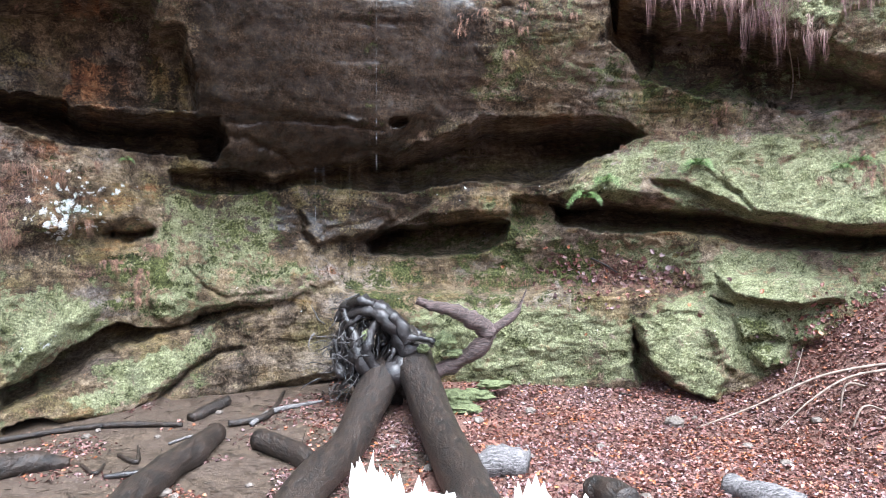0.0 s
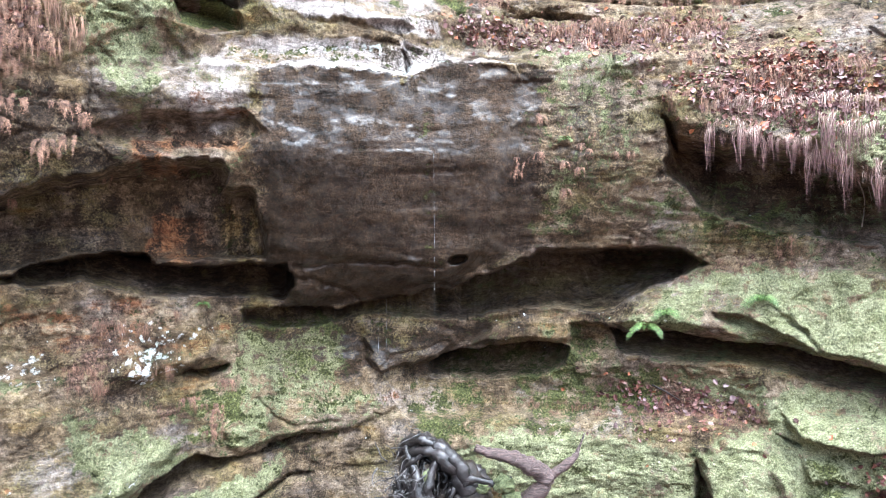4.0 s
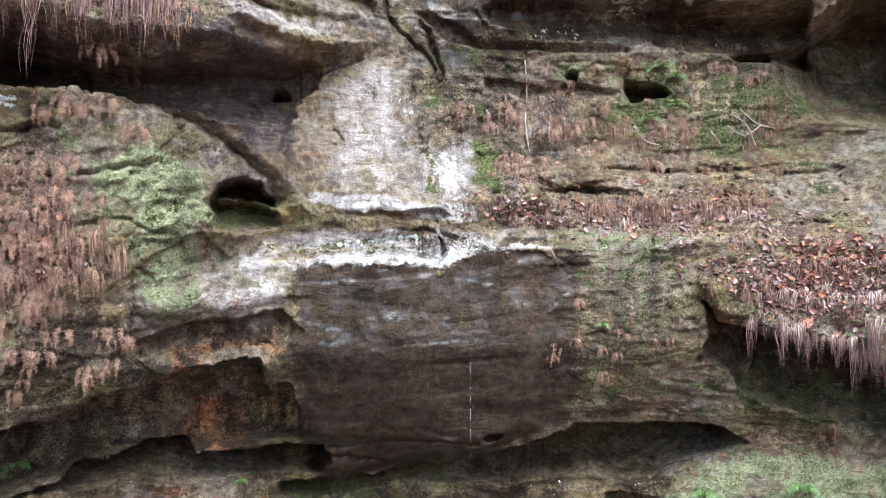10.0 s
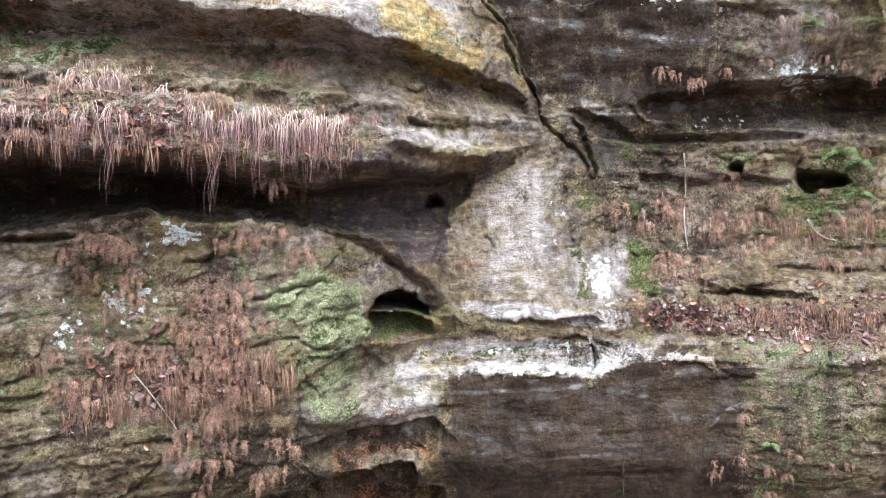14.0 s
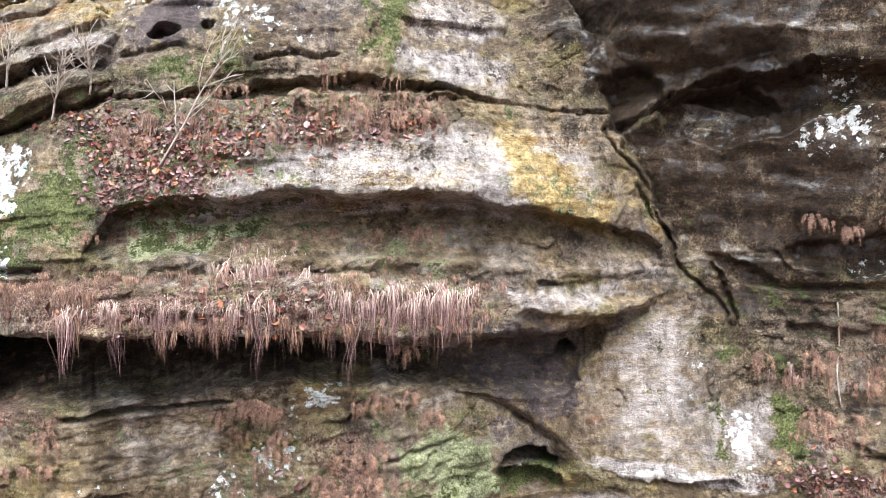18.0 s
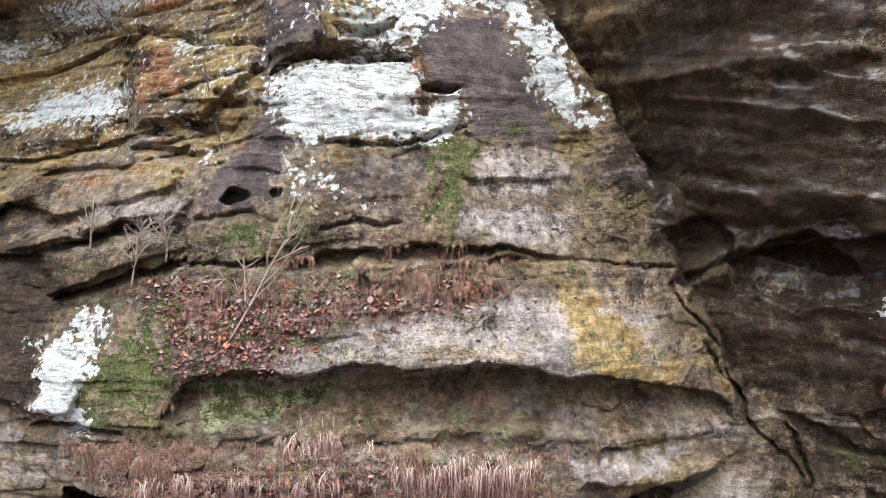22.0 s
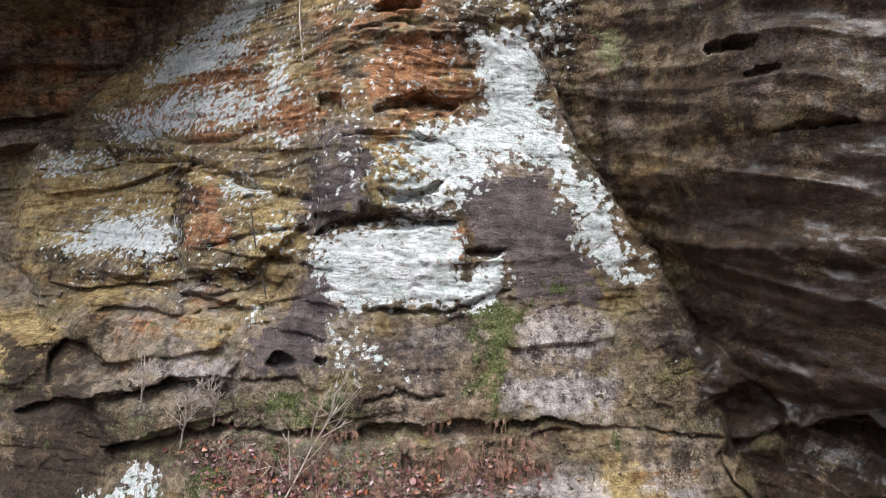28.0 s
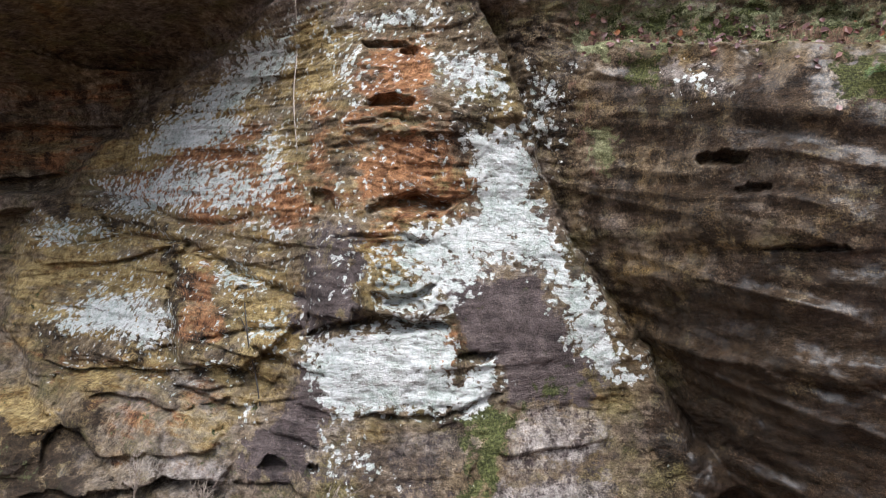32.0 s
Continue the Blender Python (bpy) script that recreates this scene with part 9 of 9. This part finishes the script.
for pts, rad in (
    ([(-0.28, 6.85, 0.60), (-0.42, 6.78, 0.86), (-0.56, 6.78, 1.08), (-0.74, 6.85, 1.16), (-0.95, 6.95, 1.14), (-1.06, 7.00, 0.98)], (0.13, 0.10, 0.085, 0.07, 0.06, 0.03)),
    ([(-0.36, 6.88, 0.72), (-0.52, 6.72, 1.00), (-0.70, 6.75, 1.10), (-0.93, 6.90, 1.02), (-1.02, 6.95, 0.72), (-1.0, 6.95, 0.45)], (0.09, 0.08, 0.06, 0.055, 0.045, 0.02)),
    ([(-0.66, 6.80, 0.41), (-0.78, 6.70, 0.62), (-0.84, 6.75, 0.82), (-0.98, 6.90, 1.10)], (0.10, 0.07, 0.055, 0.03)),
    ([(-0.62, 6.78, 0.45), (-0.72, 6.66, 0.70), (-0.68, 6.70, 0.92), (-0.60, 6.80, 1.08)], (0.07, 0.05, 0.04, 0.03)),
    ([(-0.43, 6.75, 0.84), (-0.24, 6.68, 0.85), (-0.05, 6.68, 0.82), (0.10, 6.72, 0.87)], (0.05, 0.04, 0.03, 0.012)),
    ([(-0.63, 6.80, 1.09), (-0.46, 6.70, 1.04), (-0.33, 6.72, 0.80)], (0.05, 0.065, 0.06)),
    ([(-1.00, 7.00, 1.12), (-0.82, 6.80, 1.20), (-0.66, 6.76, 1.16)], (0.035, 0.05, 0.04)),
    ([(-0.90, 6.90, 0.90), (-0.86, 6.74, 0.72), (-0.90, 6.80, 0.50), (-1.02, 6.85, 0.30)], (0.05, 0.045, 0.035, 0.015)),
):
    part("root", tube("root", pts, rad, ROOT, 12, 0.3, len(pts) + rad[0] * 99, 7), tree)
rr = random.Random(23)
for k in range(46):
    c, turn = Vector((-0.76, 6.92, 0.78)), rr.uniform(0, 6.3)
    ring = rr.uniform(0.14, 0.38)
    pts = []
    for i in range(5):
        ang = turn + i * rr.uniform(0.25, 0.6)
        pts.append(c + Vector((math.cos(ang) * ring * 0.85, rr.gauss(-0.04, 0.08), math.sin(ang) * ring * 1.1)) + Vector((rr.gauss(0, 0.03), 0, rr.gauss(0, 0.03))))
    w = rr.uniform(0.010, 0.034)
    part("root", tube("root", pts, (w, w * 1.1, w * 0.8, w * 0.6, w * 0.3), ROOT, 7, 0.35, k, 4), tree)
rr = random.Random(21)
for k in range(190):
    c = Vector((-0.86, 6.88, 0.66))
    p = c + Vector((rr.gauss(0, 0.15), rr.gauss(0, 0.12), rr.gauss(0, 0.24)))
    pts = [p]
    d = Vector((rr.gauss(-0.35, 0.6), rr.gauss(-0.15, 0.5), rr.gauss(-0.2, 0.6))).normalized()
    for _ in range(4):
        d = (d + Vector((rr.gauss(0, 0.4), rr.gauss(0, 0.3), rr.gauss(-0.12, 0.4)))).normalized()
        pts.append(pts[-1] + d * rr.uniform(0.03, 0.09))
    w = rr.uniform(0.003, 0.011)
    part("rootlet", tube("rootlet", pts, (w, w * 0.9, w * 0.7, w * 0.5, w * 0.2), ROOT if rr.random() < 0.75 else GREYWOOD, 5, 0.3, k, 2), tree)
limb = part("limb", tube("limb", [(-0.20, 6.82, 0.46), (-0.04, 6.76, 0.52), (0.16, 6.68, 0.64), (0.36, 6.60, 0.80), (0.44, 6.60, 0.94)], (0.10, 0.085, 0.08, 0.085, 0.07), REDWOOD, 16, 0.2, 5, 6), tree)
part("branch", tube("branch", [(0.43, 6.60, 0.90), (0.34, 6.56, 1.00), (0.22, 6.53, 1.07), (0.06, 6.49, 1.14), (-0.12, 6.46, 1.18), (-0.24, 6.44, 1.23)], (0.085, 0.088, 0.078, 0.06, 0.048, 0.035), REDWOOD, 14, 0.16, 6, 6), limb)
part("branch", tube("branch", [(0.43, 6.60, 0.92), (0.56, 6.60, 1.00), (0.69, 6.65, 1.09), (0.74, 6.68, 1.18), (0.80, 6.70, 1.32)], (0.06, 0.045, 0.032, 0.014, 0.004), REDWOOD, 10, 0.2, 7, 4), limb)


def cushion(name, place, size, seed, flat=0.7, material=MOSSY, amount=0.35):
    bm = bmesh.new()
    bmesh.ops.create_icosphere(bm, subdivisions=4, radius=1)
    for v in bm.verts:
        q = noise.fractal(v.co * 1.6 + Vector((seed * 7.3, 0, 0)), 0.5, 2.1, 6)
        v.co = Vector((v.co.x * size[0], v.co.y * size[1], v.co.z * size[2])) * (1 + amount * q) + Vector(place)
    me = bpy.data.meshes.new(name)
    bm.to_mesh(me)
    bm.free()
    me.polygons.foreach_set("use_smooth", np.ones(len(me.polygons), bool))
    me.materials.append(material)
    return me


part("root_collar", cushion("root_collar", (-0.50, 7.00, 0.47), (0.24, 0.16, 0.26), 3, 0.7, ROOT, 0.75), tree)
part("root_collar", cushion("root_collar", (-0.35, 6.98, 0.69), (0.18, 0.15, 0.17), 5, 0.7, ROOT, 0.7), tree)
for place, size in (((0.02, 6.64, 0.83), (0.10, 0.08, 0.08)), ((-0.20, 6.75, 0.74), (0.07, 0.05, 0.04)), ((0.11, 6.65, 0.71), (0.1, 0.05, 0.04)), ((-0.73, 6.70, 0.84), (0.04, 0.04, 0.09))):
    part("moss", cushion("moss", place, size, place[0] * 9), tree, "bright green moss cushion")
heap = thing("moss_heap", "bright green mossy rubble at the foot of the rock wall", "moss")
for place, size in (((0.12, 7.00, 0.20), (0.16, 0.14, 0.09)), ((0.32, 7.15, 0.21), (0.2, 0.14, 0.06)), ((0.53, 7.20, 0.31), (0.16, 0.1, 0.04)), ((0.20, 6.80, 0.15), (0.15, 0.12, 0.04))):
    part("clump", cushion("clump", place, size, place[0] * 5), heap)


# ---- logs and sticks on the ground ----
def log(label, points, radii, material, sides=14, rough=0.14, seed=1, name="log"):
    root = thing(name, label, name.replace("_", " "))
    part("stem", tube("stem", points, radii, material, sides, rough, seed, 6), root)
    return root


def grounded(points, radii, sink=0.3):
    return [(x, y, floor_at(x, y) + rad * (1 - sink)) for (x, y, _), rad in zip(points, radii)]


for label, pts, rad, mat in (
    ("thick dark wet log lying on sand", [(-1.96, 6.05, 0.10), (-1.97, 5.42, 0.10), (-2.01, 4.88, 0.10), (-2.0, 3.9, 0)], (0.09, 0.12, 0.12, 0.11), BARK),
    ("half buried mossy brown log", [(-1.55, 5.93, 0.10), (-1.22, 5.63, 0.10), (-0.92, 5.26, 0.10)], (0.1, 0.1, 0.08), BARK),
    ("dark forked log on the sand", [(-2.88, 5.40, 0.10), (-3.07, 5.27, 0.10), (-3.31, 5.05, 0.10)], (0.04, 0.09, 0.11), BARK),
    ("short dark log against the rock", [(-2.34, 6.51, 0.10), (-2.23, 6.75, 0.10), (-2.14, 6.96, 0.10)], (0.05, 0.055, 0.05), BARK),
    ("cracked weathered grey log end", [(0.28, 5.24, 0.10), (0.45, 5.26, 0.10), (0.63, 5.21, 0.10)], (0.1, 0.13, 0.1), GREYWOOD),
    ("broken brown log among leaves", [(1.94, 4.79, 0.10), (2.06, 4.60, 0.10), (2.24, 4.37, 0.10)], (0.07, 0.08, 0.08), GREYWOOD),
    ("dark rotten stump among leaves", [(1.00, 4.74, 0.10), (1.07, 4.63, 0.10), (1.16, 4.42, 0.10)], (0.08, 0.1, 0.1), BARK),
):
    log(label, grounded(pts, rad), rad, mat, seed=rad[0] * 50)
stick = lambda label, pts, rad, mat: log(label, grounded(pts, rad, -0.1), rad, mat, 7, 0.15, rad[0] * 300, "stick")
stick("pale grey stick by the rock", [(-1.74, 6.36, 0.10), (-1.62, 6.70, 0.10), (-1.18, 6.95, 0.10)], (0.025, 0.03, 0.015), GREYWOOD)
stick("dark branch on sand", [(-1.95, 6.36, 0.10), (-1.65, 6.58, 0.10), (-1.65, 7.30, 0.10)], (0.03, 0.035, 0.012), BARK)
stick("black twig on wet sand", [(-2.62, 5.66, 0.10), (-2.38, 5.45, 0.10), (-2.58, 5.93, 0.10)], (0.015, 0.02, 0.008), BARK)
stick("black branch on wet sand", [(-2.47, 5.11, 0.10), (-2.22, 5.19, 0.10), (-2.10, 5.42, 0.10)], (0.02, 0.025, 0.02), ROOT)
stick("forked black twig on sand", [(-2.80, 5.43, 0.10), (-2.58, 5.19, 0.10), (-2.62, 5.42, 0.10)], (0.01, 0.018, 0.01), BARK)
stick("long grey root along the rock", [(-3.87, 5.99, 0.10), (-3.47, 6.22, 0.10), (-2.98, 6.36, 0.10), (-2.38, 6.40, 0.10)], (0.03, 0.025, 0.03, 0.02), BARK)
stick("thin pale stick on sand", [(-2.34, 5.98, 0.10), (-2.18, 6.15, 0.10), (-1.87, 6.09, 0.10)], (0.012, 0.014, 0.006), GREYWOOD)
stick("thin dark stick among leaves", [(1.83, 7.28, 0.10), (2.02, 7.12, 0.10), (2.36, 6.94, 0.10)], (0.012, 0.01, 0.005), BARK)
for label, pts, rad in (
    ("long pale fallen branch", [(2.13, 5.90, 0.19), (2.63, 5.90, 0.38), (3.21, 5.90, 0.64), (3.92, 5.90, 0.76)], (0.008, 0.012, 0.015, 0.018)),
    ("long pale fallen branch", [(2.73, 5.70, 0.23), (3.03, 5.75, 0.47), (3.39, 5.80, 0.65), (3.86, 5.80, 0.72)], (0.005, 0.010, 0.014, 0.018)),
    ("curved brown root over leaves", [(3.29, 5.80, 0.34), (3.37, 5.85, 0.57), (3.64, 5.90, 0.51), (3.92, 5.90, 0.36)], (0.010, 0.014, 0.012, 0.01)),
    ("thin pale twig over leaves", [(3.04, 6.20, 0.39), (3.12, 6.20, 0.59), (3.24, 6.30, 0.82)], (0.006, 0.006, 0.003)),
    ("curved brown root over leaves", [(3.27, 5.60, 0.26), (3.36, 5.60, 0.44), (3.54, 5.60, 0.40), (3.72, 5.60, 0.26)], (0.009, 0.012, 0.01, 0.01)),
):
    log(label, pts, [0.75 * w for w in rad], DRIFT, 7, 0.2, rad[0] * 300, "branch")

r = random.Random(61)
verts, faces = [], []
for _ in range(1100):
    x, y = r.uniform(-5.2, 0.0) if r.random() < 0.75 else r.uniform(0, 4), r.uniform(4.2, 7.3)
    d = Vector((r.gauss(0, 1), r.gauss(0, 0.5), r.gauss(0, 0.08))).normalized()
    p = Vector((x, y, floor_at(x, y) + 0.012))
    reach = r.uniform(0.05, 0.22)
    ribbon(verts, faces, [p, p + d * reach * 0.5 + Vector((0, 0, r.uniform(0, 0.02))), p + d * reach], r.uniform(0.006, 0.016), d.cross(Vector((0, 0.5, 1))).normalized())
tagged(new("twig_litter", mesh_from("twig_litter", verts, faces, BARK, True)), "small dark twigs and bark scraps on damp sand", "twigs", kind="stuff")

# ---- broken white log in the foreground ----
broken = thing("broken_log", "freshly broken log with bright white splinters", "log")
part("stem", tube("stem", [(-0.58, 4.45, 0.06), (0.0, 4.35, 0.04), (0.6, 4.4, 0.02), (1.05, 4.45, 0.0)], (0.1, 0.12, 0.1, 0.06), WHITEWOOD, 14, 0.25, 8, 5), broken)
rr = random.Random(31)
for k in range(64):
    x = rr.choice((rr.uniform(-0.56, 0.0), rr.uniform(-0.56, 0.0), rr.uniform(0.0, 0.32), rr.uniform(0.32, 1.0)))
    crest = 0.34 - 0.35 * abs(x + 0.5) if x < 0 else 0.10 if x < 0.3 else 0.2 - 0.25 * abs(x - 0.5)
    tall = crest * rr.uniform(0.55, 1.0)
    w = rr.uniform(0.02, 0.055)
    p = Vector((x, 4.4 + rr.uniform(-0.1, 0.1), 0.03))
    tip = p + Vector((rr.gauss(-0.02, 0.04), rr.gauss(0, 0.03), tall + 0.05))
    ring = ((-1, -0.5, 0), (0.2, -0.7, 0), (1, -0.3, 0), (0.8, 0.5, 0), (-0.9, 0.4, 0))
    verts = [tuple(p + Vector(o) * w) for o in ring]
    mid = p * 0.42 + tip * 0.58
    verts += [tuple(mid + Vector(o) * w * rr.uniform(0.55, 0.95)) for o in ring] + [tuple(tip)]
    faces = [(i, (i + 1) % 5, 5 + (i + 1) % 5, 5 + i) for i in range(5)] + [(5 + i, 5 + (i + 1) % 5, 10) for i in range(5)]
    part("splinter", mesh_from("splinter", verts, faces, WHITEWOOD, True), broken)

# ---- stones ----
rr = random.Random(41)
for x, y, s in [(*(2.14, 6.48, 0.05)[:2], 0.09), (*(1.74, 7.66, 0.05)[:2], 0.06)] + [(rr.uniform(-4.2, 3.2), rr.uniform(4.4, 7.0), rr.uniform(0.025, 0.06)) for _ in range(46)]:
    ob = new("stone", cushion("stone", (0, 0, 0), (s, s * rr.uniform(0.7, 1), s * 0.6), rr.random() * 9, 0.6, STONE, 0.2))
    tagged(ob, "small tan stone lying on the ground", "stone", "stones on the ground").matrix_world = pose(x, y, floor_at(x, y) + s * 0.25, 0, 0, rr.uniform(0, 360))


# ---- bare saplings and creepers ----
def sapling(label, place, height, seed, lean, forks=9):
    root = thing("sapling", label, "sapling")
    r = random.Random(seed)
    p, _ = on_cliff(*place)
    out = Vector((math.sin(radians(place[0])), -math.cos(radians(place[0])), 0))
    side = Vector((-out.y, out.x, 0))
    p = p + out * 0.02
    stem = [p]
    d = (Vector((0, 0, 1)) + out * 0.35 + side * lean).normalized()
    for _ in range(5):
        d = (d + Vector((r.gauss(0, 0.1), r.gauss(0, 0.1), 0.05))).normalized()
        stem.append(stem[-1] + d * height / 5)
    part("stem", tube("stem", stem, (0.011, 0.010, 0.008, 0.007, 0.005, 0.003), TWIG, 6, 0.1, seed, 2), root)
    for k in range(forks):
        i = r.randint(1, 4)
        q = stem[i] + (stem[i + 1] - stem[i]) * r.random()
        e = (d + Vector((r.gauss(0, 0.6), r.gauss(0, 0.6), r.gauss(0.1, 0.35)))).normalized()
        pts = [q]
        for _ in range(4):
            e = (e + Vector((r.gauss(0, 0.2), r.gauss(0, 0.2), r.gauss(0.03, 0.15)))).normalized()
            pts.append(pts[-1] + e * height * r.uniform(0.07, 0.16))
        w = r.uniform(0.004, 0.008)
        twig = part("twig", tube("twig", pts, (w, w * 0.8, w * 0.7, w * 0.5, w * 0.3), TWIG, 5, 0.1, k, 1), root)
        for _ in range(3):
            j = r.randint(1, 3)
            f = (e + Vector((r.gauss(0, 0.8), r.gauss(0, 0.8), r.gauss(0, 0.5)))).normalized()
            part("shoot", tube("shoot", [pts[j], pts[j] + f * height * 0.08, pts[j] + f * height * 0.16 + Vector((0, 0, 0.02))], (w * 0.6, w * 0.4, w * 0.2), TWIG, 4, 0.0, k, 1), twig)


sapling("thin bare pale sapling on a leafy ledge", (53.8, 8.16), 1.15, 3, 0.45, 14)
sapling("tangled bare bush beside layered rock", (60.9, 8.61), 0.6, 4, 0.1, 16)
sapling("tangled bare bush on layered rock", (58.5, 8.85), 0.5, 5, 0.3, 14)
sapling("low bare twigs in front of the pillar", (63.6, 8.94), 0.5, 6, 0.2, 10)


def creeper(label, points, width, material, lift=0.03):
    root = thing("creeper", label, "creeper")
    pts = []
    for a, z in points:
        p = on_cliff(a, z)[0]
        pts.append(p + Vector((math.sin(radians(a)), -math.cos(radians(a)), 0)) * lift)
    part("stem", tube("stem", pts, [width] * len(pts), material, 5, 0.2, 1, 4), root)


creeper("thin dry vine hanging down the pillar", [(51.5, 14.62), (51.4, 14.05), (51.7, 13.33), (51.4, 12.63)], 0.008, TWIG)
creeper("thin dark vine on the orange rock", [(55.5, 10.94), (55.2, 10.57), (54.6, 10.25), (54.2, 9.95)], 0.008, BARK)
creeper("thin dark twig on the orange rock", [(55.2, 10.63), (55.9, 10.79), (56.5, 10.61)], 0.005, BARK)
creeper("thin hanging stem beside the small cave", [(0.9, 6.97), (0.7, 6.61), (0.8, 6.31), (0.6, 6.01)], 0.008, TWIG)
creeper("dry stem among dead ferns", [(44.6, 4.95), (43.7, 4.81), (42.2, 4.57), (41.5, 4.42)], 0.006, TWIG)
creeper("stick lying on the low shelf", [(-11.9, 1.6), (-13, 1.53), (-14, 1.44)], 0.01, BARK)
creeper("hanging root under the mossy overhang", [(-26.1, 3.81), (-26.5, 3.6), (-26.4, 3.31)], 0.008, TWIG)
creeper("hanging root under the mossy overhang", [(-26.7, 3.83), (-27, 3.6), (-26.9, 3.49)], 0.006, TWIG)
for pts in ([(-15, 6.42), (-16.1, 6.3), (-16.8, 6.06)], [(-7.8, 6.28), (-8.6, 6.13), (-9.8, 6.07)], [(-15.7, 6.48), (-16.8, 6.32), (-18.1, 6.26)], [(-13.6, 6.25), (-14.3, 6.07)], [(-14.8, 6.31), (-16, 6.18), (-17.2, 6.3)]):
    creeper("dry stalk lying on the green ledge", pts, 0.006, TWIG)

rock_mass()

# ---- falling drops ----
water = Nodes("water")
water.out.inputs["Transmission Weight"].default_value = 0.7
WATER = water.finish((0.9, 0.93, 0.95), 0.1)
rr = random.Random(51)
spring = thing("dripping_water", "thin threads of water falling off the rock lip", "water")
for place, low in (((10.3, 2.57), 0.5), ((9.7, 2.57), 0.45), ((7.6, 2.58), 0.55), ((6.7, 2.59), 0.6), ((6.5, 2.59), 0.5), ((5.9, 2.61), 0.4), ((5.4, 4.02), 1.6)):
    p, _ = on_cliff(*place)
    out = Vector((math.sin(radians(place[0])), -math.cos(radians(place[0])), 0)) * 0.12
    p = p + out
    z = p.z
    while z > p.z - low:
        length = rr.uniform(0.03, 0.16)
        part("drop", tube("drop", [(p.x, p.y, z), (p.x, p.y, z - length / 2), (p.x, p.y, z - length)], (0.0006, 0.0014, 0.0008), WATER, 5, 0, 0, 1), spring)
        z -= length + rr.uniform(0.02, 0.12)
